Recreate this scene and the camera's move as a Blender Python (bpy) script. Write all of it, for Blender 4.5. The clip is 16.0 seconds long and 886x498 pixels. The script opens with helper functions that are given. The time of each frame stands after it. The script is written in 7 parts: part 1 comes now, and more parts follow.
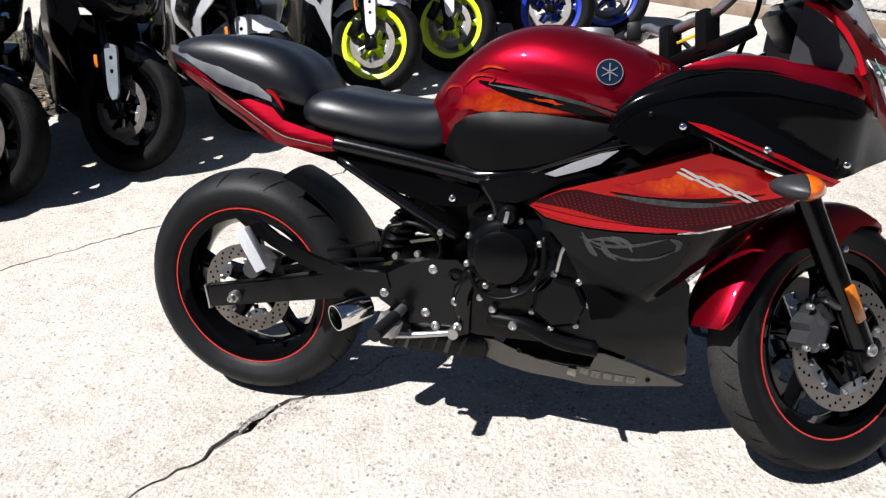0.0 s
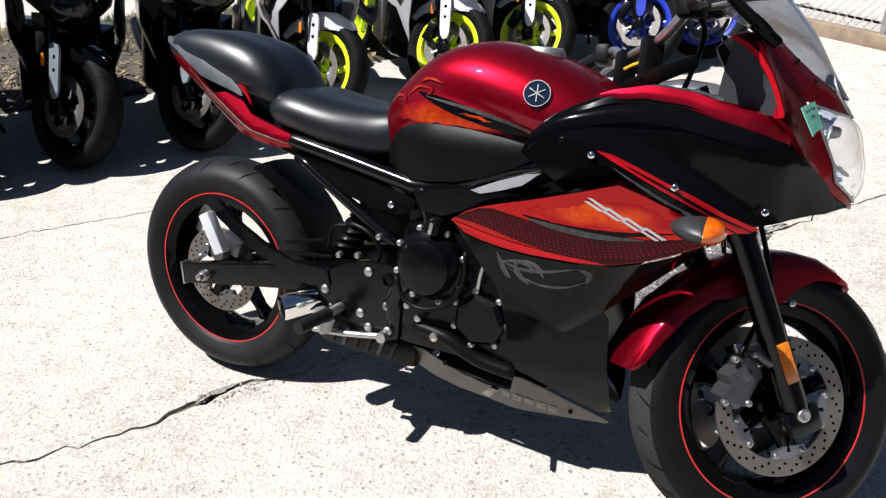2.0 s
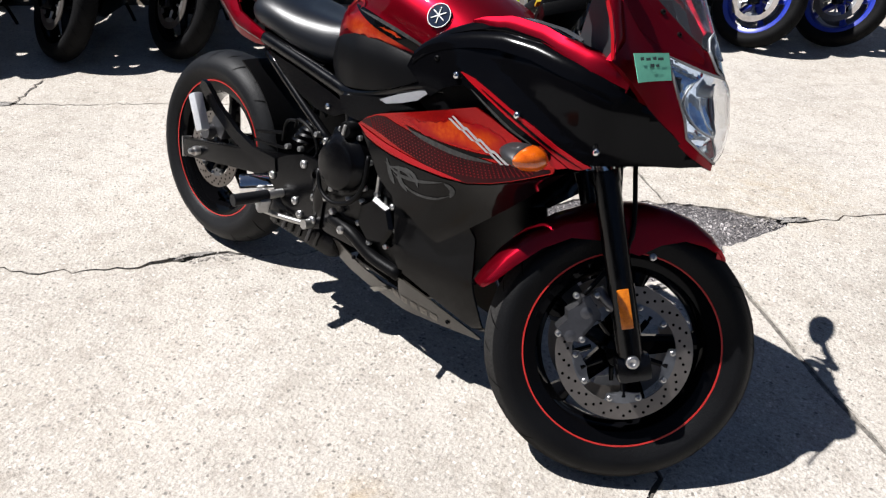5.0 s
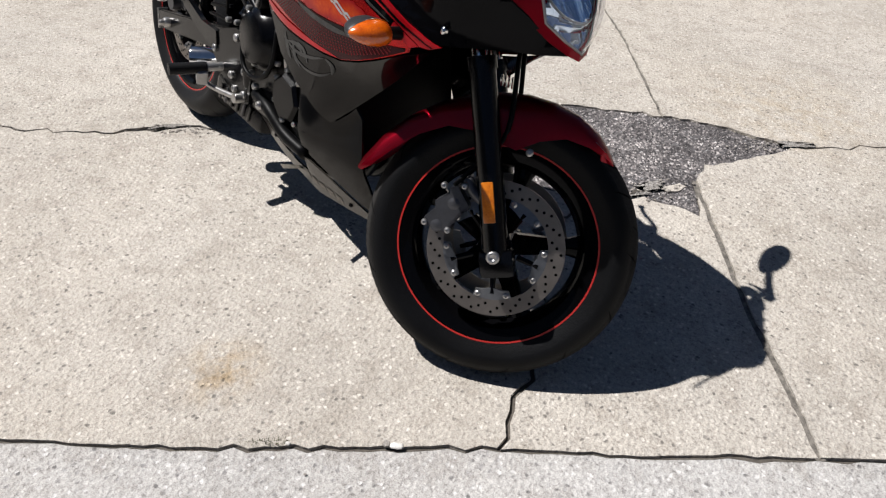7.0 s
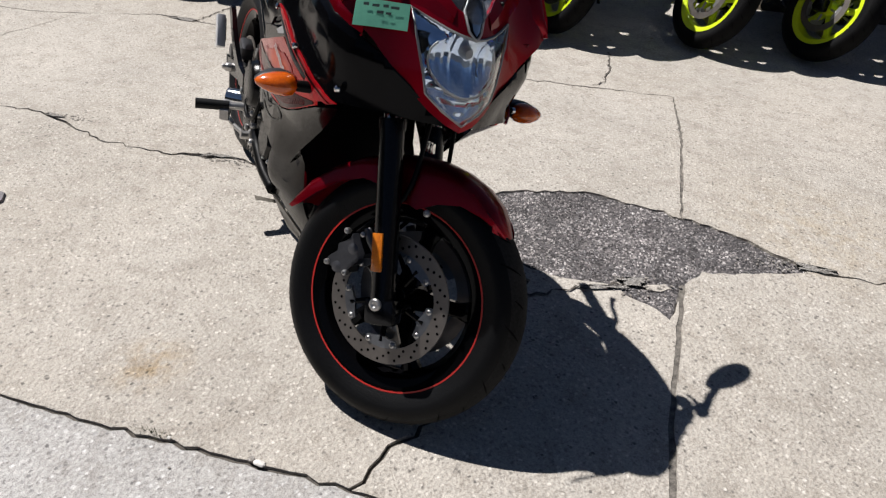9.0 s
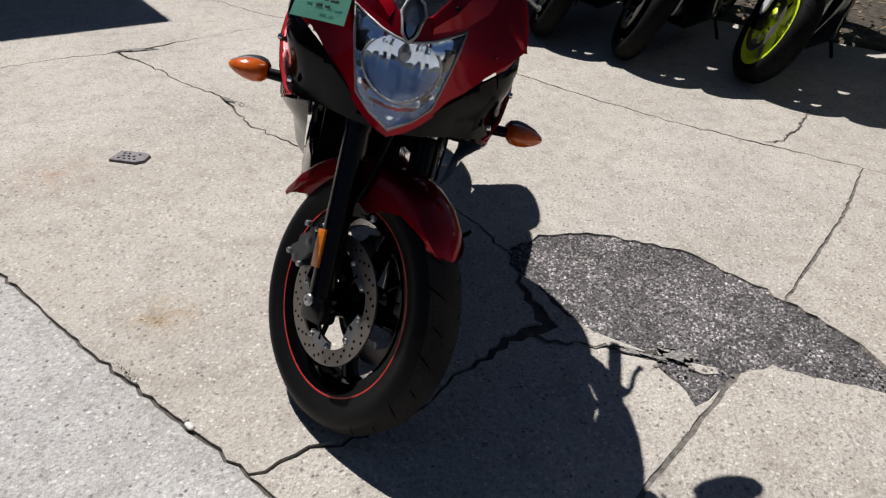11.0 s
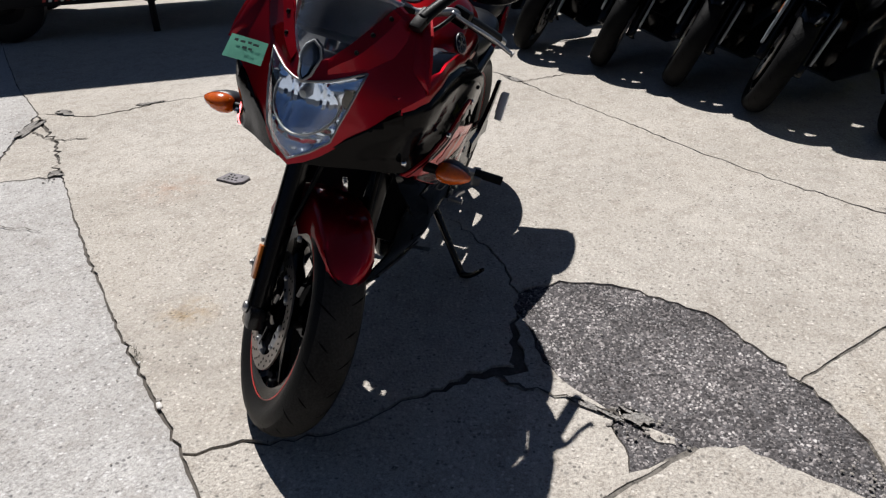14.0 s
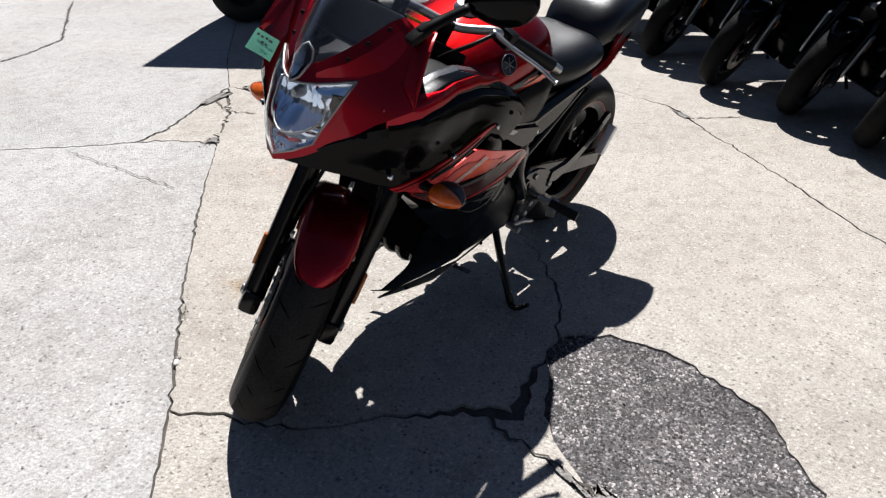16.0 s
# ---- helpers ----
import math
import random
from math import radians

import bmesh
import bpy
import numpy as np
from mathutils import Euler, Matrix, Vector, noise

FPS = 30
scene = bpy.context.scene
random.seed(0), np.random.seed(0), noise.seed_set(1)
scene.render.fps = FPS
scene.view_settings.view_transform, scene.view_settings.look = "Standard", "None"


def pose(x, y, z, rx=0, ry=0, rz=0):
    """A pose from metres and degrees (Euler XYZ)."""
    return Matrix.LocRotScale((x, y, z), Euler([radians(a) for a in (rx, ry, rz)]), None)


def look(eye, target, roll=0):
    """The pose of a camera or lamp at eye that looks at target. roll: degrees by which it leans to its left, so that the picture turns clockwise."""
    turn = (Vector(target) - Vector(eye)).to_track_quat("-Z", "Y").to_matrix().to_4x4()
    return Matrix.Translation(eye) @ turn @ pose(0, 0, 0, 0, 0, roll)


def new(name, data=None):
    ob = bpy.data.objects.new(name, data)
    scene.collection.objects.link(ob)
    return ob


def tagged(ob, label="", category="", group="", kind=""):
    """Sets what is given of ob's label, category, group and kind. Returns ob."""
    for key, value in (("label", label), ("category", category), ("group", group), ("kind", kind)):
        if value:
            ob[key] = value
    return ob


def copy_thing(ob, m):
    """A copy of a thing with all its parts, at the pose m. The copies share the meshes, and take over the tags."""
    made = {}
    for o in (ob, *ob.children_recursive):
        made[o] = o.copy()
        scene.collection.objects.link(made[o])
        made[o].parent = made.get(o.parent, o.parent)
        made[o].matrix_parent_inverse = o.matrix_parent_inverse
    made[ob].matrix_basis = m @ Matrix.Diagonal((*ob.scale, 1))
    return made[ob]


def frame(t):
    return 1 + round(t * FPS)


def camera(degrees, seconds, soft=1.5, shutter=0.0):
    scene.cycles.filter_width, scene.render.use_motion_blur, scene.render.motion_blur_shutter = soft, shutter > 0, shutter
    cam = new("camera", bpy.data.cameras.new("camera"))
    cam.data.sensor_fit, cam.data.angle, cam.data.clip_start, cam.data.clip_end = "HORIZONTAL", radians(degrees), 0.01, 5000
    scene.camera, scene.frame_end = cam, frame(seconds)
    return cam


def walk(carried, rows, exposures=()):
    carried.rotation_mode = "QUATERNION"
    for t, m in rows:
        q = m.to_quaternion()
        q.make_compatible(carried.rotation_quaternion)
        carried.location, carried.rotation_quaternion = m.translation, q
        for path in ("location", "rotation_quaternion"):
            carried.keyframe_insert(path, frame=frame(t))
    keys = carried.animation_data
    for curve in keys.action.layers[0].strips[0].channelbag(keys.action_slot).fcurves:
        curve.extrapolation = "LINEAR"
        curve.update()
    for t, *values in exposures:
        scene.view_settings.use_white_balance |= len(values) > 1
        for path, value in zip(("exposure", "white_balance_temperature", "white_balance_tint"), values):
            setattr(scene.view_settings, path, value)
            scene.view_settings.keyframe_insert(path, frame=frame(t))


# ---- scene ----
cam = camera(63.7, 16.0, soft=1.3)
PATH = [
    (0, (0.281, 0.22, 1.325), (0.167, 1.964, 0.352), -3.2),
    (0.5, (0.335, 0.089, 1.33), (0.216, 1.827, 0.347), -1.7),
    (1, (0.465, 0.133, 1.324), (0.334, 1.846, 0.3), 1.1),
    (1.5, (0.611, 0.274, 1.303), (0.346, 1.981, 0.295), 1.6),
    (2, (0.699, 0.268, 1.327), (0.261, 1.971, 0.375), -1.7),
    (2.5, (0.787, 0.153, 1.346), (0.264, 1.825, 0.381), -0.5),
    (3, (0.865, 0.202, 1.332), (0.19, 1.804, 0.343), -0.2),
    (3.5, (0.965, 0.336, 1.311), (0.144, 1.866, 0.318), -0.1),
    (4, (1.027, 0.376, 1.303), (0.131, 1.859, 0.303), -0.9),
    (4.5, (1.16, 0.316, 1.312), (0.296, 1.842, 0.35), 1.0),
    (5, (1.286, 0.296, 1.303), (0.505, 1.803, 0.245), 2.8),
    (5.2, (1.327, 0.345, 1.278), (0.54, 1.785, 0.135), 1.5),
    (7.3, (1.772, 0.618, 1.269), (0.784, 1.811, 0.004), 3.4),
    (7.5, (1.808, 0.691, 1.272), (0.755, 1.85, 0.028), 3.7),
    (8, (1.895, 0.824, 1.254), (0.707, 1.859, 0.022), 4.2),
    (8.5, (2.041, 0.843, 1.284), (0.793, 1.859, 0.097), 3.3),
    (9, (2.162, 0.87, 1.305), (0.848, 1.885, 0.189), 4.1),
    (9.5, (2.21, 1.061, 1.293), (0.739, 1.875, 0.21), 0.8),
    (9.7, (2.231, 1.144, 1.286), (0.714, 1.852, 0.192), 0.8),
    (11.8, (2.481, 1.621, 1.247), (0.808, 1.904, 0.188), 1.0),
    (12, (2.508, 1.655, 1.255), (0.834, 1.891, 0.186), 0.2),
    (12.5, (2.629, 1.716, 1.295), (0.943, 1.885, 0.233), 0.2),
    (13, (2.639, 1.806, 1.3), (0.922, 1.882, 0.277), 1.2),
    (13.5, (2.528, 2.0, 1.276), (0.788, 1.943, 0.292), -0.6),
    (14, (2.512, 2.132, 1.269), (0.767, 1.947, 0.309), -1.6),
    (14.5, (2.601, 2.252, 1.298), (0.84, 1.937, 0.403), 0.2),
    (15, (2.481, 2.368, 1.274), (0.794, 1.848, 0.335), 1.1),
    (15.5, (2.302, 2.497, 1.246), (0.664, 1.798, 0.337), 2.3),
    (16, (2.309, 2.605, 1.259), (0.701, 1.86, 0.332), 0.9),
]
EXPOSURES = [(0, 1.0, 6250, 10), (2.0, 1.04, 6250, 10), (2.5, 1.12, 6250, 10), (3.0, 0.98, 6250, 10), (4.0, 0.90, 6280, 10), (5.0, 0.86, 6300, 10), (7.5, 0.42, 6450, 10), (9.0, 0.38, 6450, 10), (9.5, 0.33, 6450, 10), (12.0, 0.27, 6450, 10), (13.0, 0.27, 6450, 10), (14.0, 0.33, 6420, 10), (14.5, 0.38, 6400, 10), (15.5, 0.40, 6350, 10), (16.0, 0.64, 6300, 10)]
walk(cam, [(t, look(eye, target, roll)) for t, eye, target, roll in PATH], EXPOSURES)

# ---- light ----
SHADOW = (0.560, 0.268)            # drift of a shadow per metre of height
toward_sun = Vector((-SHADOW[0], -SHADOW[1], 1)).normalized()
sun = new("sun", bpy.data.lights.new("sun", "SUN"))
sun.data.energy, sun.data.angle, sun.data.color = 5.0, radians(0.55), (1.0, 0.968, 0.935)
sun.matrix_world = look(tuple(toward_sun * 20), (0, 0, 0))
world = bpy.data.worlds.new("sky")
scene.world = world
world.use_nodes = True
sky = world.node_tree.nodes.new("ShaderNodeTexSky")
sky.sky_type, sky.sun_disc = "NISHITA", False
sky.sun_elevation = math.asin(toward_sun.z)
sky.sun_rotation = math.atan2(toward_sun.x, toward_sun.y)
sky.air_density, sky.dust_density, sky.ozone_density = 0.65, 0.2, 1.6
background = world.node_tree.nodes["Background"]
background.inputs["Strength"].default_value = 0.034
world.node_tree.links.new(sky.outputs[0], background.inputs["Color"])


# ---- materials ----
def material(name, base, rough=0.5, metal=0.0, coat=0.0, second=None, scale=8.0, mix=0.5, fine=120.0, bump=0.0,
             bump_scale=200.0, rough_var=0.08, spec=0.5, alpha_glass=0.0, coords="Object", edge=None):
    """A surface of two tones in two scales of noise, with fine relief and uneven gloss."""
    m = bpy.data.materials.new(name)
    m.use_nodes = True
    n, l = m.node_tree.nodes, m.node_tree.links
    b = n["Principled BSDF"]
    co = n.new("ShaderNodeTexCoord")
    big, small = n.new("ShaderNodeTexNoise"), n.new("ShaderNodeTexNoise")
    big.inputs["Scale"].default_value, small.inputs["Scale"].default_value = scale, fine
    big.inputs["Detail"].default_value, small.inputs["Detail"].default_value = 4, 3
    for t in (big, small):
        l.new(co.outputs[coords], t.inputs["Vector"])
    add = n.new("ShaderNodeMath")
    add.operation = "MULTIPLY_ADD"
    add.inputs[1].default_value = 0.6
    half = n.new("ShaderNodeMath")
    half.operation = "MULTIPLY"
    half.inputs[1].default_value = 0.4
    l.new(small.outputs["Fac"], half.inputs[0])
    l.new(big.outputs["Fac"], add.inputs[0])
    l.new(half.outputs[0], add.inputs[2])
    ramp = n.new("ShaderNodeValToRGB")
    ramp.color_ramp.elements[0].position, ramp.color_ramp.elements[1].position = 0.36, 0.64
    second = second or tuple(c * (1 - 0.35 * mix) for c in base)
    ramp.color_ramp.elements[0].color, ramp.color_ramp.elements[1].color = (*second, 1), (*base, 1)
    l.new(add.outputs[0], ramp.inputs["Fac"])
    l.new(ramp.outputs["Color"], b.inputs["Base Color"])
    rr = n.new("ShaderNodeMapRange")
    rr.inputs["To Min"].default_value, rr.inputs["To Max"].default_value = max(0.02, rough - rough_var), min(1, rough + rough_var)
    l.new(add.outputs[0], rr.inputs["Value"])
    l.new(rr.outputs[0], b.inputs["Roughness"])
    b.inputs["Metallic"].default_value = metal
    b.inputs["Coat Weight"].default_value = coat
    b.inputs["Coat Roughness"].default_value = 0.04
    b.inputs["Specular IOR Level"].default_value = spec
    if edge:
        b.inputs["Specular Tint"].default_value = (*edge, 1)
    if alpha_glass:
        b.inputs["Transmission Weight"].default_value = alpha_glass
        b.inputs["IOR"].default_value = 1.45
    if bump:
        bt = n.new("ShaderNodeTexNoise")
        bt.inputs["Scale"].default_value, bt.inputs["Detail"].default_value = bump_scale, 3
        l.new(co.outputs[coords], bt.inputs["Vector"])
        bu = n.new("ShaderNodeBump")
        bu.inputs["Strength"].default_value, bu.inputs["Distance"].default_value = bump, 0.004
        l.new(bt.outputs["Fac"], bu.inputs["Height"])
        l.new(bu.outputs["Normal"], b.inputs["Normal"])
    return m


def concrete_material(name, tone, speck, dark_amount=0.5, relief=0.6, size=95.0, stain=()):
    """Exposed-aggregate concrete: cream paste, brown and grey stones, pits, broad stains."""
    m = bpy.data.materials.new(name)
    m.use_nodes = True
    n, l = m.node_tree.nodes, m.node_tree.links
    b = n["Principled BSDF"]
    co = n.new("ShaderNodeTexCoord")

    def noise_tex(scale, detail=4, rough=0.55):
        t = n.new("ShaderNodeTexNoise")
        t.inputs["Scale"].default_value, t.inputs["Detail"].default_value, t.inputs["Roughness"].default_value = scale, detail, rough
        l.new(co.outputs["Object"], t.inputs["Vector"])
        return t.outputs["Fac"]

    def ramp(fac, stops):
        r = n.new("ShaderNodeValToRGB")
        e = r.color_ramp.elements
        while len(e) < len(stops):
            e.new(0.5)
        for el, (p, c) in zip(e, stops):
            el.position, el.color = p, (*c, 1) if len(c) == 3 else c
        l.new(fac, r.inputs["Fac"])
        return r.outputs["Color"]

    def blend(kind, fac, a, c):
        x = n.new("ShaderNodeMix")
        x.data_type, x.blend_type = "RGBA", kind
        if isinstance(fac, float):
            x.inputs["Factor"].default_value = fac
        else:
            l.new(fac, x.inputs["Factor"])
        l.new(a, x.inputs[6])
        l.new(c, x.inputs[7])
        return x.outputs[2]

    low = tuple(c * 0.84 for c in tone)
    base = ramp(noise_tex(1.3, 6), [(0.32, low), (0.66, tone)])
    stains = ramp(noise_tex(0.55, 8, 0.7), [(0.40, (0.90, 0.88, 0.85)), (0.56, (1, 1, 1))])
    base = blend("MULTIPLY", 0.6, base, stains)
    mottle = ramp(noise_tex(80, 6, 0.78), [(0.33, (0.42, 0.405, 0.39)), (0.45, (0.92, 0.91, 0.90)), (0.55, (1.0, 1.0, 0.99)), (0.64, (1.26, 1.26, 1.24))])
    base = blend("MULTIPLY", 0.9, base, mottle)
    blotch = ramp(noise_tex(11, 6, 0.68), [(0.36, (0.80, 0.78, 0.76)), (0.50, (1, 1, 1)), (0.66, (1.08, 1.08, 1.08))])
    base = blend("MULTIPLY", 0.75, base, blotch)
    warp = n.new("ShaderNodeTexNoise")
    warp.inputs["Scale"].default_value, warp.inputs["Detail"].default_value = 60.0, 3
    l.new(co.outputs["Object"], warp.inputs["Vector"])
    bend = n.new("ShaderNodeVectorMath")
    bend.operation = "MULTIPLY_ADD"
    bend.inputs[1].default_value = (0.012, 0.012, 0.012)
    l.new(warp.outputs["Color"], bend.inputs[0])
    l.new(co.outputs["Object"], bend.inputs[2])
    vor = n.new("ShaderNodeTexVoronoi")
    vor.inputs["Scale"].default_value = size
    l.new(bend.outputs[0], vor.inputs["Vector"])
    hue = n.new("ShaderNodeSeparateColor")
    l.new(vor.outputs["Color"], hue.inputs[0])
    stone = ramp(hue.outputs[0], [(0.0, tuple(c * 0.55 for c in speck)), (0.3, speck), (0.55, tuple(c * 1.3 for c in tone)), (0.8, tuple(c * 1.15 for c in tone)), (1.0, tuple(c * 0.8 for c in speck))])
    edge = n.new("ShaderNodeMapRange")
    edge.inputs["From Min"].default_value, edge.inputs["From Max"].default_value = 0.60, 0.28
    l.new(vor.outputs["Distance"], edge.inputs["Value"])
    pick = n.new("ShaderNodeMath")
    pick.operation = "GREATER_THAN"
    pick.inputs[1].default_value = 1 - dark_amount
    l.new(hue.outputs[1], pick.inputs[0])
    both = n.new("ShaderNodeMath")
    both.operation = "MULTIPLY"
    l.new(edge.outputs[0], both.inputs[0])
    l.new(pick.outputs[0], both.inputs[1])
    col = blend("MIX", both.outputs[0], base, stone)
    for (sx, sy), wide, tint in stain:
        spot = n.new("ShaderNodeVectorMath")
        spot.operation = "DISTANCE"
        spot.inputs[1].default_value = (sx, sy, 0)
        l.new(co.outputs["Object"], spot.inputs[0])
        fade = n.new("ShaderNodeMapRange")
        fade.inputs["From Min"].default_value, fade.inputs["From Max"].default_value = wide, 0.0
        l.new(spot.outputs["Value"], fade.inputs["Value"])
        rag = n.new("ShaderNodeMath")
        rag.operation = "MULTIPLY"
        l.new(fade.outputs[0], rag.inputs[0])
        l.new(ramp(noise_tex(14, 6, 0.7), [(0.40, (0, 0, 0)), (0.62, (1, 1, 1))]), rag.inputs[1])
        flat = n.new("ShaderNodeRGB")
        flat.outputs[0].default_value = (*tint, 1)
        col = blend("MULTIPLY", rag.outputs[0], col, flat.outputs[0])
    grit = ramp(noise_tex(330, 3), [(0.34, (0.66, 0.64, 0.63)), (0.5, (0.98, 0.98, 0.98)), (0.66, (1.15, 1.15, 1.15))])
    col = blend("MULTIPLY", 0.85, col, grit)
    l.new(col, b.inputs["Base Color"])
    b.inputs["Roughness"].default_value = 0.88
    b.inputs["Specular IOR Level"].default_value = 0.25
    bu = n.new("ShaderNodeBump")
    bu.inputs["Strength"].default_value, bu.inputs["Distance"].default_value = relief, 0.005
    hsum = n.new("ShaderNodeMath")
    hsum.operation = "ADD"
    l.new(vor.outputs["Distance"], hsum.inputs[0])
    l.new(noise_tex(150, 4, 0.7), hsum.inputs[1])
    l.new(hsum.outputs[0], bu.inputs["Height"])
    l.new(bu.outputs["Normal"], b.inputs["Normal"])
    return m


M_CONCRETE = concrete_material("concrete", (0.485, 0.452, 0.410), (0.27, 0.25, 0.225), 0.20, stain=(((0.67, 1.10), 0.13, (0.78, 0.62, 0.40)), ((-0.30, 0.62), 0.20, (0.95, 0.78, 0.70)), ((1.25, 3.3), 0.5, (0.86, 0.80, 0.70))))
M_CONCRETE_GREY = concrete_material("grey_brushed_concrete", (0.475, 0.464, 0.455), (0.27, 0.26, 0.255), 0.24)
M_PATCH = concrete_material("asphalt_patch", (0.105, 0.100, 0.104), (0.42, 0.41, 0.41), 0.42, 1.0, 130.0, (((0.86, 2.62), 0.36, (1.9, 1.9, 1.9)),))
M_CRUMB = concrete_material("crumbs", (0.30, 0.28, 0.26), (0.15, 0.14, 0.13), 0.5)
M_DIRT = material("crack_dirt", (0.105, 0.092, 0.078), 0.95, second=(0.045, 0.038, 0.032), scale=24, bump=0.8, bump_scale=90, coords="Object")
M_MULCH = material("leaf_mulch", (0.085, 0.066, 0.045), 0.95, second=(0.010, 0.009, 0.007), scale=18, fine=60, bump=1.0, bump_scale=45)
M_RED = material("candy_red_paint", (0.262, 0.0034, 0.0130), 0.42, metal=0.90, coat=0.38, second=(0.205, 0.0026, 0.0105), scale=3, fine=900, rough_var=0.04, spec=0.2, edge=(0.18, 0.012, 0.03))
M_MIDRED = material("red_orange_airbrush", (0.48, 0.009, 0.005), 0.26, metal=0.85, coat=0.35, second=(0.36, 0.004, 0.007), scale=9, fine=300, rough_var=0.04, spec=0.2)
M_ORANGE = material("orange_flame_paint", (0.60, 0.082, 0.004), 0.33, metal=0.6, coat=0.15, second=(0.46, 0.022, 0.005), scale=30, fine=120, rough_var=0.04, spec=0.2)


def fade_to_red(m):
    """Airbrushed flame: orange in the heart, melting into the red round it."""
    n, l = m.node_tree.nodes, m.node_tree.links
    sh = next(q for q in n if q.type == "BSDF_PRINCIPLED")
    src = sh.inputs["Base Color"].links[0].from_socket
    co, sep = n.new("ShaderNodeTexCoord"), n.new("ShaderNodeSeparateXYZ")
    l.new(co.outputs["Generated"], sep.inputs[0])

    def sums(op, a, b):
        q = n.new("ShaderNodeMath")
        q.operation = op
        for k, v in enumerate((a, b)):
            if isinstance(v, (int, float)):
                q.inputs[k].default_value = v
            else:
                l.new(v, q.inputs[k])
        return q.outputs[0]

    def arch(v):
        return sums("MULTIPLY", sums("MULTIPLY", v, sums("SUBTRACT", 1.0, v)), 4.0)

    heart = sums("MULTIPLY", arch(sep.outputs["X"]), arch(sep.outputs["Z"]))
    tex = n.new("ShaderNodeTexNoise")
    tex.inputs["Scale"].default_value = 22
    tex.inputs["Detail"].default_value = 3
    l.new(co.outputs["Object"], tex.inputs["Vector"])
    heart = sums("ADD", heart, sums("MULTIPLY", sums("SUBTRACT", tex.outputs["Fac"], 0.5), 0.9))
    ramp = n.new("ShaderNodeMapRange")
    ramp.interpolation_type = "SMOOTHSTEP"
    ramp.inputs["From Min"].default_value = 0.20
    ramp.inputs["From Max"].default_value = 1.0
    l.new(heart, ramp.inputs["Value"])
    mix = n.new("ShaderNodeMix")
    mix.data_type = "RGBA"
    l.new(ramp.outputs["Result"], mix.inputs["Factor"])
    mix.inputs[6].default_value = (0.30, 0.0036, 0.008, 1)
    l.new(src, mix.inputs[7])
    l.new(mix.outputs[2], sh.inputs["Base Color"])


fade_to_red(M_ORANGE)
M_BRIGHTRED = material("red_stripe_paint", (0.40, 0.005, 0.011), 0.3, metal=0.3, coat=0.12, scale=5, spec=0.2)
M_GLOSSBLACK = material("gloss_black_paint", (0.0022, 0.0022, 0.0026), 0.06, scale=6, rough_var=0.03, spec=0.09)
M_SATIN = material("satin_black_fairing", (0.0020, 0.0020, 0.0025), 0.13, scale=9, fine=300, bump=0.006, bump_scale=700, spec=0.105)
M_PLASTIC = material("matte_black_plastic", (0.0028, 0.0028, 0.0032), 0.42, scale=14, fine=240, bump=0.08, bump_scale=600, spec=0.09)
M_FRAME = material("black_frame_paint", (0.002, 0.002, 0.0024), 0.20, scale=12, bump=0.02, spec=0.30)
M_ENGINE = material("black_engine_casting", (0.0018, 0.0018, 0.0022), 0.22, scale=20, fine=300, bump=0.10, bump_scale=420, spec=0.19)
M_VINYL = material("black_seat_vinyl", (0.0050, 0.0060, 0.0085), 0.37, scale=16, fine=260, bump=0.10, bump_scale=520, spec=0.42)
M_RUBBER = material("tyre_rubber", (0.011, 0.0115, 0.0125), 0.5, second=(0.006, 0.006, 0.007), scale=9, fine=160, bump=0.18, bump_scale=260, spec=0.14)
# dusty tread, its grey lifted further to stand in for grazing sun
M_RUBBER_GREY = material("dusty_sunlit_rubber", (0.032, 0.031, 0.030), 0.85, second=(0.014, 0.0135, 0.013), scale=7, fine=180, bump=0.25, bump_scale=240, spec=0.05)
M_SIDEWALL = material("black_tyre_sidewall", (0.0045, 0.0048, 0.0055), 0.48, second=(0.003, 0.003, 0.0033), scale=7, fine=180, bump=0.2, bump_scale=240, spec=0.12)
# near-black that imitates the shade inside grooves, holes and recesses
M_HOLLOW = material("hollow_shade_black", (0.003, 0.003, 0.003), 0.95, scale=20, spec=0.05)
M_STEEL = material("brushed_steel", (0.48, 0.47, 0.46), 0.38, metal=0.95, scale=30, fine=400, rough_var=0.1)
M_DISC = material("brake_disc_steel", (0.25, 0.225, 0.205), 0.42, metal=0.9, scale=40, fine=500, rough_var=0.1)
M_CHROME = material("chrome", (0.80, 0.79, 0.77), 0.09, metal=1.0, scale=10, rough_var=0.05)
M_ALU = material("grey_cast_aluminium", (0.33, 0.33, 0.33), 0.45, metal=0.75, scale=25, bump=0.1, bump_scale=300)
M_SILVER = material("silver_decal", (0.48, 0.47, 0.47), 0.35, metal=0.5, scale=20)
M_GREYGRAPHIC = material("grey_graphic", (0.048, 0.048, 0.047), 0.35, scale=60, mix=1.6, spec=0.2)
M_STRIPE = material("rim_stripe_red", (0.45, 0.022, 0.018), 0.4, scale=20)
M_AMBER = material("amber_lens", (0.62, 0.115, 0.004), 0.18, coat=0.5, second=(0.42, 0.06, 0.002), scale=60, fine=300, rough_var=0.05)
M_REFLECTOR = material("amber_reflector", (0.62, 0.18, 0.006), 0.3, coat=0.6, second=(0.42, 0.10, 0.004), scale=120, fine=400)
M_TAG = material("green_paper_tag", (0.16, 0.52, 0.36), 0.8, scale=30, mix=0.3)
M_INK = material("tag_ink", (0.03, 0.05, 0.05), 0.8)
M_GLASS = material("clear_lens", (0.96, 0.97, 0.98), 0.03, alpha_glass=1.0, second=(0.94, 0.95, 0.97), rough_var=0.0)
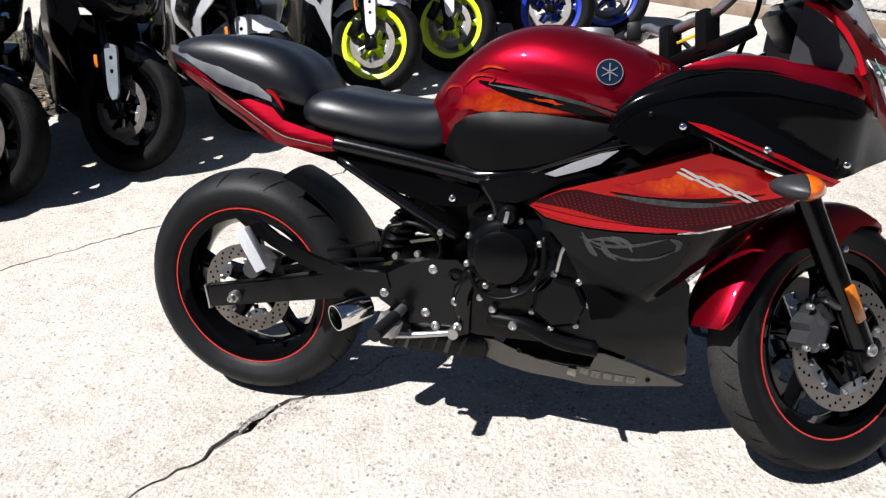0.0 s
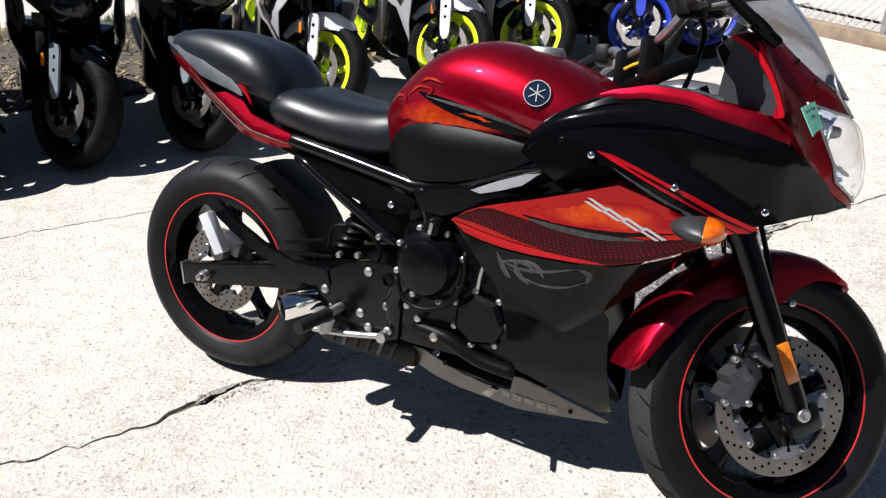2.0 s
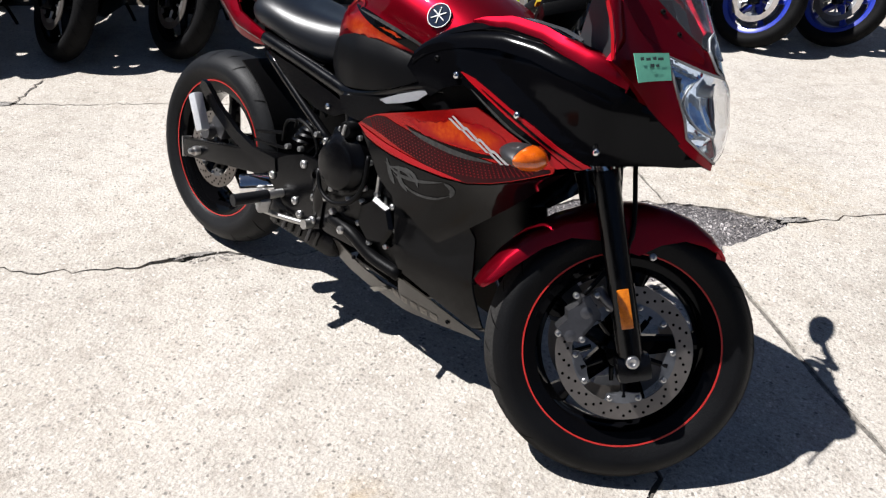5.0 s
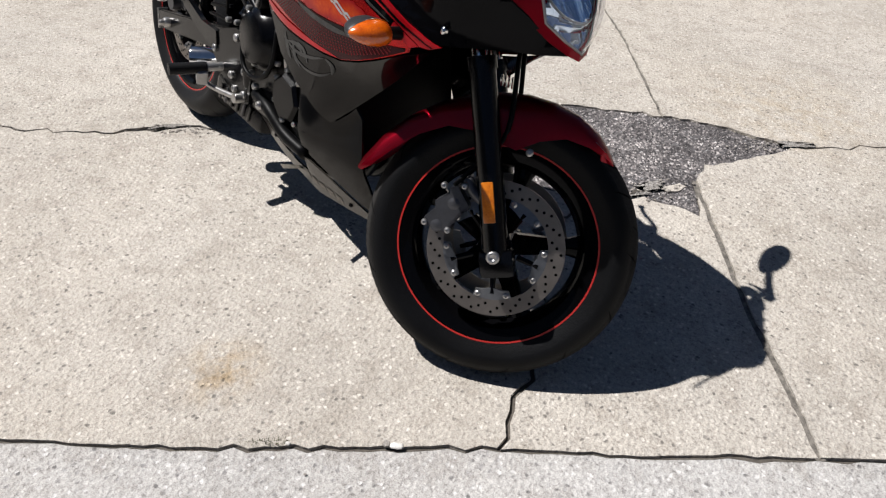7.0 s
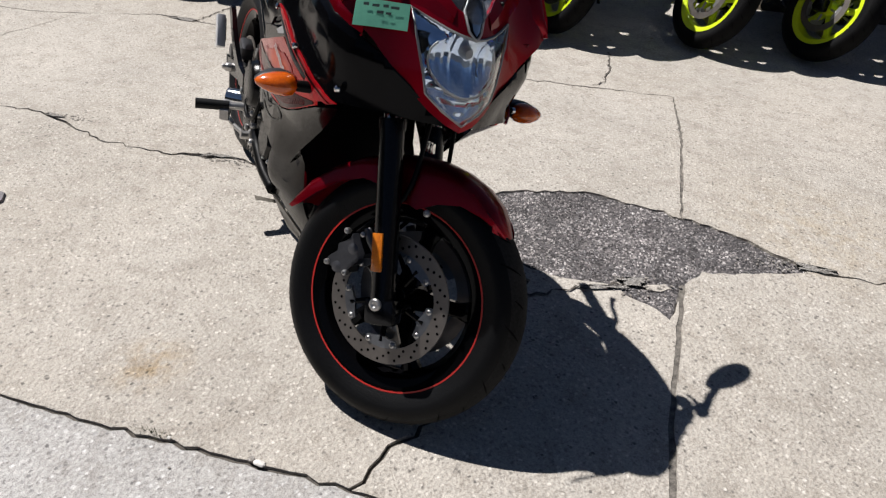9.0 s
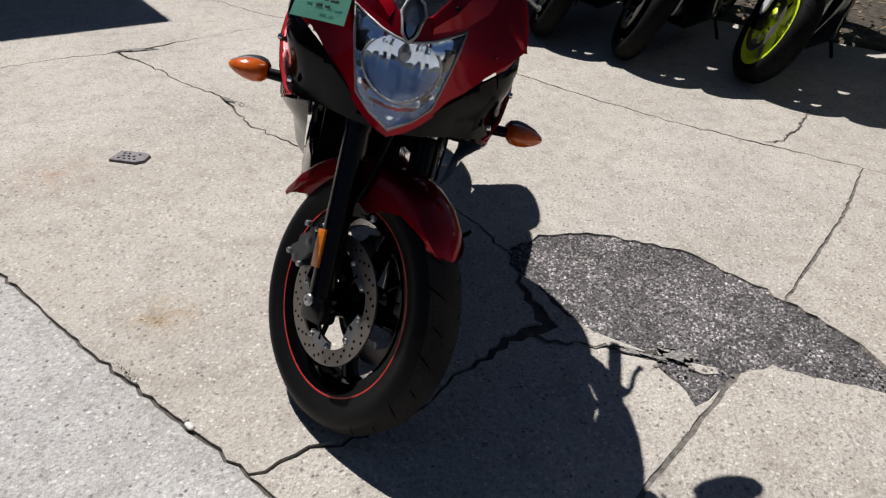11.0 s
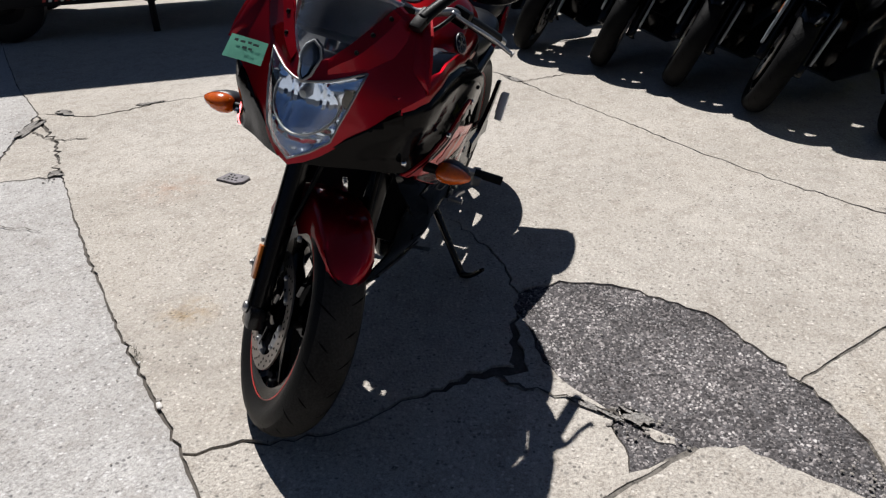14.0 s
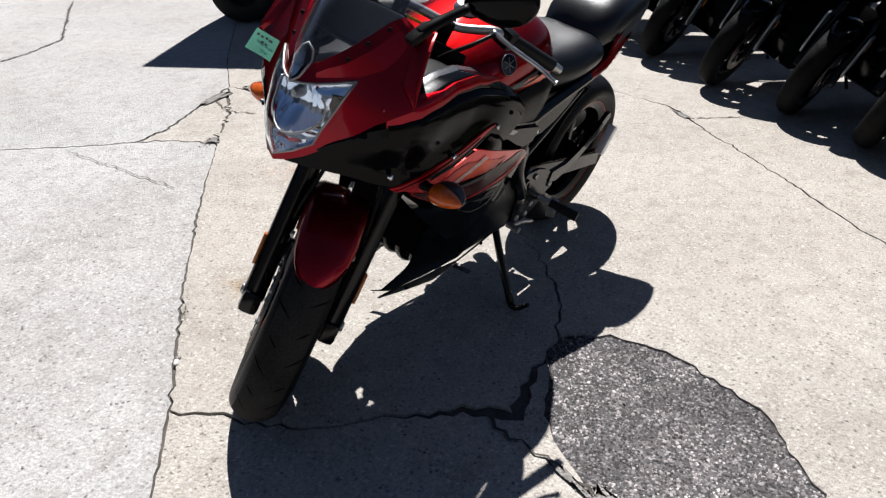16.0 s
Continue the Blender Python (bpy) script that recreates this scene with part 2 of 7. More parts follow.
M_SCREEN = material("smoked_screen", (0.62, 0.64, 0.68), 0.05, alpha_glass=0.985, second=(0.58, 0.60, 0.64), rough_var=0.01)
M_INNER = material("grey_black_cockpit_plastic", (0.020, 0.020, 0.022), 0.45, scale=14, fine=240, bump=0.06, bump_scale=500, spec=0.4)
M_DARKBAND = material("black_cherry_band", (0.012, 0.0010, 0.0018), 0.16, second=(0.028, 0.0014, 0.0030), scale=9, spec=0.13)
M_DOTS = material("dark_red_dots", (0.10, 0.002, 0.004), 0.35, scale=20, spec=0.15)
M_LAMP = material("bluish_lamp_reflector", (0.78, 0.88, 1.0), 0.06, metal=1.0, second=(0.66, 0.78, 0.96), scale=40, fine=200, rough_var=0.03)
M_YELLOW = material("yellow_label", (0.65, 0.48, 0.02), 0.6, scale=30)
M_CALIPER = material("dark_cast_caliper", (0.09, 0.09, 0.097), 0.40, metal=0.75, scale=25, bump=0.1, bump_scale=300)
M_BADGE = material("dark_blue_badge", (0.006, 0.012, 0.03), 0.2, scale=20, spec=0.3)
# grey that stands in for light on the shoulder strip
M_PAD = material("lit_shoulder_pad", (0.06, 0.062, 0.068), 0.24, scale=14, fine=240, bump=0.04, bump_scale=500, spec=0.6)
# darker copy of tyre_rubber: the parked row's shade is put into its colour
M_SHADEDRUBBER = material("shaded_tyre_rubber", (0.0090, 0.0090, 0.0095), 0.65, second=(0.0045, 0.0045, 0.0048), scale=9, fine=160, bump=0.6, bump_scale=110, spec=0.06)
# dust, plus a tan lift that imitates the ground's reflection
M_BELLY = material("dusty_reflecting_belly", (0.050, 0.044, 0.037), 0.36, second=(0.030, 0.027, 0.022), scale=12, fine=200, bump=0.04, bump_scale=300, spec=0.6)
M_BELLYMARK = material("worn_grey_lettering", (0.22, 0.20, 0.17), 0.5, scale=60, mix=1.6)
M_CARRIER = material("satin_grey_disc_carrier", (0.20, 0.21, 0.23), 0.36, metal=0.85, scale=30, rough_var=0.1)
M_GRAB = material("grey_grab_rail", (0.042, 0.046, 0.054), 0.52, scale=20, spec=0.35)
M_LOWERBLACK = material("gloss_black_lower_fairing", (0.0026, 0.0026, 0.0028), 0.09, scale=6, rough_var=0.03, spec=0.165)
M_MIRROR = material("mirror_glass", (0.9, 0.9, 0.9), 0.02, metal=1.0, rough_var=0.0)
M_NEON = material("neon_yellow_paint", (0.62, 0.78, 0.015), 0.35, coat=0.4, scale=10)
M_BLUE = material("blue_wheel_paint", (0.012, 0.03, 0.34), 0.3, coat=0.6, scale=10)
M_SILVERPAINT = material("silver_grey_fairing", (0.62, 0.63, 0.66), 0.34, metal=0.25, coat=0.6, scale=8)
M_WEB = material("bare_frame_casting", (0.36, 0.37, 0.39), 0.38, metal=0.4, coat=0.3, scale=20, bump=0.05)
M_DARKBODY = material("black_bike_paint", (0.0022, 0.0022, 0.0028), 0.14, scale=8, spec=0.30)
M_RUST = material("grey_iron_lid", (0.20, 0.18, 0.20), 0.75, second=(0.09, 0.085, 0.08), scale=40, bump=0.3, bump_scale=180)
M_WHITE = material("white_paint", (0.78, 0.78, 0.76), 0.5, scale=12, mix=0.5)
M_TRAILER = material("dark_trailer_steel", (0.006, 0.006, 0.007), 0.6, scale=10, bump=0.1, spec=0.15)
M_GALV = material("galvanised_wire", (0.42, 0.42, 0.41), 0.5, metal=0.8, scale=30)
M_TIMBER = material("weathered_brown_timber", (0.27, 0.20, 0.145), 0.9, second=(0.15, 0.105, 0.07), scale=6, fine=90, bump=0.4, bump_scale=80)
M_LEAF = material("dry_leaf", (0.30, 0.21, 0.11), 0.85, second=(0.12, 0.075, 0.035), scale=30)
M_GRASS = material("grass_blade", (0.085, 0.130, 0.030), 0.7, second=(0.05, 0.075, 0.02), scale=12)


def gravel_material():
    """Stones of many greys, each one of its own tone."""
    m = bpy.data.materials.new("mixed_gravel")
    m.use_nodes = True
    n, l = m.node_tree.nodes, m.node_tree.links
    geo, ramp = n.new("ShaderNodeNewGeometry"), n.new("ShaderNodeValToRGB")
    e = ramp.color_ramp.elements
    for stop, tone in ((0.35, (0.050, 0.047, 0.050)), (0.6, (0.11, 0.105, 0.108)), (0.85, (0.21, 0.20, 0.20))):
        e.new(stop).color = (*tone, 1)
    e[0].color, e[-1].color = (0.016, 0.015, 0.016, 1), (0.44, 0.43, 0.43, 1)
    l.new(geo.outputs["Random Per Island"], ramp.inputs["Fac"])
    # tarry and dusty areas of the bed
    co, tex, dirt, mix = n.new("ShaderNodeTexCoord"), n.new("ShaderNodeTexNoise"), n.new("ShaderNodeValToRGB"), n.new("ShaderNodeMix")
    tex.inputs["Scale"].default_value, tex.inputs["Detail"].default_value = 5.5, 5
    l.new(co.outputs["Object"], tex.inputs["Vector"])
    l.new(tex.outputs["Fac"], dirt.inputs["Fac"])
    d = dirt.color_ramp.elements
    d[0].position, d[0].color = 0.38, (0.66, 0.62, 0.61, 1)
    d[1].position, d[1].color = 0.62, (1.45, 1.39, 1.35, 1)
    mix.data_type, mix.blend_type = "RGBA", "MULTIPLY"
    mix.inputs["Factor"].default_value = 1.0
    l.new(ramp.outputs["Color"], mix.inputs[6])
    l.new(dirt.outputs["Color"], mix.inputs[7])
    l.new(mix.outputs[2], n["Principled BSDF"].inputs["Base Color"])
    n["Principled BSDF"].inputs["Roughness"].default_value = 0.85
    return m


M_GRAVEL = gravel_material()


# ---- mesh tools ----
def lerp(x, xs, ys):
    return float(np.interp(x, xs, ys))


def part(name, bm, mat, parent=None, label="", matrix=None, smooth=38):
    """Links a bmesh as one mesh object, shaded smooth but for edges sharper than that many degrees."""
    if matrix is not None:
        bm.transform(matrix)
    lim = radians(smooth)
    for f in bm.faces:
        f.smooth = True
    for e in bm.edges:
        if len(e.link_faces) == 2 and e.calc_face_angle(0) > lim:
            e.smooth = False
    me = bpy.data.meshes.new(name)
    bm.to_mesh(me)
    bm.free()
    for mm in (mat if isinstance(mat, (list, tuple)) else (mat,)):
        me.materials.append(mm)
    ob = new(name, me)
    if parent is not None:
        ob.parent = parent
    if label:
        tagged(ob, label)
    return ob


def thing(name, matrix, label, category, group="", kind=""):
    ob = new(name)
    ob.empty_display_size = 0.1
    ob.matrix_world = matrix
    return tagged(ob, label, category, group, kind)


def box(bm, centre, size, rot=(0, 0, 0), bevel=0.0, taper=1.0):
    g = bmesh.ops.create_cube(bm, size=1)["verts"]
    for v in g:
        k = taper if v.co.z > 0 else 1
        v.co = Vector((v.co.x * size[0] * k, v.co.y * size[1] * k, v.co.z * size[2]))
    if bevel:
        edges = list({e for v in g for e in v.link_edges})
        g = list({v for f in bmesh.ops.bevel(bm, geom=edges, offset=bevel, segments=2, affect="EDGES", profile=0.6)["faces"] for v in f.verts} | {v for v in g if v.is_valid})
    m = Matrix.Translation(centre) @ Euler([radians(a) for a in rot]).to_matrix().to_4x4()
    bmesh.ops.transform(bm, matrix=m, verts=g)
    return g


def frame_to(p, q):
    """A matrix at p whose z axis points to q."""
    d = Vector(q) - Vector(p)
    return Matrix.Translation(p) @ d.to_track_quat("Z", "Y").to_matrix().to_4x4(), d.length


def rod(bm, p, q, r0, r1=None, n=16, caps=True):
    m, h = frame_to(p, q)
    r1 = r0 if r1 is None else r1
    g = bmesh.ops.create_cone(bm, cap_ends=caps, cap_tris=False, segments=n, radius1=r0, radius2=r1, depth=h)["verts"]
    bmesh.ops.transform(bm, matrix=m @ Matrix.Translation((0, 0, h / 2)), verts=g)
    return g


def smooth_line(pts, per=6):
    """Catmull-Rom points through pts."""
    p = [Vector(a) for a in pts]
    p = [2 * p[0] - p[1], *p, 2 * p[-1] - p[-2]]
    out = []
    for a, b, c, d in zip(p, p[1:], p[2:], p[3:]):
        for i in range(per):
            t = i / per
            out.append(0.5 * (2 * b + (c - a) * t + (2 * a - 5 * b + 4 * c - d) * t * t + (3 * b - a - 3 * c + d) * t ** 3))
    return out + [p[-2]]


def tube(bm, pts, r, n=12, per=6, flat=1.0):
    line = smooth_line(pts, per) if per > 1 else [Vector(a) for a in pts]
    rings, up = [], Vector((0.13, 0.2, 1)).normalized()
    for i, c in enumerate(line):
        d = (line[min(i + 1, len(line) - 1)] - line[max(i - 1, 0)]).normalized()
        s = d.cross(up)
        s = s.normalized() if s.length > 1e-4 else Vector((1, 0, 0))
        u = s.cross(d).normalized()
        rad = r(i / (len(line) - 1)) if callable(r) else r
        rings.append([bm.verts.new(c + s * rad * flat * math.cos(a) + u * rad * math.sin(a)) for a in (2 * math.pi * k / n for k in range(n))])
    for a, b in zip(rings, rings[1:]):
        for k in range(n):
            bm.faces.new((a[k], a[(k + 1) % n], b[(k + 1) % n], b[k]))
    bm.faces.new(rings[0][::-1])
    bm.faces.new(rings[-1])


def lathe(bm, profile, centre=(0, 0, 0), n=48, closed=True, axis="Y"):
    """Turns a profile of (radius, place along the axis) round an axis through centre."""
    rings = []
    for k in range(n):
        a = 2 * math.pi * k / n
        ring = []
        for r, h in profile:
            v = (r * math.cos(a), h, r * math.sin(a)) if axis == "Y" else (r * math.cos(a), r * math.sin(a), h) if axis == "Z" else (h, r * math.cos(a), r * math.sin(a))
            ring.append(bm.verts.new(Vector(v) + Vector(centre)))
        rings.append(ring)
    m = len(profile)
    for k in range(n):
        a, b = rings[k], rings[(k + 1) % n]
        for i in range(m if closed else m - 1):
            j = (i + 1) % m
            bm.faces.new((a[i], a[j], b[j], b[i]))
    bmesh.ops.recalc_face_normals(bm, faces=bm.faces[:])


def loft(bm, sections, cap=True, closed=False):
    """Skins rows of points; closed: each row is a loop."""
    rows = [[bm.verts.new(p) for p in s] for s in sections]
    for a, b in zip(rows, rows[1:]):
        for i in range(len(a) if closed else len(a) - 1):
            j = (i + 1) % len(a)
            bm.faces.new((a[i], a[j], b[j], b[i]))
    if cap and closed:
        bm.faces.new(rows[0][::-1])
        bm.faces.new(rows[-1])
    bmesh.ops.recalc_face_normals(bm, faces=bm.faces[:])


def sheet(poly, depth, step=0.025, thick=0.004, axis="y", inward=1, bevel=True):
    """A curved panel: an outline in the plane across the axis, cut into small cells and set at depth(a, b), given a thickness."""
    bm = bmesh.new()
    put = (lambda a, b: (a, 0, b)) if axis == "y" else (lambda a, b: (0, a, b)) if axis == "x" else (lambda a, b: (a, b, 0))
    bm.faces.new([bm.verts.new(put(a, b)) for a, b in poly])
    lo_a, hi_a = min(p[0] for p in poly), max(p[0] for p in poly)
    lo_b, hi_b = min(p[1] for p in poly), max(p[1] for p in poly)
    for lo, hi, first in ((lo_a, hi_a, True), (lo_b, hi_b, False)):
        k = max(1, int((hi - lo) / step))
        for i in range(1, k):
            at = lo + (hi - lo) * i / k
            bmesh.ops.bisect_plane(bm, geom=bm.verts[:] + bm.edges[:] + bm.faces[:], dist=1e-6, plane_co=put(at, 0) if first else put(0, at), plane_no=put(1, 0) if first else put(0, 1))
    bmesh.ops.triangulate(bm, faces=[f for f in bm.faces if len(f.verts) > 4])
    idx = {"y": 1, "x": 0, "z": 2}[axis]
    for v in bm.verts:
        a, b = (v.co.x, v.co.z) if axis == "y" else (v.co.y, v.co.z) if axis == "x" else (v.co.x, v.co.y)
        v.co[idx] = depth(a, b)
    if thick:
        bmesh.ops.recalc_face_normals(bm, faces=bm.faces[:])
        top = bm.faces[:]
        made = bmesh.ops.extrude_face_region(bm, geom=top)["geom"]
        for v in made:
            if isinstance(v, bmesh.types.BMVert):
                v.co[idx] += inward * thick
        bmesh.ops.recalc_face_normals(bm, faces=bm.faces[:])
    return bm


def mirrored(bm):
    """The same shape on the other side of the plane y = 0."""
    c = bm.copy()
    for v in c.verts:
        v.co.y = -v.co.y
    bmesh.ops.reverse_faces(c, faces=c.faces[:])
    return c


def surface_of(*objects):
    """A search tree of the meshes, in their own coordinates."""
    from mathutils.bvhtree import BVHTree
    v, f = [], []
    for o in objects:
        k = len(v)
        v += [p.co.copy() for p in o.data.vertices]
        f += [[k + i for i in p.vertices] for p in o.data.polygons]
    return BVHTree.FromPolygons(v, f)


def on_surface(tree, away, fall, axis="y", proud=0.0012):
    """A depth function that lays an outline on a surface, seen from the side `away`."""
    def depth(a, b):
        start = Vector((a, away, b)) if axis == "y" else Vector((away, a, b))
        way = Vector((0, -math.copysign(1, away), 0)) if axis == "y" else Vector((-math.copysign(1, away), 0, 0))
        hit = tree.ray_cast(start, way)[0]
        got = (hit.y if axis == "y" else hit.x) if hit is not None else (fall(a, b) if callable(fall) else fall)
        return got + math.copysign(proud, away)
    return depth


def bolt(bm, at, out=(0, -1, 0), r=0.008, h=0.006):
    """A domed bolt head."""
    p, d = Vector(at), Vector(out).normalized()
    m = Matrix.Translation(p) @ d.to_track_quat("Z", "Y").to_matrix().to_4x4()
    rings = []
    for q, z in ((1.0, -0.004), (1.0, h * 0.7), (0.82, h), (0.45, h + 0.001), (0.38, h - 0.0015)):
        rings.append([bm.verts.new(m @ Vector((r * q * math.cos(a), r * q * math.sin(a), z))) for a in (2 * math.pi * k / 12 for k in range(12))])
    for a, b in zip(rings, rings[1:]):
        for k in range(12):
            bm.faces.new((a[k], a[(k + 1) % 12], b[(k + 1) % 12], b[k]))
    bm.faces.new(rings[-1])
    bm.faces.new(rings[0][::-1])


def pieces(name, bm, mat, parent=None, label="", matrix=None, smooth=38):
    """Each loose piece of a bmesh as a part of its own."""
    left, made = set(bm.verts), []
    while left:
        todo, island = [next(v for v in bm.verts if v in left)], []
        left.discard(todo[0])
        while todo:
            v = todo.pop()
            island.append(v)
            for e in v.link_edges:
                o = e.other_vert(v)
                if o in left:
                    left.discard(o)
                    todo.append(o)
        one, new_of = bmesh.new(), {}
        for v in island:
            new_of[v] = one.verts.new(v.co)
        for f in {f for v in island for f in v.link_faces}:
            one.faces.new([new_of[v] for v in f.verts])
        bmesh.ops.recalc_face_normals(one, faces=one.faces[:])
        made.append(part(name, one, mat, parent, label, matrix, smooth))
    bm.free()
    return made


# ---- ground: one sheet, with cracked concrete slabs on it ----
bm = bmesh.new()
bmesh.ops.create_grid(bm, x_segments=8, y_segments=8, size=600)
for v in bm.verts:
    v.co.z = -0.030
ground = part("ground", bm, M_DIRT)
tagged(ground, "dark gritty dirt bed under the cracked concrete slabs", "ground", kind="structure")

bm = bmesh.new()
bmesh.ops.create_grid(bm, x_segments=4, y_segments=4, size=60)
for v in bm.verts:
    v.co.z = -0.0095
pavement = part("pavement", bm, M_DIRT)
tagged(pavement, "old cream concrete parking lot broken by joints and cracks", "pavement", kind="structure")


def ragged(pts, rough, seed, step=0.03):
    """A line through pts broken into short uneven pieces."""
    rnd = random.Random(seed)
    out = []
    for (ax, ay), (bx, by) in zip(pts, pts[1:]):
        d = math.hypot(bx - ax, by - ay)
        k = max(1, int(d / step))
        for i in range(k):
            t = i / k
            w = 0 if i == 0 else rough
            off = w * (rnd.gauss(0, 0.6) + 1.6 * noise.noise((ax + (bx - ax) * t, (ay + (by - ay) * t) * 1.7, seed * 3.1)))
            nx, ny = -(by - ay) / max(d, 1e-6), (bx - ax) / max(d, 1e-6)
            out.append((ax + (bx - ax) * t + nx * off, ay + (by - ay) * t + ny * off))
    return out + [pts[-1]]


JOINT = ragged([(-4.040, -2.806), (-1.893, -1.154), (-1.331, -0.661)], 0.004, 1)
JOINT_A = ragged([(-1.331, -0.661), (-0.867, -0.262), (-0.414, 0.021)], 0.016, 2)
JOINT_B = ragged([(-0.414, 0.021), (0.103, 0.405), (0.738, 0.888), (1.124, 1.203), (1.283, 1.339)], 0.005, 3)
JOINT_C = ragged([(1.283, 1.339), (1.523, 1.517), (1.960, 1.874)], 0.004, 4)
JOINT_D = ragged([(1.960, 1.874), (8.889, 7.135)], 0.004, 5, 0.1)
CRACK_TOE = ragged([(1.283, 1.339), (1.258, 1.409), (1.229, 1.516), (1.186, 1.691), (1.075, 1.832), (0.931, 2.066), (0.893, 2.174), (0.604, 2.163)], 0.013, 6)
CRACK_MID = ragged([(-1.85, 0.60), (-1.65, 0.76), (-1.46, 0.90), (-1.31, 0.98), (-1.06, 1.19), (-0.70, 1.32), (-0.47, 1.50), (-0.36, 1.63), (-0.30, 1.72), (-0.176, 1.785), (0.057, 1.978), (0.254, 2.088), (0.468, 2.153), (0.604, 2.163)], 0.013, 7)
CROSS_LOW = ragged([(-1.331, -0.661), (-1.31, -0.29), (-1.62, 0.05), (-1.78, 0.36), (-1.85, 0.60)], 0.013, 8)
CROSS_HIGH = ragged([(-1.85, 0.60), (-1.91, 0.76), (-2.11, 1.04), (-2.26, 1.29), (-2.44, 1.68)], 0.012, 9)
FAR_A = ragged([(-8.874, -3.358), (-3.23, 0.79), (-3.0, 1.10), (-2.62, 1.40), (-2.44, 1.68)], 0.008, 10)
FAR_B = ragged([(-2.44, 1.68), (-2.25, 2.04), (-2.04, 2.19), (-1.78, 2.36), (-1.36, 2.66), (-1.0, 2.91), (-0.71, 3.13), (-0.46, 3.32), (-0.19, 3.57), (0.099, 3.860)], 0.011, 11)
FAR_C = ragged([(0.099, 3.860), (0.454, 4.183), (0.629, 4.355), (1.586, 5.145), (8.736, 10.632)], 0.006, 12, 0.05)
RIGHT_TOP = ragged([(0.907, 2.926), (0.713, 3.167), (0.417, 3.528), (0.099, 3.860)], 0.003, 13)
RIGHT_LOW = ragged([(1.175, 2.601), (1.362, 2.345), (1.512, 2.140), (1.730, 1.875), (1.821, 1.760)], 0.003, 14)
PATCH_TOP = ragged([(0.604, 2.163), (0.497, 2.164), (0.445, 2.240), (0.423, 2.343), (0.424, 2.476), (0.499, 2.622), (0.604, 2.770), (0.746, 2.848), (0.907, 2.926)], 0.010, 15)
PATCH_FAR = ragged([(0.907, 2.926), (1.058, 2.989), (1.231, 3.009), (1.340, 3.038)], 0.010, 16)
PATCH_LOW = ragged([(0.604, 2.163), (0.683, 2.204), (0.855, 2.245), (0.934, 2.290), (1.014, 2.372), (1.075, 2.425), (1.150, 2.420), (1.215, 2.436), (1.262, 2.428), (1.222, 2.500), (1.186, 2.560), (1.175, 2.601)], 0.007, 17)
PATCH_NEAR = ragged([(1.175, 2.601), (1.157, 2.712), (1.232, 2.821), (1.287, 2.919), (1.340, 3.038)], 0.010, 18)
TAIL_CRACK = ragged([(1.340, 3.038), (1.819, 3.442), (3.131, 4.537), (8.812, 8.883)], 0.012, 19, 0.05)
LOW_CRACK = ragged([(-0.414, 0.021), (-0.367, -0.182), (-0.247, -0.369), (-0.077, -0.551), (0.155, -0.870), (1.491, -2.586), (4.036, -6.968)], 0.012, 20)
BAY = ragged([(-1.331, -0.661), (-0.812, -0.500), (-0.520, -0.404), (-0.247, -0.369)], 0.012, 21)


def chain(*lines):
    """Joins lines (each forwards, or backwards when wrapped in a tuple) to one outline."""
    out = []
    for line in lines:
        line = list(reversed(line[0])) if isinstance(line, tuple) else list(line)
        out += line if not out or math.dist(out[-1], line[0]) > 1e-6 else line[1:]
    return out[:-1] if math.dist(out[0], out[-1]) < 1e-6 else out


# where the edges have crumbled away: place, reach, depth
BROKEN = ((-0.36, 1.64, 0.13, 0.010), (-0.98, 1.25, 0.08, 0.005), (1.28, 2.98, 0.15, 0.008), (-1.90, 0.76, 0.20, 0.008), (-1.45, -0.10, 0.25, 0.007), (1.10, 2.47, 0.12, 0.008), (-1.10, -0.50, 0.25, 0.006), (-2.15, 2.10, 0.20, 0.006),
          (1.36, 2.35, 0.22, 0.0045), (1.62, 2.02, 0.22, 0.0045), (0.70, 3.17, 0.22, 0.004), (0.35, 3.60, 0.22, 0.003), (0.30, 0.56, 0.35, 0.003), (1.00, 1.10, 0.30, 0.003), (-0.70, -0.15, 0.30, 0.004), (1.20, 1.55, 0.20, 0.004), (0.95, 2.04, 0.16, 0.011), (0.90, 2.15, 0.09, 0.014), (0.75, 2.17, 0.12, 0.008), (1.70, 1.66, 0.25, 0.003), (-1.80, 2.35, 0.4, 0.002), (-1.0, 2.91, 0.5, 0.0025), (-0.30, 3.47, 0.4, 0.002), (-0.21, 3.58, 0.1, 0.004))


def inset(poly, gap):
    """Draws an outline in by half a joint, a little unevenly."""
    area = sum(a[0] * b[1] - b[0] * a[1] for a, b in zip(poly, poly[1:] + poly[:1]))
    s = 1 if area > 0 else -1
    out = []
    for i, p in enumerate(poly):
        a, b = poly[i - 1], poly[(i + 1) % len(poly)]
        dx, dy = b[0] - a[0], b[1] - a[1]
        d = math.hypot(dx, dy) or 1
        g = gap * (0.45 + 1.0 * abs(noise.noise((p[0] * 4, p[1] * 4, 2.2))) + 0.8 * abs(noise.noise((p[0] * 17, p[1] * 17, 6.1))))
        if gap > 0:
            g += sum(w * math.exp(-((p[0] - cx) ** 2 + (p[1] - cy) ** 2) / s2 ** 2) for cx, cy, s2, w in BROKEN)
        out.append((p[0] - s * dy / d * g, p[1] + s * dx / d * g))
    return out


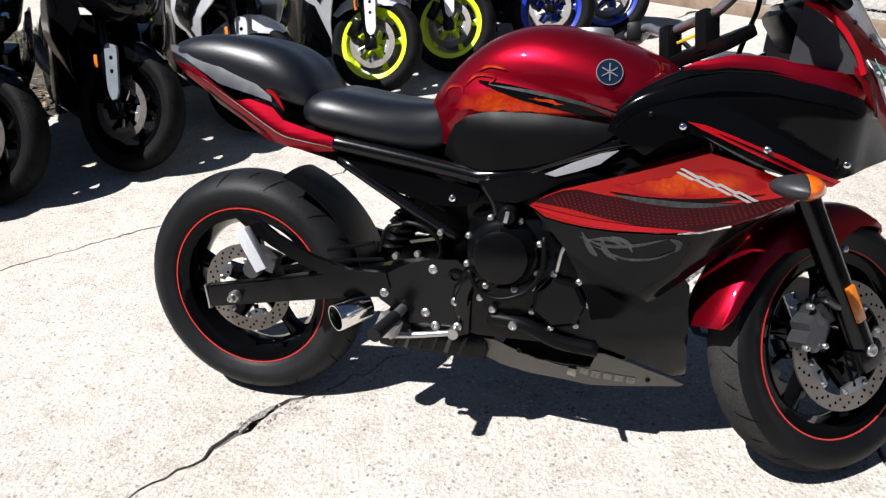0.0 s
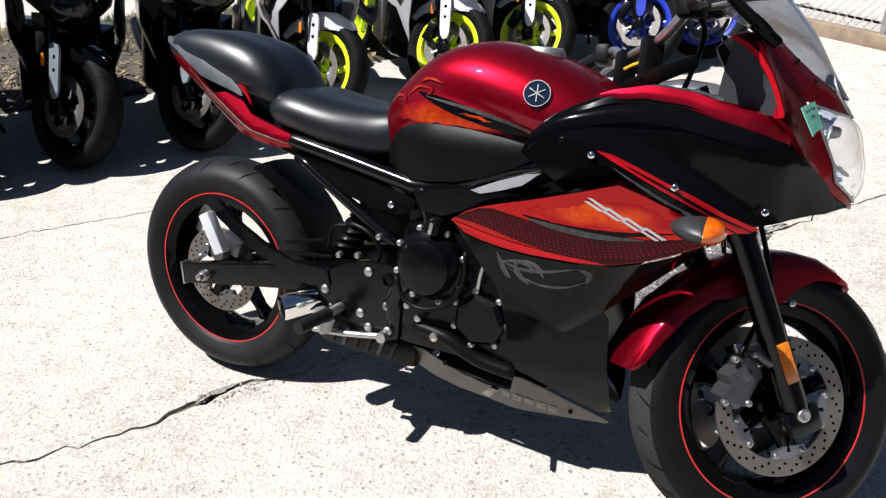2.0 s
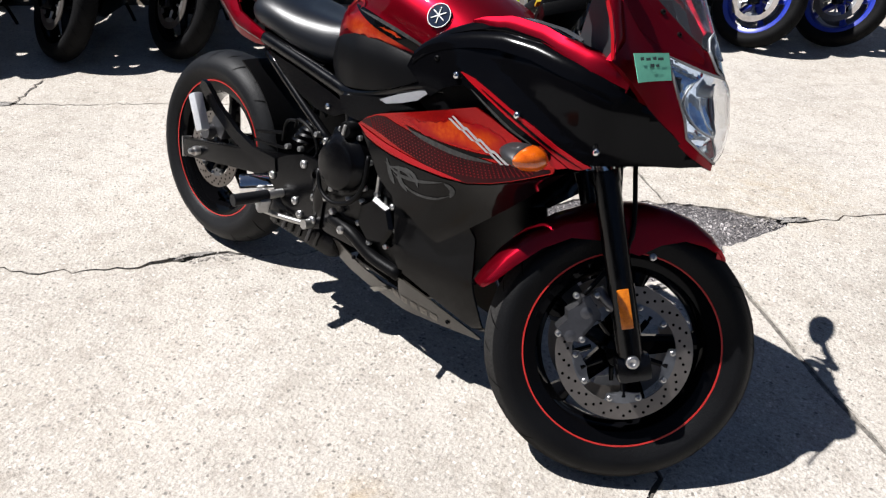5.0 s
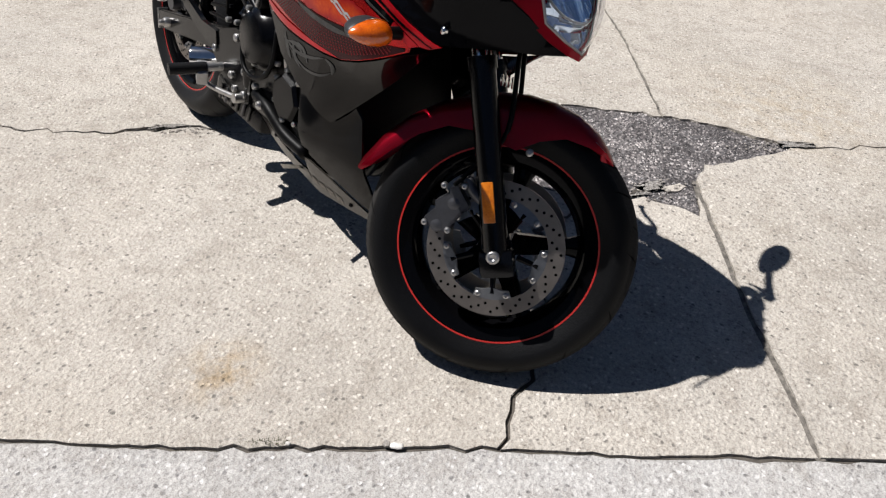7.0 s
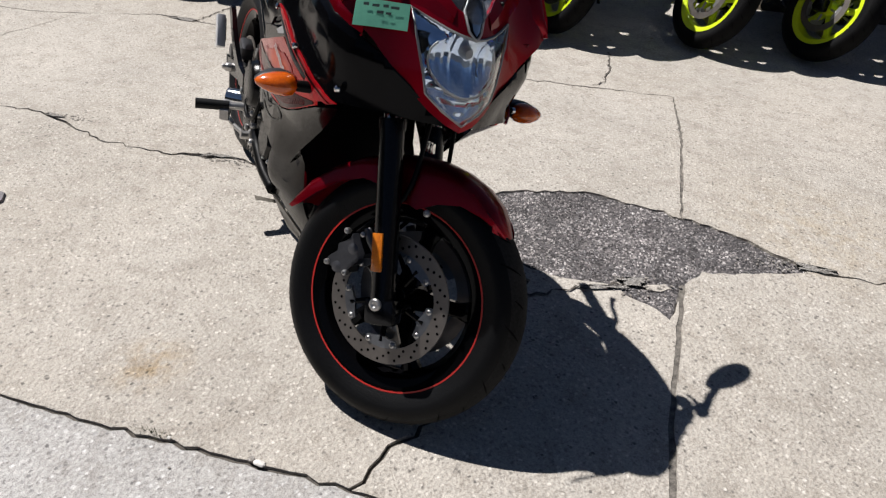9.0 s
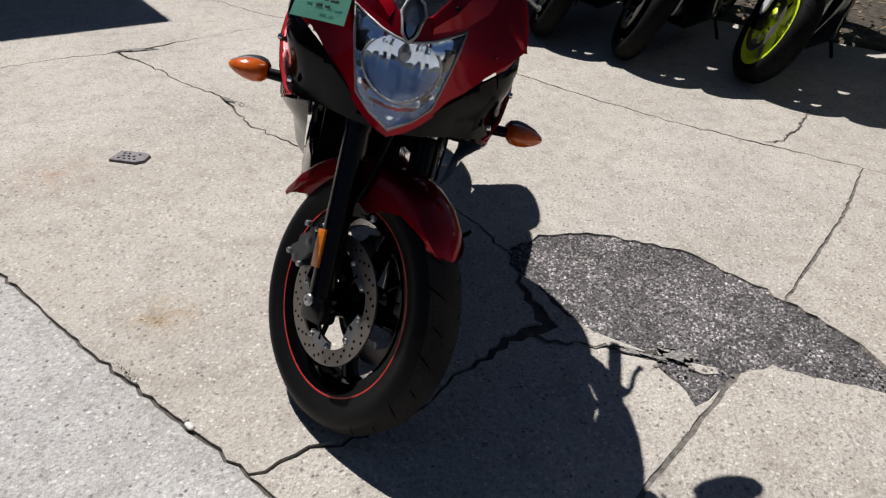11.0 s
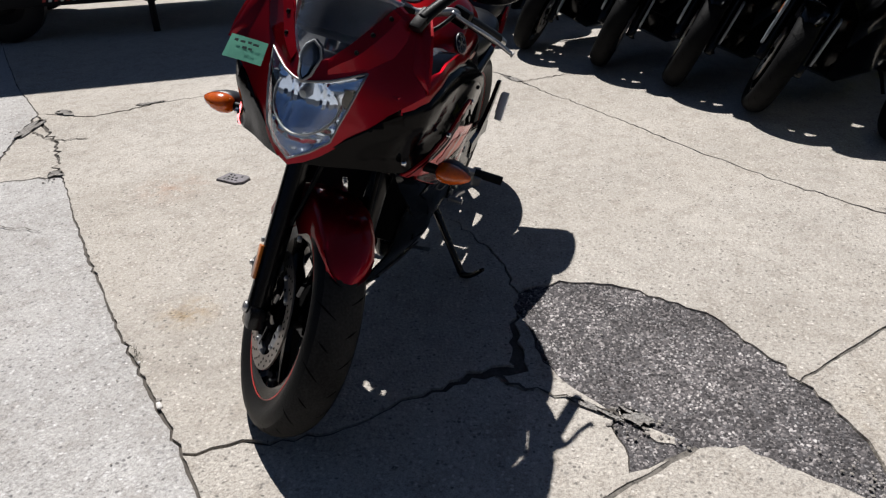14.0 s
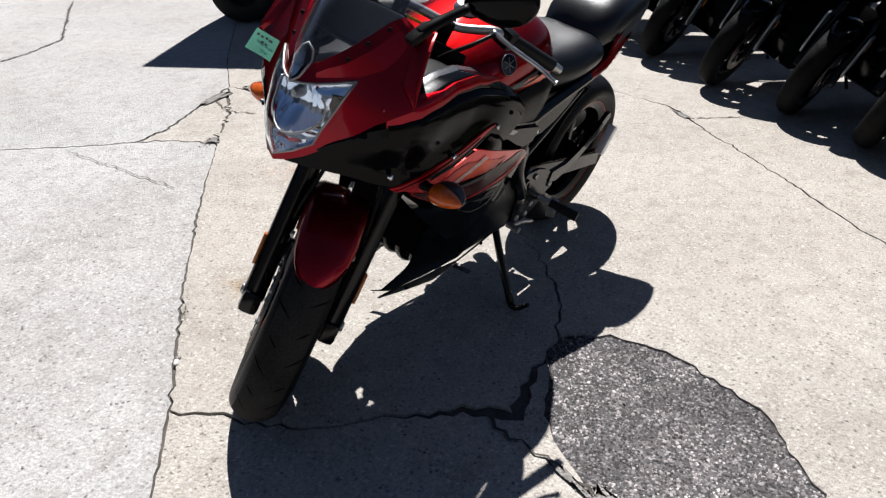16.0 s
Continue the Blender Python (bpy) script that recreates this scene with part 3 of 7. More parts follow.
def crossing(a, b, c, d):
    """Where the lines a-b and c-d cross, if they do."""
    rx, ry, sx, sy = b[0] - a[0], b[1] - a[1], d[0] - c[0], d[1] - c[1]
    den = rx * sy - ry * sx
    if abs(den) < 1e-12:
        return None
    t, u = ((c[0] - a[0]) * sy - (c[1] - a[1]) * sx) / den, ((c[0] - a[0]) * ry - (c[1] - a[1]) * rx) / den
    return (a[0] + t * rx, a[1] + t * ry) if 0 < t < 1 and 0 < u < 1 else None


def untangle(poly):
    """Cuts the small loops out of an outline."""
    out, again = list(poly), True
    while again:
        again = False
        for i in range(len(out)):
            for k in range(2, 9):
                n = len(out)
                p = crossing(out[i % n], out[(i + 1) % n], out[(i + k) % n], out[(i + k + 1) % n])
                if p:
                    drop = {(i + q) % n for q in range(1, k + 1)}
                    first = (i + 1) % n
                    out = [p if q == first else v for q, v in enumerate(out) if q == first or q not in drop]
                    again = True
                    break
            if again:
                break
    return out


def slab(name, poly, gap=0.004, top=0.0, mat=None, label="", depth=0.05):
    poly = untangle(inset(poly, gap))
    bm = bmesh.new()
    face = bm.faces.new([bm.verts.new((x, y, top)) for x, y in poly])
    low = bmesh.ops.extrude_face_region(bm, geom=[face])["geom"]
    for v in low:
        if isinstance(v, bmesh.types.BMVert):
            v.co.z -= depth
    rim = {v for e in bm.edges if all(abs(v.co.z - top) < 1e-6 for v in e.verts) for v in e.verts}
    for v in rim:
        v.co.z -= 0.0025 * abs(noise.noise((v.co.x * 9, v.co.y * 9, 4.0)))
    bmesh.ops.triangulate(bm, faces=[f for f in bm.faces if len(f.verts) > 4], ngon_method="EAR_CLIP")
    bmesh.ops.recalc_face_normals(bm, faces=bm.faces[:])
    return part(name, bm, mat or M_CONCRETE, pavement, label, smooth=0.4)


slab("slab", chain(JOINT_A, JOINT_B, CRACK_TOE, (CRACK_MID,), (CROSS_LOW,)), 0.0036)
slab("slab", chain(CRACK_MID, PATCH_TOP, RIGHT_TOP, (FAR_B,), (CROSS_HIGH,)), 0.0043, top=0.001)
slab("slab", chain(JOINT_C[:-8], [(1.821, 1.760)], (RIGHT_LOW,), (PATCH_LOW,), (CRACK_TOE,)), 0.0043, top=-0.001)
slab("slab", chain([(1.821, 1.760), (1.960, 1.874)], JOINT_D, (TAIL_CRACK,), (PATCH_NEAR,), RIGHT_LOW), 0.004, top=0.002, mat=M_CONCRETE)
slab("slab", chain(RIGHT_TOP, FAR_C, (TAIL_CRACK,), (PATCH_FAR,)), 0.004, top=0.002)
slab("slab", chain(FAR_A, FAR_B, FAR_C, [(2.0, 14.0), (-16.0, 2.0)]), 0.004, top=0.0)
slab("slab", chain(LOW_CRACK, [(9.0, -6.9), (12, 6.6)], (JOINT_D,), (JOINT_C,), (JOINT_B,)), 0.0020, top=-0.003, mat=M_CONCRETE_GREY)
slab("slab", chain(JOINT_A, LOW_CRACK[:LOW_CRACK.index((-0.247, -0.369)) + 1], (BAY,)), 0.006, top=-0.002)
slab("slab", chain(JOINT, BAY, LOW_CRACK[LOW_CRACK.index((-0.247, -0.369)):], [(-9, -6.9), (-4.05, -2.82)]), 0.004, top=-0.001, mat=M_CONCRETE_GREY)
slab("slab", chain(JOINT, CROSS_LOW, CROSS_HIGH, (FAR_A,)), 0.004, top=0.0)
slab("slab_chip", ragged([(1.100, 2.490), (1.141, 2.557), (1.174, 2.552), (1.168, 2.500), (1.125, 2.470), (1.100, 2.490)], 0.004, 61, 0.015)[:-1], 0.002, top=0.0)
slab("slab_chip", ragged([(1.050, 2.418), (1.095, 2.466), (1.140, 2.432), (1.082, 2.440), (1.050, 2.418)], 0.004, 62, 0.015)[:-1], 0.002, top=-0.001)
slab("asphalt_patch", chain(PATCH_TOP, PATCH_FAR, (PATCH_NEAR,), (PATCH_LOW,)), -0.004, top=-0.006, mat=M_PATCH, label="dark pebbly asphalt patch filling a hole")


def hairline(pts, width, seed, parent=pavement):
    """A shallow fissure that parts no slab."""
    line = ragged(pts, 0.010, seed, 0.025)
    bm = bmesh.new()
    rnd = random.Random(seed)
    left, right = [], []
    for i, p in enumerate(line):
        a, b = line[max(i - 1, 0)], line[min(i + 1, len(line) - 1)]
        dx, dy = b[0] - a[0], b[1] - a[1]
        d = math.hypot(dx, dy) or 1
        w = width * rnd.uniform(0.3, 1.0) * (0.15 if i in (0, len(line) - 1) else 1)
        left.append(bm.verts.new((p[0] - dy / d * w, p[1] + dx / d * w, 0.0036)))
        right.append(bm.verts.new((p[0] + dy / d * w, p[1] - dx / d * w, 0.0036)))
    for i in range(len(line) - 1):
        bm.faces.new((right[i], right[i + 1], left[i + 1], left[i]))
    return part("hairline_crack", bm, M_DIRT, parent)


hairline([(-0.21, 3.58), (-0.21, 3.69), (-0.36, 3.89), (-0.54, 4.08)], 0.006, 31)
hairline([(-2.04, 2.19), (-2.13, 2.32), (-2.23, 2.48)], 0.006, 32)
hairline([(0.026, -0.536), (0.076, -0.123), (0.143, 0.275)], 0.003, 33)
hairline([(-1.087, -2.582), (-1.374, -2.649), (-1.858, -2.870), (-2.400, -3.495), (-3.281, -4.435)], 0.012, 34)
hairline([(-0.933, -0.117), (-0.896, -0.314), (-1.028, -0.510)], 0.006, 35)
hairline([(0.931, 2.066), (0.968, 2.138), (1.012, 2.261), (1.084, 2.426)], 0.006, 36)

# sand that fills the two straight joints of the corner slab
def joint_sand(line, width, seed):
    bm = bmesh.new()
    rnd = random.Random(seed)
    left, right = [], []
    for i, p in enumerate(line):
        a, b = line[max(i - 1, 0)], line[min(i + 1, len(line) - 1)]
        dx, dy = b[0] - a[0], b[1] - a[1]
        d = math.hypot(dx, dy) or 1
        for side, arr in ((1, left), (-1, right)):
            w = width * rnd.uniform(0.8, 1.2) * side
            arr.append(bm.verts.new((p[0] - dy / d * w, p[1] + dx / d * w, -0.0022 - 0.003 * rnd.random())))
    for i in range(len(line) - 1):
        bm.faces.new((right[i], right[i + 1], left[i + 1], left[i]))
    return part("joint_sand", bm, M_SAND, pavement)


M_CHIP = material("white_plaster", (0.72, 0.70, 0.66), 0.8, second=(0.5, 0.48, 0.45), scale=90, bump=0.3, bump_scale=300)
M_WEED = material("dull_weed", (0.075, 0.085, 0.030), 0.8, second=(0.045, 0.050, 0.018), scale=40)
M_SAND = material("sandy_joint_grit", (0.22, 0.20, 0.175), 0.95, second=(0.045, 0.040, 0.035), scale=40, fine=260, bump=0.8, bump_scale=160)
joint_sand(RIGHT_LOW, 0.012, 51)
joint_sand(RIGHT_TOP, 0.012, 52)

# crumbled spots along the cracks
bm = bmesh.new()
rnd = random.Random(5)
for cx, cy, sx, sy, turn, k in ((-0.312, 1.683, 0.10, 0.028, 30, 70), (-0.964, 1.286, 0.06, 0.02, 30, 25), (1.101, 2.466, 0.10, 0.05, 50, 60), (1.284, 2.98, 0.14, 0.04, 40, 60),
                                (-0.368, -0.025, 0.05, 0.05, 0, 12), (-1.077, -0.575, 0.22, 0.07, 10, 30), (-2.04, 2.19, 0.07, 0.03, 45, 15)):
    for _ in range(k):
        u, w = rnd.gauss(0, sx * 0.6), rnd.gauss(0, sy * 0.6)
        c, s = math.cos(radians(turn)), math.sin(radians(turn))
        r = rnd.uniform(0.002, 0.006)
        g = bmesh.ops.create_icosphere(bm, subdivisions=1, radius=r)["verts"]
        for v in g:
            v.co = Vector((v.co.x * rnd.uniform(0.7, 1.3), v.co.y * rnd.uniform(0.7, 1.3), v.co.z * 0.5)) + Vector((cx + c * u - s * w, cy + s * u + c * w, 0.001))
crumbs = part("crumbled_concrete", bm, M_CRUMB, smooth=10)
tagged(crumbs, "small crumbs of broken concrete along the cracks", "rubble", kind="stuff")


# loose chips and a weed in the joint before the front wheel
def chip(name, at, size, turn, mat, label, seed):
    rnd = random.Random(seed)
    bm = bmesh.new()
    bmesh.ops.create_icosphere(bm, subdivisions=2, radius=0.5)
    for v in bm.verts:
        k = max(abs(v.co.x), abs(v.co.y), abs(v.co.z)) / 0.5
        v.co = Vector((v.co.x / k ** 0.6 * size[0], v.co.y / k ** 0.6 * size[1], v.co.z / k ** 0.6 * size[2])) * rnd.uniform(0.92, 1.06)
    bmesh.ops.transform(bm, matrix=pose(at[0], at[1], size[2] * 0.36 - 0.002, 0, 0, turn), verts=bm.verts[:])
    tagged(part(name, bm, mat, smooth=25), label, "pebble")


chip("plaster_chip", (1.115, 1.207), (0.030, 0.015, 0.010), 38, M_CHIP, "small white chip lying in the concrete joint", 71)
chip("pebble", (1.096, 1.197), (0.017, 0.014, 0.011), 10, M_CRUMB, "small tan pebble in the concrete joint", 72)
chip("plaster_chip", (0.938, 1.065), (0.011, 0.009, 0.008), 20, M_CHIP, "tiny white chip beside the joint weed", 73)
bm = bmesh.new()
rnd = random.Random(74)
for k in range(70):
    u = rnd.gauss(0, 0.022)
    b = Vector((0.905 + 0.78 * u + rnd.gauss(0, 0.004), 1.043 + 0.62 * u + rnd.gauss(0, 0.004), -0.006))
    a = rnd.uniform(0, 6.28)
    side, tip = Vector((math.cos(a), math.sin(a), 0)) * 0.0013, Vector((rnd.gauss(0, 0.007), rnd.gauss(0, 0.007), rnd.uniform(0.008, 0.018)))
    bm.faces.new([bm.verts.new(q) for q in (b - side, b + side, b + side * 0.7 + tip * 0.6, b + tip)])
tagged(part("joint_weed", bm, M_WEED, smooth=5), "small dull green weed growing in the joint", "weed", kind="stuff")

# shallow spalls where the surface has broken away
M_SPALL = concrete_material("spalled_concrete", (0.30, 0.285, 0.27), (0.16, 0.15, 0.14), 0.55, 1.0, 120.0)


def spall(x, y, long, wide, turn, seed):
    rnd = random.Random(seed)
    bm = bmesh.new()
    c, s = math.cos(radians(turn)), math.sin(radians(turn))
    ring = []
    for k in range(40):
        a = 2 * math.pi * k / 40
        r = 0.62 + 0.75 * noise.noise((math.cos(a) * 1.7, math.sin(a) * 1.7, seed)) + rnd.uniform(-0.10, 0.10)
        u, w = r * long * math.cos(a), r * wide * math.sin(a)
        ring.append(bm.verts.new((x + c * u - s * w, y + s * u + c * w, 0.0048)))
    bm.faces.new(ring)
    bmesh.ops.triangulate(bm, faces=bm.faces[:], ngon_method="EAR_CLIP")
    bmesh.ops.recalc_face_normals(bm, faces=bm.faces[:])
    part("spall", bm, M_SPALL, pavement, smooth=1)


for k, (x, y, long, wide, turn) in enumerate(((-0.36, 1.655, 0.10, 0.020, 50), (-1.02, 1.22, 0.07, 0.016, 38), (1.08, 2.47, 0.07, 0.030, 52), (1.36, 3.06, 0.10, 0.03, 40), (-1.36, -0.52, 0.09, 0.05, 60), (-1.55, -0.08, 0.16, 0.025, 120), (-1.10, -0.55, 0.20, 0.05, 12), (-0.44, -0.02, 0.06, 0.05, 30), (-2.10, 2.14, 0.12, 0.03, 40), (1.05, 2.36, 0.10, 0.018, 55), (-1.88, 0.70, 0.14, 0.03, 100))):
    spall(x, y, long, wide, turn, 3.7 + k * 1.31)

# pebbles that stand out of the asphalt patch, and grit on the slabs
bm = bmesh.new()
patch_path = chain(PATCH_TOP, PATCH_FAR, (PATCH_NEAR,), (PATCH_LOW,))


def inside(p, poly):
    hit = False
    for (ax, ay), (bx, by) in zip(poly, poly[1:] + poly[:1]):
        if (ay > p[1]) != (by > p[1]) and p[0] < (bx - ax) * (p[1] - ay) / (by - ay) + ax:
            hit = not hit
    return hit


def pebbles(bm, count, spot, low, high, flat=0.6):
    for _ in range(count):
        x, y, z = spot()
        r = rnd.uniform(low, high)
        turn = rnd.uniform(0, 6.28)
        a = [bm.verts.new((x + r * rnd.uniform(0.7, 1.2) * math.cos(turn + q), y + r * rnd.uniform(0.7, 1.2) * math.sin(turn + q), z)) for q in (0, 1.57, 3.14, 4.71)]
        t = bm.verts.new((x + rnd.uniform(-0.3, 0.3) * r, y + rnd.uniform(-0.3, 0.3) * r, z + r * flat))
        for i in range(4):
            bm.faces.new((a[i], a[(i + 1) % 4], t))


def in_patch():
    while True:
        p = (rnd.uniform(0.40, 1.36), rnd.uniform(2.14, 3.06))
        if inside(p, patch_path):
            return (*p, -0.007)


pebbles(bm, 15000, in_patch, 0.002, 0.0075, 0.75)
patch_stones = part("patch_gravel", bm, M_GRAVEL, smooth=5)
tagged(patch_stones, "grey gravel set in the dark asphalt patch", "gravel", kind="stuff")
bm = bmesh.new()
pebbles(bm, 500, lambda: (rnd.uniform(-2.6, 2.2), rnd.uniform(-0.6, 4.0), 0.0), 0.0015, 0.005, 0.7)
grit = part("loose_grit", bm, M_CRUMB, smooth=5)
tagged(grit, "loose dark grit scattered on the concrete", "grit", kind="stuff")

# the small iron lid sunk in the concrete
lid = thing("utility_lid", pose(-0.410, 0.866, 0.0, 0, 0, 68), "small grey iron utility lid in the concrete", "lid")
bm = bmesh.new()
out = [(-0.065, -0.042), (0.045, -0.045), (0.072, -0.02), (0.07, 0.03), (0.05, 0.045), (-0.06, 0.042)]
f = bm.faces.new([bm.verts.new((x, y, 0.010)) for x, y in out])
for v in bmesh.ops.extrude_face_region(bm, geom=[f])["geom"]:
    if isinstance(v, bmesh.types.BMVert):
        v.co = Vector((v.co.x * 1.06, v.co.y * 1.06, -0.01))
bmesh.ops.recalc_face_normals(bm, faces=bm.faces[:])
part("plate", bm, M_RUST, lid)
# black studs on the plate imitate the shade in its holes
for i in range(4):
    for j in range(3):
        if (i + j) % 5 == 4:
            continue
        bm = bmesh.new()
        rod(bm, (-0.034 + i * 0.022 + 0.008 * (j % 2), -0.022 + j * 0.022, 0.008), (-0.034 + i * 0.022 + 0.008 * (j % 2), -0.022 + j * 0.022, 0.0108), 0.0055, n=10)
        part("hole", bm, M_HOLLOW, lid)


# ---- the red and black sport bike ----
LEAN, HEADING, PITCH, STEER = 12.8, -12.1, 0.45, 38.0
BIKE = Matrix.Translation((-0.359, 1.822, 0.005)) @ Matrix.Rotation(radians(HEADING), 4, "Z") @ Matrix.Rotation(radians(PITCH), 4, "Y") @ Matrix.Rotation(radians(-LEAN), 4, "X")
RAKE = radians(26)
STEM, STEM_DIR = Vector((1.543, 0, 0)), Vector((-math.sin(RAKE), 0, math.cos(RAKE)))


def steered(angle):
    return Matrix.Translation(STEM) @ Matrix.Rotation(radians(angle), 4, STEM_DIR) @ Matrix.Translation(-STEM)


TURN_F = steered(STEER)


def wheel(parent, name, centre, radius, width, rim_r, turn, mats, spokes=5, disc_r=0.149, discs=(1, -1), stripe=True, label="", detail=True, tread=False):
    """Tyre, cast rim, spokes, stripe and drilled discs under one wheel; built at centre with its axle along y."""
    m_tyre, m_rim, m_stripe = mats
    hub = bmesh.new()
    lathe(hub, [(0.016, -0.065), (0.038, -0.06), (0.042, -0.03), (0.042, 0.03), (0.038, 0.06), (0.016, 0.065)], centre, 24)
    w = part(name, hub, m_rim, parent, label, turn)
    hw, crown = width / 2, radius
    prof = []
    for k in range(13):
        a = radians(-100 + 200 * k / 12)
        prof.append((crown - hw * 0.78 + hw * 0.78 * math.cos(a) if abs(a) < 1.2 else crown - hw * 0.78 + hw * 0.78 * math.cos(a), hw * math.sin(a)))
    prof = [(rim_r + 0.002, -hw * 0.72), (rim_r + 0.018, -hw * 0.84), (rim_r + 0.035, -hw * 0.955)] + [p for p in prof if p[0] > rim_r + 0.042] + [(rim_r + 0.035, hw * 0.955), (rim_r + 0.018, hw * 0.84), (rim_r + 0.002, hw * 0.72)]
    bm = bmesh.new()
    lathe(bm, prof, centre, 96 if detail else 56)
    # the dusty tread also carries sunlight in its lighter grey
    worn = m_tyre is M_RUBBER_GREY
    if worn:
        for f in bm.faces:
            c = f.calc_center_median()
            if abs(c.y - centre[1]) < hw * 0.84 and math.hypot(c.x - centre[0], c.z - centre[2]) > rim_r + 0.03:
                f.material_index = 1
    tyre = part("tyre", bm, M_SIDEWALL if worn else m_tyre, w, "", turn, 60)
    if worn:
        tyre.data.materials.append(m_tyre)
    if detail or tread:
        # black strips laid on the tread imitate shaded grooves
        bm = bmesh.new()
        for k in range(26):
            for side in (1, -1):
                base = 2 * math.pi * (k + (0.5 if side > 0 else 0)) / 26
                left, right = [], []
                long = 1.0 if k % 2 else 0.55
                for i in range(7):
                    s = i / 6
                    a = radians((14 + 50 * s * long)) * side
                    ang = base + 0.13 * s * long
                    r = crown - hw * 0.78 + hw * 0.78 * math.cos(a) + 0.0006
                    y = hw * math.sin(a) * 1.004
                    wd = 0.0085 * math.sin(math.pi * min(max(s, 0.06), 0.94))
                    for da, arr in ((wd, left), (-wd, right)):
                        arr.append(bm.verts.new((centre[0] + r * math.cos(ang + da), centre[1] + y, centre[2] + r * math.sin(ang + da))))
                for i in range(6):
                    bm.faces.new((left[i], left[i + 1], right[i + 1], right[i]))
        tagged(part("tread_groove", bm, M_HOLLOW, w, "", turn), kind="stuff")
    bm = bmesh.new()
    lathe(bm, [(rim_r + 0.010, -hw * 0.74), (rim_r + 0.004, -hw * 0.68), (rim_r - 0.016, -hw * 0.60), (rim_r - 0.028, -hw * 0.2), (rim_r - 0.028, hw * 0.2), (rim_r - 0.016, hw * 0.60),
               (rim_r + 0.004, hw * 0.68), (rim_r + 0.010, hw * 0.74), (rim_r - 0.002, hw * 0.74), (rim_r - 0.024, hw * 0.62), (rim_r - 0.040, hw * 0.2), (rim_r - 0.040, -hw * 0.2), (rim_r - 0.024, -hw * 0.62), (rim_r - 0.002, -hw * 0.74)], centre, 72)
    part("rim", bm, m_rim, w, "", turn)
    for k in range(spokes):
        a = 2 * math.pi * k / spokes + 0.35
        bm = bmesh.new()
        ca, sa = math.cos(a), math.sin(a)
        rows = []
        for s in range(5):
            q = s / 4
            r = 0.036 + (rim_r - 0.068) * q
            wd, dp = 0.024 - 0.010 * q + 0.014 * max(0, q - 0.75) * 4, 0.022 - 0.008 * q
            c = Vector((centre[0] + r * ca, centre[1], centre[2] + r * sa))
            t = Vector((-sa, 0, ca))
            rows.append([c + t * wd * x + Vector((0, dp * y, 0)) for x, y in ((-1, -0.5), (-0.5, -1), (0.5, -1), (1, -0.5), (1, 0.5), (0.5, 1), (-0.5, 1), (-1, 0.5))])
        loft(bm, rows, closed=True)
        part("spoke", bm, m_rim, w, "", turn)
    if stripe:
        for side in (1, -1):
            bm = bmesh.new()
            y = side * hw * 0.752
            lathe(bm, [(rim_r + 0.0072, y), (rim_r + 0.0072, y + side * 0.0012), (rim_r + 0.0038, y + side * 0.0012), (rim_r + 0.0038, y)], centre, 96)
            part("rim_stripe", bm, m_stripe, w, "", turn)
    for side in discs:
        y = side * 0.066
        bm = bmesh.new()
        lathe(bm, [(disc_r, y - 0.0025), (disc_r, y + 0.0025), (disc_r - 0.036, y + 0.0025), (disc_r - 0.036, y - 0.0025)], centre, 64)
        d = part("brake_disc", bm, M_DISC, w, "", turn, 30)
        bm, arms = bmesh.new(), bmesh.new()
        for k in range(5):
            a = 2 * math.pi * k / 5
            rows = []
            for q in range(7):
                b = a - 0.38 + 0.76 * q / 6
                rows.append([(centre[0] + r * math.cos(b), y + yy, centre[2] + r * math.sin(b)) for r, yy in
                             ((disc_r - 0.034, -0.002), (disc_r - 0.034, 0.002), (disc_r - 0.064 - 0.012 * abs(q - 3) / 3 * -1, 0.004), (disc_r - 0.064 - 0.012 * abs(q - 3) / 3 * -1, -0.004))])
            loft(bm, rows, closed=True)
            b0 = a
            rod(arms, (centre[0] + 0.05 * math.cos(b0), y * 0.9, centre[2] + 0.05 * math.sin(b0)), (centre[0] + (disc_r - 0.05) * math.cos(b0), y, centre[2] + (disc_r - 0.05) * math.sin(b0)), 0.007, 0.006, 8)
        pieces("disc_carrier", bm, M_CARRIER if detail else M_STEEL, w, "", turn)
        pieces("carrier_arm", arms, M_GLOSSBLACK if detail else M_STEEL, w, "", turn)
        if detail:
            # black caps on the disc imitate the dark of drilled holes
            bm = bmesh.new()
            for k in range(60):
                a = 2 * math.pi * k / 60
                r = disc_r - (0.009, 0.018, 0.027)[k % 3]
                c = (centre[0] + r * math.cos(a), y + side * 0.0022, centre[2] + r * math.sin(a))
                rod(bm, c, (c[0], c[1] + side * 0.0009, c[2]), 0.0034, n=8)
            tagged(part("disc_hole", bm, M_HOLLOW, w, "", turn), kind="stuff")
            bm = bmesh.new()
            for k in range(5):
                for off in (-0.3, 0.3):
                    a = 2 * math.pi * k / 5 + off
                    r = disc_r - 0.044
                    bolt(bm, (centre[0] + r * math.cos(a), y + side * 0.003, centre[2] + r * math.sin(a)), (0, side, 0), 0.0065, 0.004)
            pieces("disc_bolt", bm, M_STEEL, w, "", turn)
    return w


bike = thing("motorcycle", BIKE, "candy red and black sport motorcycle leaning on its side stand", "motorcycle")
wheel(bike, "rear_wheel", (0, 0, 0.312), 0.314, 0.164, 0.213, None, (M_RUBBER, M_GLOSSBLACK, M_STRIPE), disc_r=0.1225, discs=(-1,), label="black rear wheel with a thin red rim stripe")
wheel(bike, "front_wheel", (1.44, 0, 0.300), 0.302, 0.124, 0.213, TURN_F, (M_RUBBER_GREY, M_GLOSSBLACK, M_STRIPE), label="black front wheel turned to full lock, red rim stripe")

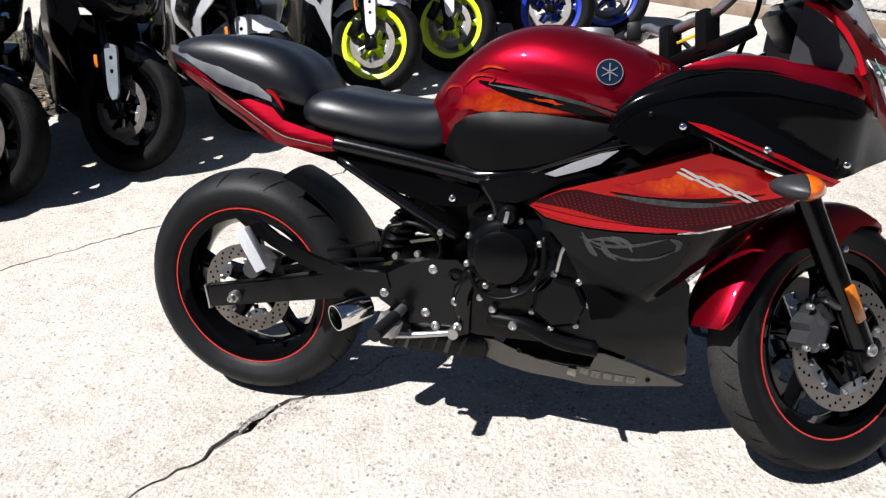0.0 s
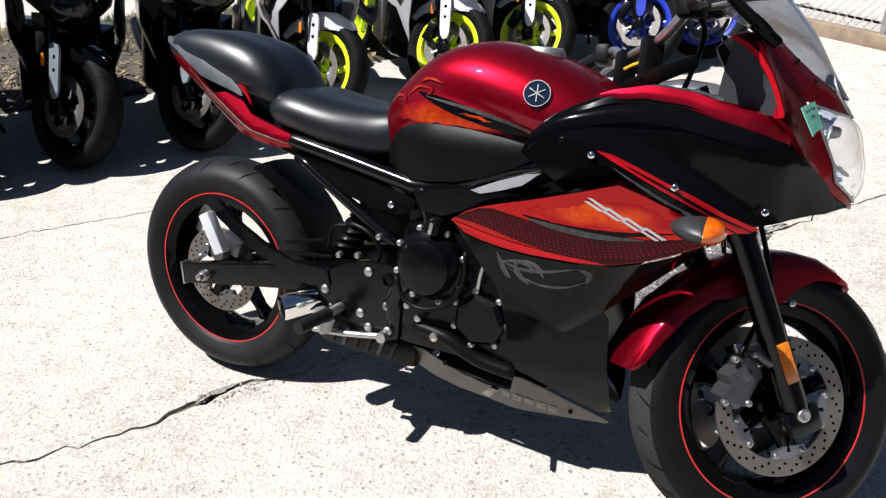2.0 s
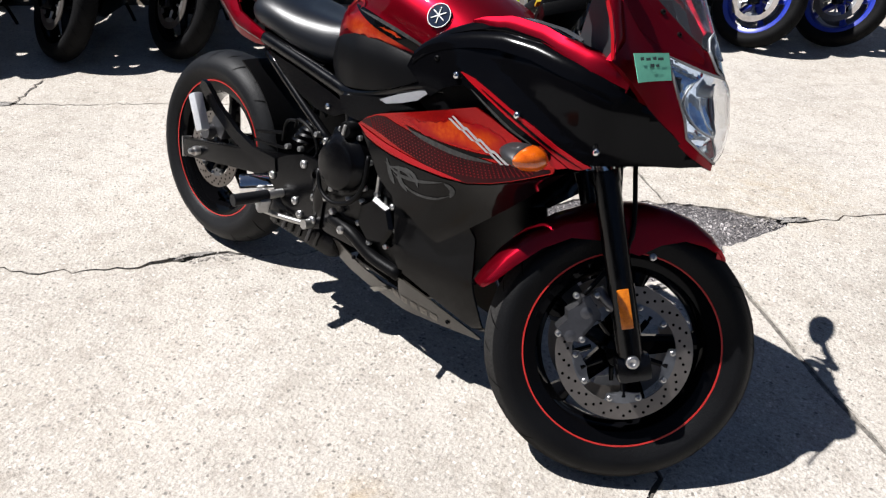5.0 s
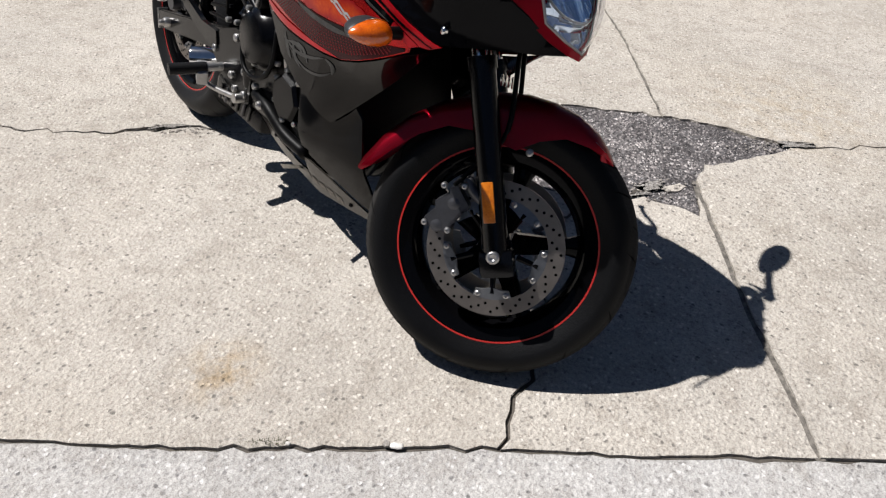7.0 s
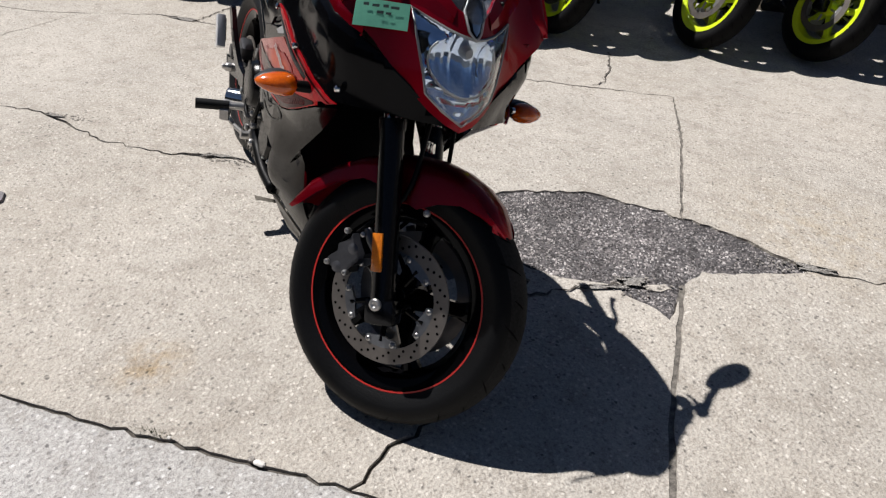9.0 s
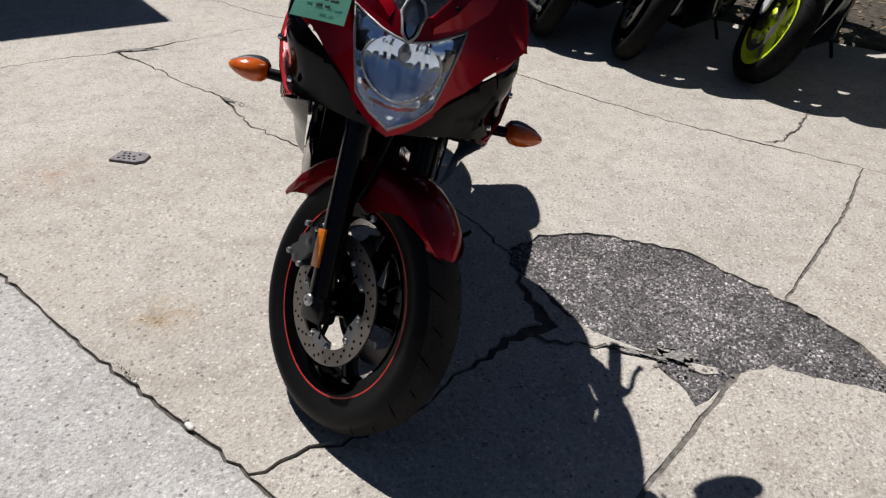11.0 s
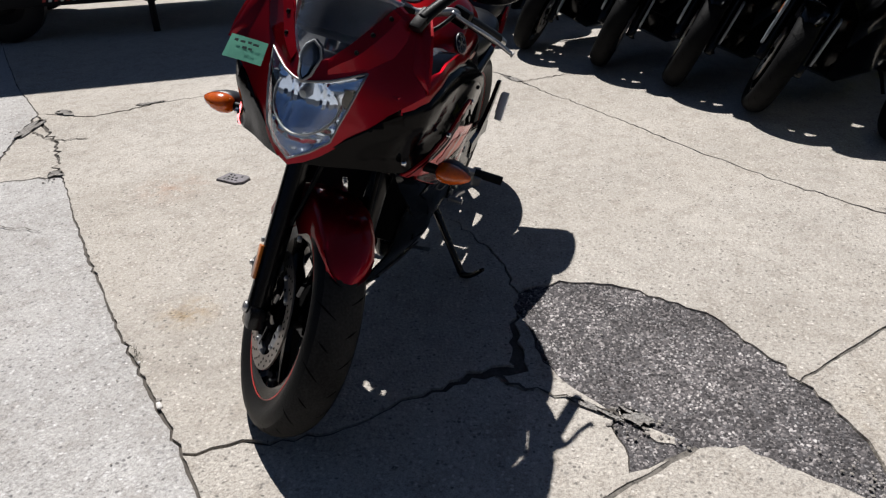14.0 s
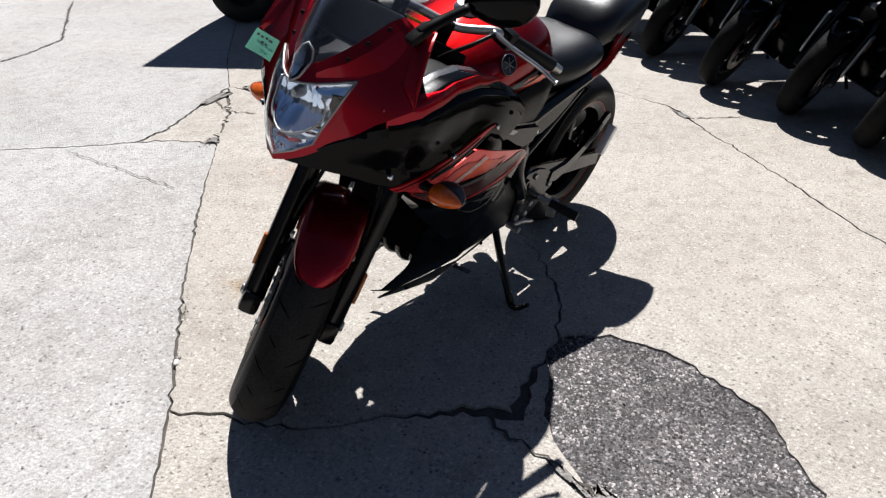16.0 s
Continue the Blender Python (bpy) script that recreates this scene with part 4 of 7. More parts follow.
# half-width of the side fairing, by height and by length
NOSE_Z, NOSE_X = (0.74, 0.755, 0.83, 0.90, 0.94, 1.00, 1.08, 1.13, 1.20), (1.514, 1.512, 1.504, 1.482, 1.460, 1.420, 1.372, 1.320, 1.225)


def nose_line(z):
    return lerp(z, NOSE_Z, NOSE_X)


def flank(x, z):
    tall = lerp(z, (0.15, 0.20, 0.27, 0.34, 0.42, 0.50, 0.60, 0.70, 0.78, 0.83, 0.87, 0.91, 0.95), (0.100, 0.133, 0.173, 0.205, 0.215, 0.226, 0.240, 0.256, 0.263, 0.263, 0.258, 0.242, 0.212))
    ahead = x + (1.535 - nose_line(z)) * 0.9
    long = lerp(ahead, (0.60, 0.77, 0.90, 1.05, 1.20, 1.30, 1.36, 1.40, 1.46, 1.50, 1.54), (0.74, 0.90, 0.97, 1.0, 0.98, 0.94, 0.89, 0.78, 0.46, 0.22, 0.02))
    if z < 0.6:
        long = lerp(x, (0.60, 0.77, 0.93, 1.03, 1.12, 1.20, 1.30), (0.85, 0.95, 1.0, 0.84, 0.66, 0.60, 0.60)) * (1 - (z - 0.2) / 0.4) + long * ((z - 0.2) / 0.4) if z > 0.2 else lerp(x, (0.60, 0.75, 0.93, 1.05, 1.14), (0.88, 0.97, 1.0, 0.76, 0.45))
    tuck = lerp(x, (1.20, 1.36), (0, 1)) * (0.18 if z < 0.82 else 0.08) * (max(z, 0.70) - 0.82)
    return tall * long + min(tuck, 0.02) * min(1, long * 1.6)


def nose(y, z):
    return nose_line(z) + 0.007 - lerp(abs(y), (0, 0.03, 0.05, 0.085, 0.11, 0.15, 0.19, 0.21, 0.24, 0.27), (0.012, 0.021, 0.033, 0.060, 0.082, 0.101, 0.112, 0.117, 0.135, 0.18))


def side_pair(name, poly, mat, offset=0.0, thick=0.005, step=0.03, label="", depth=None, parent=None, sides=(-1, 1)):
    """The same side panel on the right and the left."""
    made = []
    for s in sides:
        bm = sheet(poly, lambda a, b: -((depth or flank)(a, b) + offset), step, thick, "y", 1)
        if s > 0:
            c = mirrored(bm)
            bm.free()
            bm = c
        made.append(part(name, bm, mat, parent or bike, label, smooth=50))
    return made


UPPER = [(0.915, 0.800), (0.925, 0.825), (0.955, 0.855), (1.00, 0.876), (1.06, 0.895), (1.12, 0.906), (1.20, 0.904), (1.28, 0.890), (1.34, 0.876), (1.36, 0.872), (1.405, 0.845), (1.445, 0.805), (1.48, 0.768), (1.50, 0.750),
         (1.47, 0.742), (1.44, 0.738), (1.36, 0.722), (1.30, 0.712), (1.21, 0.742), (1.12, 0.785), (1.07, 0.800), (1.03, 0.785), (0.99, 0.755)]


def upper_depth(x, z):
    """A ledge that looks up runs along the red stripe; above it the skin swells out again."""
    d = z - lerp(x, (1.062, 1.187, 1.296, 1.356, 1.50), (0.824, 0.785, 0.740, 0.717, 0.700))
    return flank(x, z) - lerp(d, (0.0, 0.034, 0.060, 0.120), (0, 0.015, 0.012, 0)) * lerp(x, (1.05, 1.13, 1.40, 1.47), (0, 1, 1, 0))


upper = side_pair("upper_fairing", UPPER, M_SATIN, 0.0, 0.006, 0.014, "satin black upper fairing", depth=upper_depth)
# the shoulder that rolls in from the fairing's top towards the tank and dash
SHOULDER = [(0.925, 0.825), (0.955, 0.855), (1.00, 0.876), (1.06, 0.895), (1.12, 0.906), (1.20, 0.904), (1.28, 0.890), (1.34, 0.876), (1.375, 0.864)]


def shoulder(x, q, lift=0.0):
    """A point of the shoulder at length x, from the outer edge (q = 0) inwards (q = 1)."""
    z = lerp(x, [a for a, _ in SHOULDER], [b for _, b in SHOULDER])
    rise = lerp(x, (0.925, 1.0, 1.06, 1.135, 1.20, 1.278, 1.375), (0.45, 0.6, 0.85, 1.0, 0.95, 0.82, 0.9))
    in_by = lerp(q, (0, 0.2, 0.6, 0.7, 1), (0, 0.004, 0.014, 0.026, 0.085))
    return (x + 0.012 * q, flank(x, z) - in_by + lift * 0.4, z + lerp(q, (0, 0.2, 0.6, 0.7, 1), (0, 0.014, 0.038, 0.041, 0.034)) * rise + lift)


for s in (-1, 1):
    bm = bmesh.new()
    rows = []
    for x in np.linspace(0.93, 1.375, 26):
        z = shoulder(x, 0)[2]
        roll = [(x, flank(x, z - 0.024) + 0.0012, z - 0.024), (x, flank(x, z - 0.012) + 0.0032, z - 0.010), (x, flank(x, z) + 0.0022, z + 0.003), (x, flank(x, z) - 0.006, z + 0.009)]
        rows.append([(p[0], s * p[1], p[2]) for p in roll + [shoulder(x, q) for q in (0.2, 0.4, 0.6, 0.7, 1.0)]])
    loft(bm, rows)
    part("inner_fairing", bm, M_SATIN, bike, smooth=60)
    # red strip on the shoulder
    bm = bmesh.new()
    rows = []
    for x in np.linspace(1.04, 1.375, 18):
        a, b = lerp(x, (1.04, 1.09, 1.20, 1.30, 1.375), (0.56, 0.26, 0.20, 0.10, 0.0)), lerp(x, (1.04, 1.08, 1.24, 1.27, 1.375), (0.62, 0.66, 0.66, 0.8, 1.0))
        rows.append([(p[0], s * p[1], p[2]) for p in (shoulder(x, a + (b - a) * k / 5, 0.0045 if 0 < k < 5 else -0.002) for k in range(6))])
    loft(bm, rows)
    part("shoulder_trim", bm, M_RED, bike, "candy red strip on the fairing's shoulder", smooth=60)

# shoulder strip whose lit look is put into a grey colour
for s in (-1, 1):
    bm = bmesh.new()
    rows = []
    for x in np.linspace(1.055, 1.245, 10):
        rows.append([(p[0], s * p[1], p[2]) for p in (shoulder(x, 0.72 + 0.45 * k / 4, (-0.008, -0.002, 0.006, 0.004, -0.014)[k]) for k in range(5))])
    loft(bm, rows)
    part("shoulder_pad", bm, M_PAD, bike, "smooth shoulder strip, coloured grey to look lit", smooth=60)

def swoosh(pts, w, per=5):
    """An outline round a line that swells in the middle and is pointed at both ends."""
    line = smooth_line([(x, 0, z) for x, z in pts], per)
    top, low = [], []
    for i, p in enumerate(line):
        a, b = line[max(i - 1, 0)], line[min(i + 1, len(line) - 1)]
        d = (b - a).normalized()
        k = i / (len(line) - 1)
        ww = w * math.sin(math.pi * min(max(k, 0.02), 0.98)) ** 0.7
        top.append((p.x - d.z * ww, p.z + d.x * ww))
        low.append((p.x + d.z * ww, p.z - d.x * ww))
    return top + low[::-1]


STRIPE = [(1.062, 0.824), (1.094, 0.819), (1.140, 0.803), (1.187, 0.785), (1.242, 0.765), (1.296, 0.740), (1.356, 0.717), (1.340, 0.708), (1.322, 0.707), (1.268, 0.735), (1.213, 0.757), (1.132, 0.792), (1.085, 0.812)]
side_pair("stripe_panel", STRIPE, M_BRIGHTRED, 0.0045, 0.006, 0.02, "bright red stripe panel")
side_pair("stripe_line", swoosh([(1.12, 0.804), (1.20, 0.772), (1.28, 0.737), (1.345, 0.712)], 0.0022), M_GLOSSBLACK, 0.0062, 0.003, 0.025)
side_pair("stripe_band", [(1.078, 0.811), (1.132, 0.790), (1.213, 0.755), (1.262, 0.735), (1.255, 0.726), (1.194, 0.744), (1.134, 0.773), (1.090, 0.797)], M_GLOSSBLACK, 0.0025, 0.006, 0.02)
side_pair("stripe_edge", swoosh([(1.095, 0.797), (1.15, 0.770), (1.20, 0.747), (1.25, 0.729)], 0.0022), M_GREYGRAPHIC, 0.0042, 0.003, 0.02)
side_pair("stripe_foot", [(1.262, 0.733), (1.318, 0.706), (1.300, 0.698), (1.272, 0.712), (1.256, 0.724)], M_BRIGHTRED, 0.0030, 0.006, 0.02)

MID = [(0.767, 0.632), (0.80, 0.656), (0.834, 0.673), (0.89, 0.692), (0.953, 0.712), (1.03, 0.738), (1.11, 0.766), (1.16, 0.752), (1.204, 0.737), (1.250, 0.720), (1.296, 0.707), (1.293, 0.686), (1.26, 0.668), (1.22, 0.647), (1.17, 0.625), (1.113, 0.606),
       (1.05, 0.598), (1.0, 0.596), (0.95, 0.594), (0.893, 0.596), (0.84, 0.602), (0.80, 0.610)]
mid = side_pair("mid_fairing", MID, M_MIDRED, 0.0, 0.006, 0.02, "red and orange flame-painted mid fairing")
tree_mid = surface_of(mid[0])
WING = [(0.775, 0.622), (0.80, 0.606), (0.84, 0.598), (0.893, 0.592), (0.95, 0.590), (1.0, 0.592), (1.05, 0.594), (1.02, 0.54), (1.0, 0.50), (0.979, 0.467),
        (0.912, 0.502), (0.858, 0.532), (0.809, 0.586)]


def wing_depth(x, z):
    """Stands a little off the panel under it towards its lower point."""
    return flank(x, z) + lerp(z, (0.44, 0.52, 0.61), (0.006, 0.006, 0.0))


lower = side_pair("lower_fairing", WING, M_LOWERBLACK, -0.001, 0.007, 0.018, "gloss black lower fairing wing with a grey splatter graphic", depth=wing_depth)
# the wing's front, which sweeps forwards and inwards to a sharp edge before the radiator
OUTER = ((0.979, 0.467), (1.0, 0.50), (1.02, 0.54), (1.05, 0.594), (1.113, 0.602), (1.17, 0.621), (1.22, 0.643), (1.293, 0.682))
INNER = ((1.030, 0.182, 0.425), (1.062, 0.181, 0.452), (1.098, 0.179, 0.484), (1.142, 0.177, 0.525), (1.184, 0.174, 0.565), (1.224, 0.171, 0.605), (1.264, 0.170, 0.648), (1.300, 0.172, 0.688))
wing_front = []
for s in (-1, 1):
    bm = bmesh.new()
    rows = []
    for (x, z), q in zip(OUTER, INNER):
        a, b = Vector((x, s * (wing_depth(x, z) - 0.001), z)), Vector((q[0], s * q[1], q[2]))
        rows.append([a.lerp(b, k / 6) + Vector((0.004, s * 0.008, 0.0)) * math.sin(math.pi * k / 6) for k in range(7)])
    loft(bm, rows)
    wing_front.append(part("wing_front", bm, M_LOWERBLACK, bike, smooth=60))
tree_low = surface_of(lower[0], wing_front[0])
side_pair("lower_panel", [(0.820, 0.570), (0.95, 0.505), (1.04, 0.462), (1.095, 0.490), (1.112, 0.463), (1.118, 0.40), (1.125, 0.31), (1.137, 0.196), (1.104, 0.214), (1.010, 0.270), (0.931, 0.311), (0.910, 0.379), (0.893, 0.433), (0.868, 0.490), (0.838, 0.535)],
          M_LOWERBLACK, -0.012, 0.006, 0.025, "gloss black lower side panel", depth=lambda x, z: flank(x, z) - 0.25 * max(0, x - 1.10) - lerp(z, (0.36, 0.47), (0, 0.024)))
belly = side_pair("belly_pan", [(0.618, 0.262), (0.645, 0.282), (0.695, 0.284), (0.734, 0.262), (0.779, 0.244), (0.853, 0.231), (0.916, 0.240), (0.930, 0.290), (0.940, 0.290), (1.010, 0.257), (1.100, 0.206), (1.134, 0.186), (1.125, 0.178), (1.057, 0.179), (0.971, 0.178), (0.906, 0.177), (0.854, 0.183), (0.778, 0.186), (0.702, 0.200), (0.650, 0.228)],
                  M_BELLY, 0, 0.006, 0.02, "dusty black belly pan, reflected ground put into its tan", depth=lambda x, z: flank(x, 0.30) - 0.004 - 0.58 * (0.30 - z))
tree_belly = surface_of(belly[0])
# recessed duct, blackened to stand in for the shade inside it
side_pair("belly_duct", [(0.70, 0.300), (0.80, 0.296), (0.93, 0.315), (0.93, 0.22), (0.85, 0.215), (0.74, 0.235)], M_HOLLOW, 0, 0.006, 0.05, depth=lambda x, z: flank(x, z) - 0.045)


def decal(name, poly, mat, tree, fall=-0.2, proud=0.0014, step=0.02, label="", both=True, parent=None):
    bm = sheet(poly, on_surface(tree, -1.0, fall, "y", proud), step, 0.0)
    c = mirrored(bm) if both else None
    bmesh.ops.recalc_face_normals(bm, faces=bm.faces[:])
    part(name, bm, mat, parent or bike, label, smooth=60)
    if both:
        part(name, c, mat, parent or bike, label, smooth=60)


# graphics of the mid fairing
def flames(poly, rough, seed):
    """An outline with licking, uneven edges."""
    return untangle(ragged(poly + poly[:1], rough, seed, 0.010)[:-1])


decal("flame_graphic", flames([(0.93, 0.690), (1.00, 0.705), (1.06, 0.725), (1.12, 0.735), (1.18, 0.728), (1.22, 0.708), (1.18, 0.692), (1.12, 0.683), (1.05, 0.674), (0.99, 0.672)], 0.0035, 41), M_ORANGE, tree_mid, proud=0.0012)
decal("dark_band", [(0.778, 0.640), (0.80, 0.6535), (0.834, 0.670), (0.866, 0.676), (0.90, 0.671), (0.95, 0.665), (0.99, 0.661), (1.07, 0.660), (1.15, 0.667), (1.23, 0.680), (1.288, 0.692), (1.289, 0.686), (1.258, 0.6685), (1.218, 0.6475), (1.168, 0.6255), (1.112, 0.6065), (1.05, 0.603), (0.99, 0.610), (0.93, 0.618), (0.86, 0.632), (0.82, 0.637)], M_DARKBAND, tree_mid, proud=0.0016)
bm = bmesh.new()
dep = on_surface(tree_mid, -1.0, -0.23, "y", 0.0022)
for i in range(46):
    for j in range(7):
        u = i / 45
        x = 0.812 + 0.443 * u + 0.0022 * (7 - j)
        z0 = lerp(x, (0.80, 0.93, 1.04, 1.15, 1.27), (0.643, 0.619, 0.608, 0.628, 0.676))
        z1 = lerp(x, (0.80, 0.85, 0.92, 1.07, 1.23, 1.28), (0.652, 0.671, 0.666, 0.659, 0.677, 0.688))
        z = z0 + (z1 - z0) * (j + 0.5) / 7
        s = 0.0027 * (1.05 - 0.55 * j / 7)
        if z1 - z0 > 0.012:
            bm.faces.new([bm.verts.new((x + a * s, dep(x, z), z + b * s * 0.8)) for a, b in ((-1, 0), (0, -1), (1, 0), (0, 1))])
c = mirrored(bm)
tagged(part("halftone_dots", bm, M_DOTS, bike), "rows of small dark red dots", kind="stuff")
tagged(part("halftone_dots", c, M_DOTS, bike), "rows of small dark red dots", kind="stuff")
decal("black_swoosh", swoosh([(0.93, 0.676), (1.02, 0.667), (1.12, 0.672), (1.22, 0.690)], 0.0045), M_GLOSSBLACK, tree_mid, proud=0.0020)
decal("grey_swoosh", swoosh([(0.94, 0.671), (1.00, 0.664), (1.09, 0.661), (1.17, 0.669)], 0.006), M_GREYGRAPHIC, tree_mid, proud=0.0022)
decal("red_swoosh", swoosh([(0.775, 0.630), (0.86, 0.612), (0.97, 0.603), (1.10, 0.606)], 0.007), M_BRIGHTRED, tree_mid, proud=0.0022)
# slanted silver model mark, drawn as plain bars
for x, z in ((1.056, 0.731), (1.090, 0.718), (1.127, 0.705), (1.163, 0.692)):
    decal("silver_mark", [(x + 0.001, z + 0.003), (x + 0.008, z + 0.004), (x + 0.046, z - 0.0145), (x + 0.037, z - 0.0165)], M_SILVER, tree_mid, proud=0.0028, step=0.01)
    decal("silver_mark", [(x - 0.006, z - 0.004), (x + 0.002, z - 0.003), (x + 0.033, z - 0.0175), (x + 0.026, z - 0.0195)], M_SILVER, tree_mid, proud=0.0028, step=0.01)
# grey splatter graphic on the lower fairing
for pts, w in (([(0.875, 0.575), (0.93, 0.560), (0.99, 0.566), (1.05, 0.585)], 0.004), ([(0.90, 0.560), (0.97, 0.535), (1.03, 0.540), (1.07, 0.560)], 0.003), ([(0.88, 0.585), (0.90, 0.55), (0.915, 0.535)], 0.006),
               ([(0.92, 0.58), (0.93, 0.55), (0.955, 0.53)], 0.006), ([(0.94, 0.582), (0.97, 0.572), (0.985, 0.55)], 0.005), ([(0.895, 0.57), (0.94, 0.575), (0.97, 0.56)], 0.005), ([(1.055, 0.585), (1.075, 0.575), (1.07, 0.556)], 0.006)):
    decal("grey_graphic", swoosh(pts, w), M_GREYGRAPHIC, tree_low, proud=0.0016)
# maker's mark low on the belly, as plain bars
for k in range(6):
    x, z = 0.868 + k * 0.027, 0.230 - k * 0.0058
    decal("belly_mark", [(x, z + 0.012), (x + 0.019, z + 0.008), (x + 0.017, z - 0.014), (x - 0.002, z - 0.010)], M_BELLYMARK, tree_belly, proud=0.0016, step=0.01)

bm = bmesh.new()
for x, z, o in ((1.054, 0.815, 0.004), (1.208, 0.778, 0.006), (1.360, 0.750, 0.003)):
    w = flank(x, z) + o
    bolt(bm, (x, -w, z), (0, -1, 0.1), 0.0068, 0.004)
    bolt(bm, (x, w, z), (0, 1, 0.1), 0.0068, 0.004)
pieces("fairing_bolt", bm, M_CHROME, bike)
bm = bmesh.new()
for x, z, w in ((1.050, 0.203, flank(1.05, 0.30) - 0.058), (0.750, 0.262, flank(0.75, 0.30) - 0.024), (0.995, 0.835, flank(0.995, 0.835) + 0.002)):
    bolt(bm, (x, -w, z), (0, -1, 0), 0.0055, 0.002)
    bolt(bm, (x, w, z), (0, 1, 0), 0.0055, 0.002)
pieces("dark_bolt", bm, M_PLASTIC, bike)

# nose: red panels round the headlight, screen, lamp
HALF = [(0.107, 0.938), (0.080, 0.929), (0.050, 0.921), (0.026, 0.917)]
SIDE = [(0.100, 0.905), (0.091, 0.868), (0.081, 0.833), (0.072, 0.800), (0.040, 0.777)]
HEAD = HALF + [(0, 0.914)] + [(-y, z) for y, z in HALF[::-1]] + [(-y, z) for y, z in SIDE] + [(0, 0.757)] + SIDE[::-1]
NOSE_R = [(-y, z) for y, z in HALF[:1] + SIDE] + [(0, 0.757), (0, 0.742), (-0.030, 0.752), (-0.060, 0.768), (-0.095, 0.795), (-0.130, 0.826), (-0.165, 0.862), (-0.200, 0.890), (-0.230, 0.914), (-0.214, 0.932), (-0.190, 0.950), (-0.178, 0.985), (-0.168, 1.02), (-0.157, 1.040), (-0.138, 1.052), (-0.124, 1.062),
          (-0.115, 1.055), (-0.088, 1.018), (-0.060, 0.984), (-0.034, 0.958), (0, 0.946), (0, 0.914)] + [(-y, z) for y, z in HALF[:0:-1]]
for s in (1, -1):
    bm = sheet([(y * s, z) for y, z in NOSE_R], nose, 0.02, 0.012, "x", -1)
    part("nose_panel", bm, M_RED, bike, "candy red nose panel beside the headlight", smooth=50)
    # the cheek that runs back from the panel to the cockpit's edge
    bm = bmesh.new()
    rows = []
    for (y, z), (x1, z1) in zip(((-0.229, 0.915), (-0.214, 0.932), (-0.190, 0.950), (-0.178, 0.985), (-0.168, 1.02), (-0.157, 1.040), (-0.138, 1.052)), ((1.356, 0.917), (1.350, 0.933), (1.341, 0.952), (1.322, 0.985), (1.300, 1.012), (1.275, 1.030), (1.250, 1.042))):
        a, b = Vector((nose(y, z) - 0.001, y, z)), Vector((x1, -(0.180 + 0.50 * (x1 - 1.25)), z1))
        rows.append([a.lerp(b, k / 4) + Vector((0.004, -0.006, 0.003)) * math.sin(math.pi * k / 4) for k in range(5)])
    loft(bm, [[(p.x, -p.y * s, p.z) for p in r] for r in rows])
    part("nose_cheek", bm, M_RED, bike, smooth=60)


def to_outline(y, z):
    """How far a point lies from the lamp's outline."""
    p, best = Vector((y, z)), 1.0
    for a, b in zip(HEAD, HEAD[1:] + HEAD[:1]):
        a, b = Vector(a), Vector(b)
        t = min(1, max(0, (p - a).dot(b - a) / (b - a).length_squared))
        best = min(best, (p - a - (b - a) * t).length)
    return best


def lamp_back(y, z):
    """A wide fluted bowl, smooth bright facets in the corners and under it, closed to the lens at the rim."""
    e, a = math.hypot(y / 0.073, (z - 0.862) / 0.056), math.atan2(y, z - 0.862)
    rim = min(1.0, to_outline(y, z) / 0.010)
    if e > 1.0:
        facet = 0.009 * abs((a * 1.3) % 1 - 0.5) if z > 0.85 else 0.008 * abs((y * 34) % 1 - 0.5) + 0.010 * abs((z * 42) % 1 - 0.5)
        return nose(y, z) - 0.010 - rim * (0.004 + facet)
    ribs = 0.0075 * abs(((y + 0.2) * 62) % 1 - 0.5) * lerp(abs(y), (0.010, 0.022), (0, 1)) * (1 - e ** 6)
    return nose(y, z) - 0.012 - 0.032 * (1 - e * e) - rim * ribs


lamp = part("headlight", sheet(HEAD, lamp_back, 0.0036, 0.003, "x", -1), M_LAMP, bike, "large faceted clear headlight with a bluish bright reflector", smooth=25)
bm = bmesh.new()
lathe(bm, [(0.0, 0.026), (0.008, 0.025), (0.012, 0.018), (0.013, 0.0), (0.0, -0.002)], (nose(0, 0.88) - 0.046, 0, 0.884), 24, False, "X")
part("bulb_cap", bm, M_ALU, lamp)
bm = bmesh.new()
arc = [(nose(0.073 * math.sin(t), 0.862 - 0.056 * math.cos(t)) - 0.009, 0.073 * math.sin(t), 0.862 - 0.056 * math.cos(t)) for t in [radians(d) for d in range(-125, 126, 10)]]
tube(bm, arc, 0.0024, 8, 2)
part("lamp_ring", bm, M_ALU, lamp)
bm = sheet(HEAD, lambda y, z: nose(y, z) + 0.002 + 0.014 * min(1, to_outline(y, z) / 0.03) ** 0.6, 0.008, 0.003, "x", -1)
lens = part("lens", bm, M_GLASS, lamp, "clear plastic lens", smooth=60)
lens.visible_shadow = False
bm = bmesh.new()
ring = [(nose(y, z) + 0.003, y, z) for y, z in HEAD + HEAD[:1]]
tube(bm, ring, 0.0028, 8, 1)
part("lamp_bezel", bm, M_ALU, lamp)
EMB = [(0, 0.914), (0.013, 0.926), (0.022, 0.958), (0.015, 0.976), (0, 0.988), (-0.015, 0.976), (-0.022, 0.958), (-0.013, 0.926)]
badge = part("nose_badge", sheet(EMB, lambda y, z: nose(y, z) + 0.004 - abs(y) * 0.2, 0.01, 0.012, "x", -1), M_GLOSSBLACK, bike, "black diamond badge with a bright rim", smooth=30)
bm = bmesh.new()
tube(bm, [(nose(y, z) + 0.006 - abs(y) * 0.2, y, z) for y, z in EMB + EMB[:1]], 0.0028, 8, 1)
part("badge_rim", bm, M_ALU, badge)
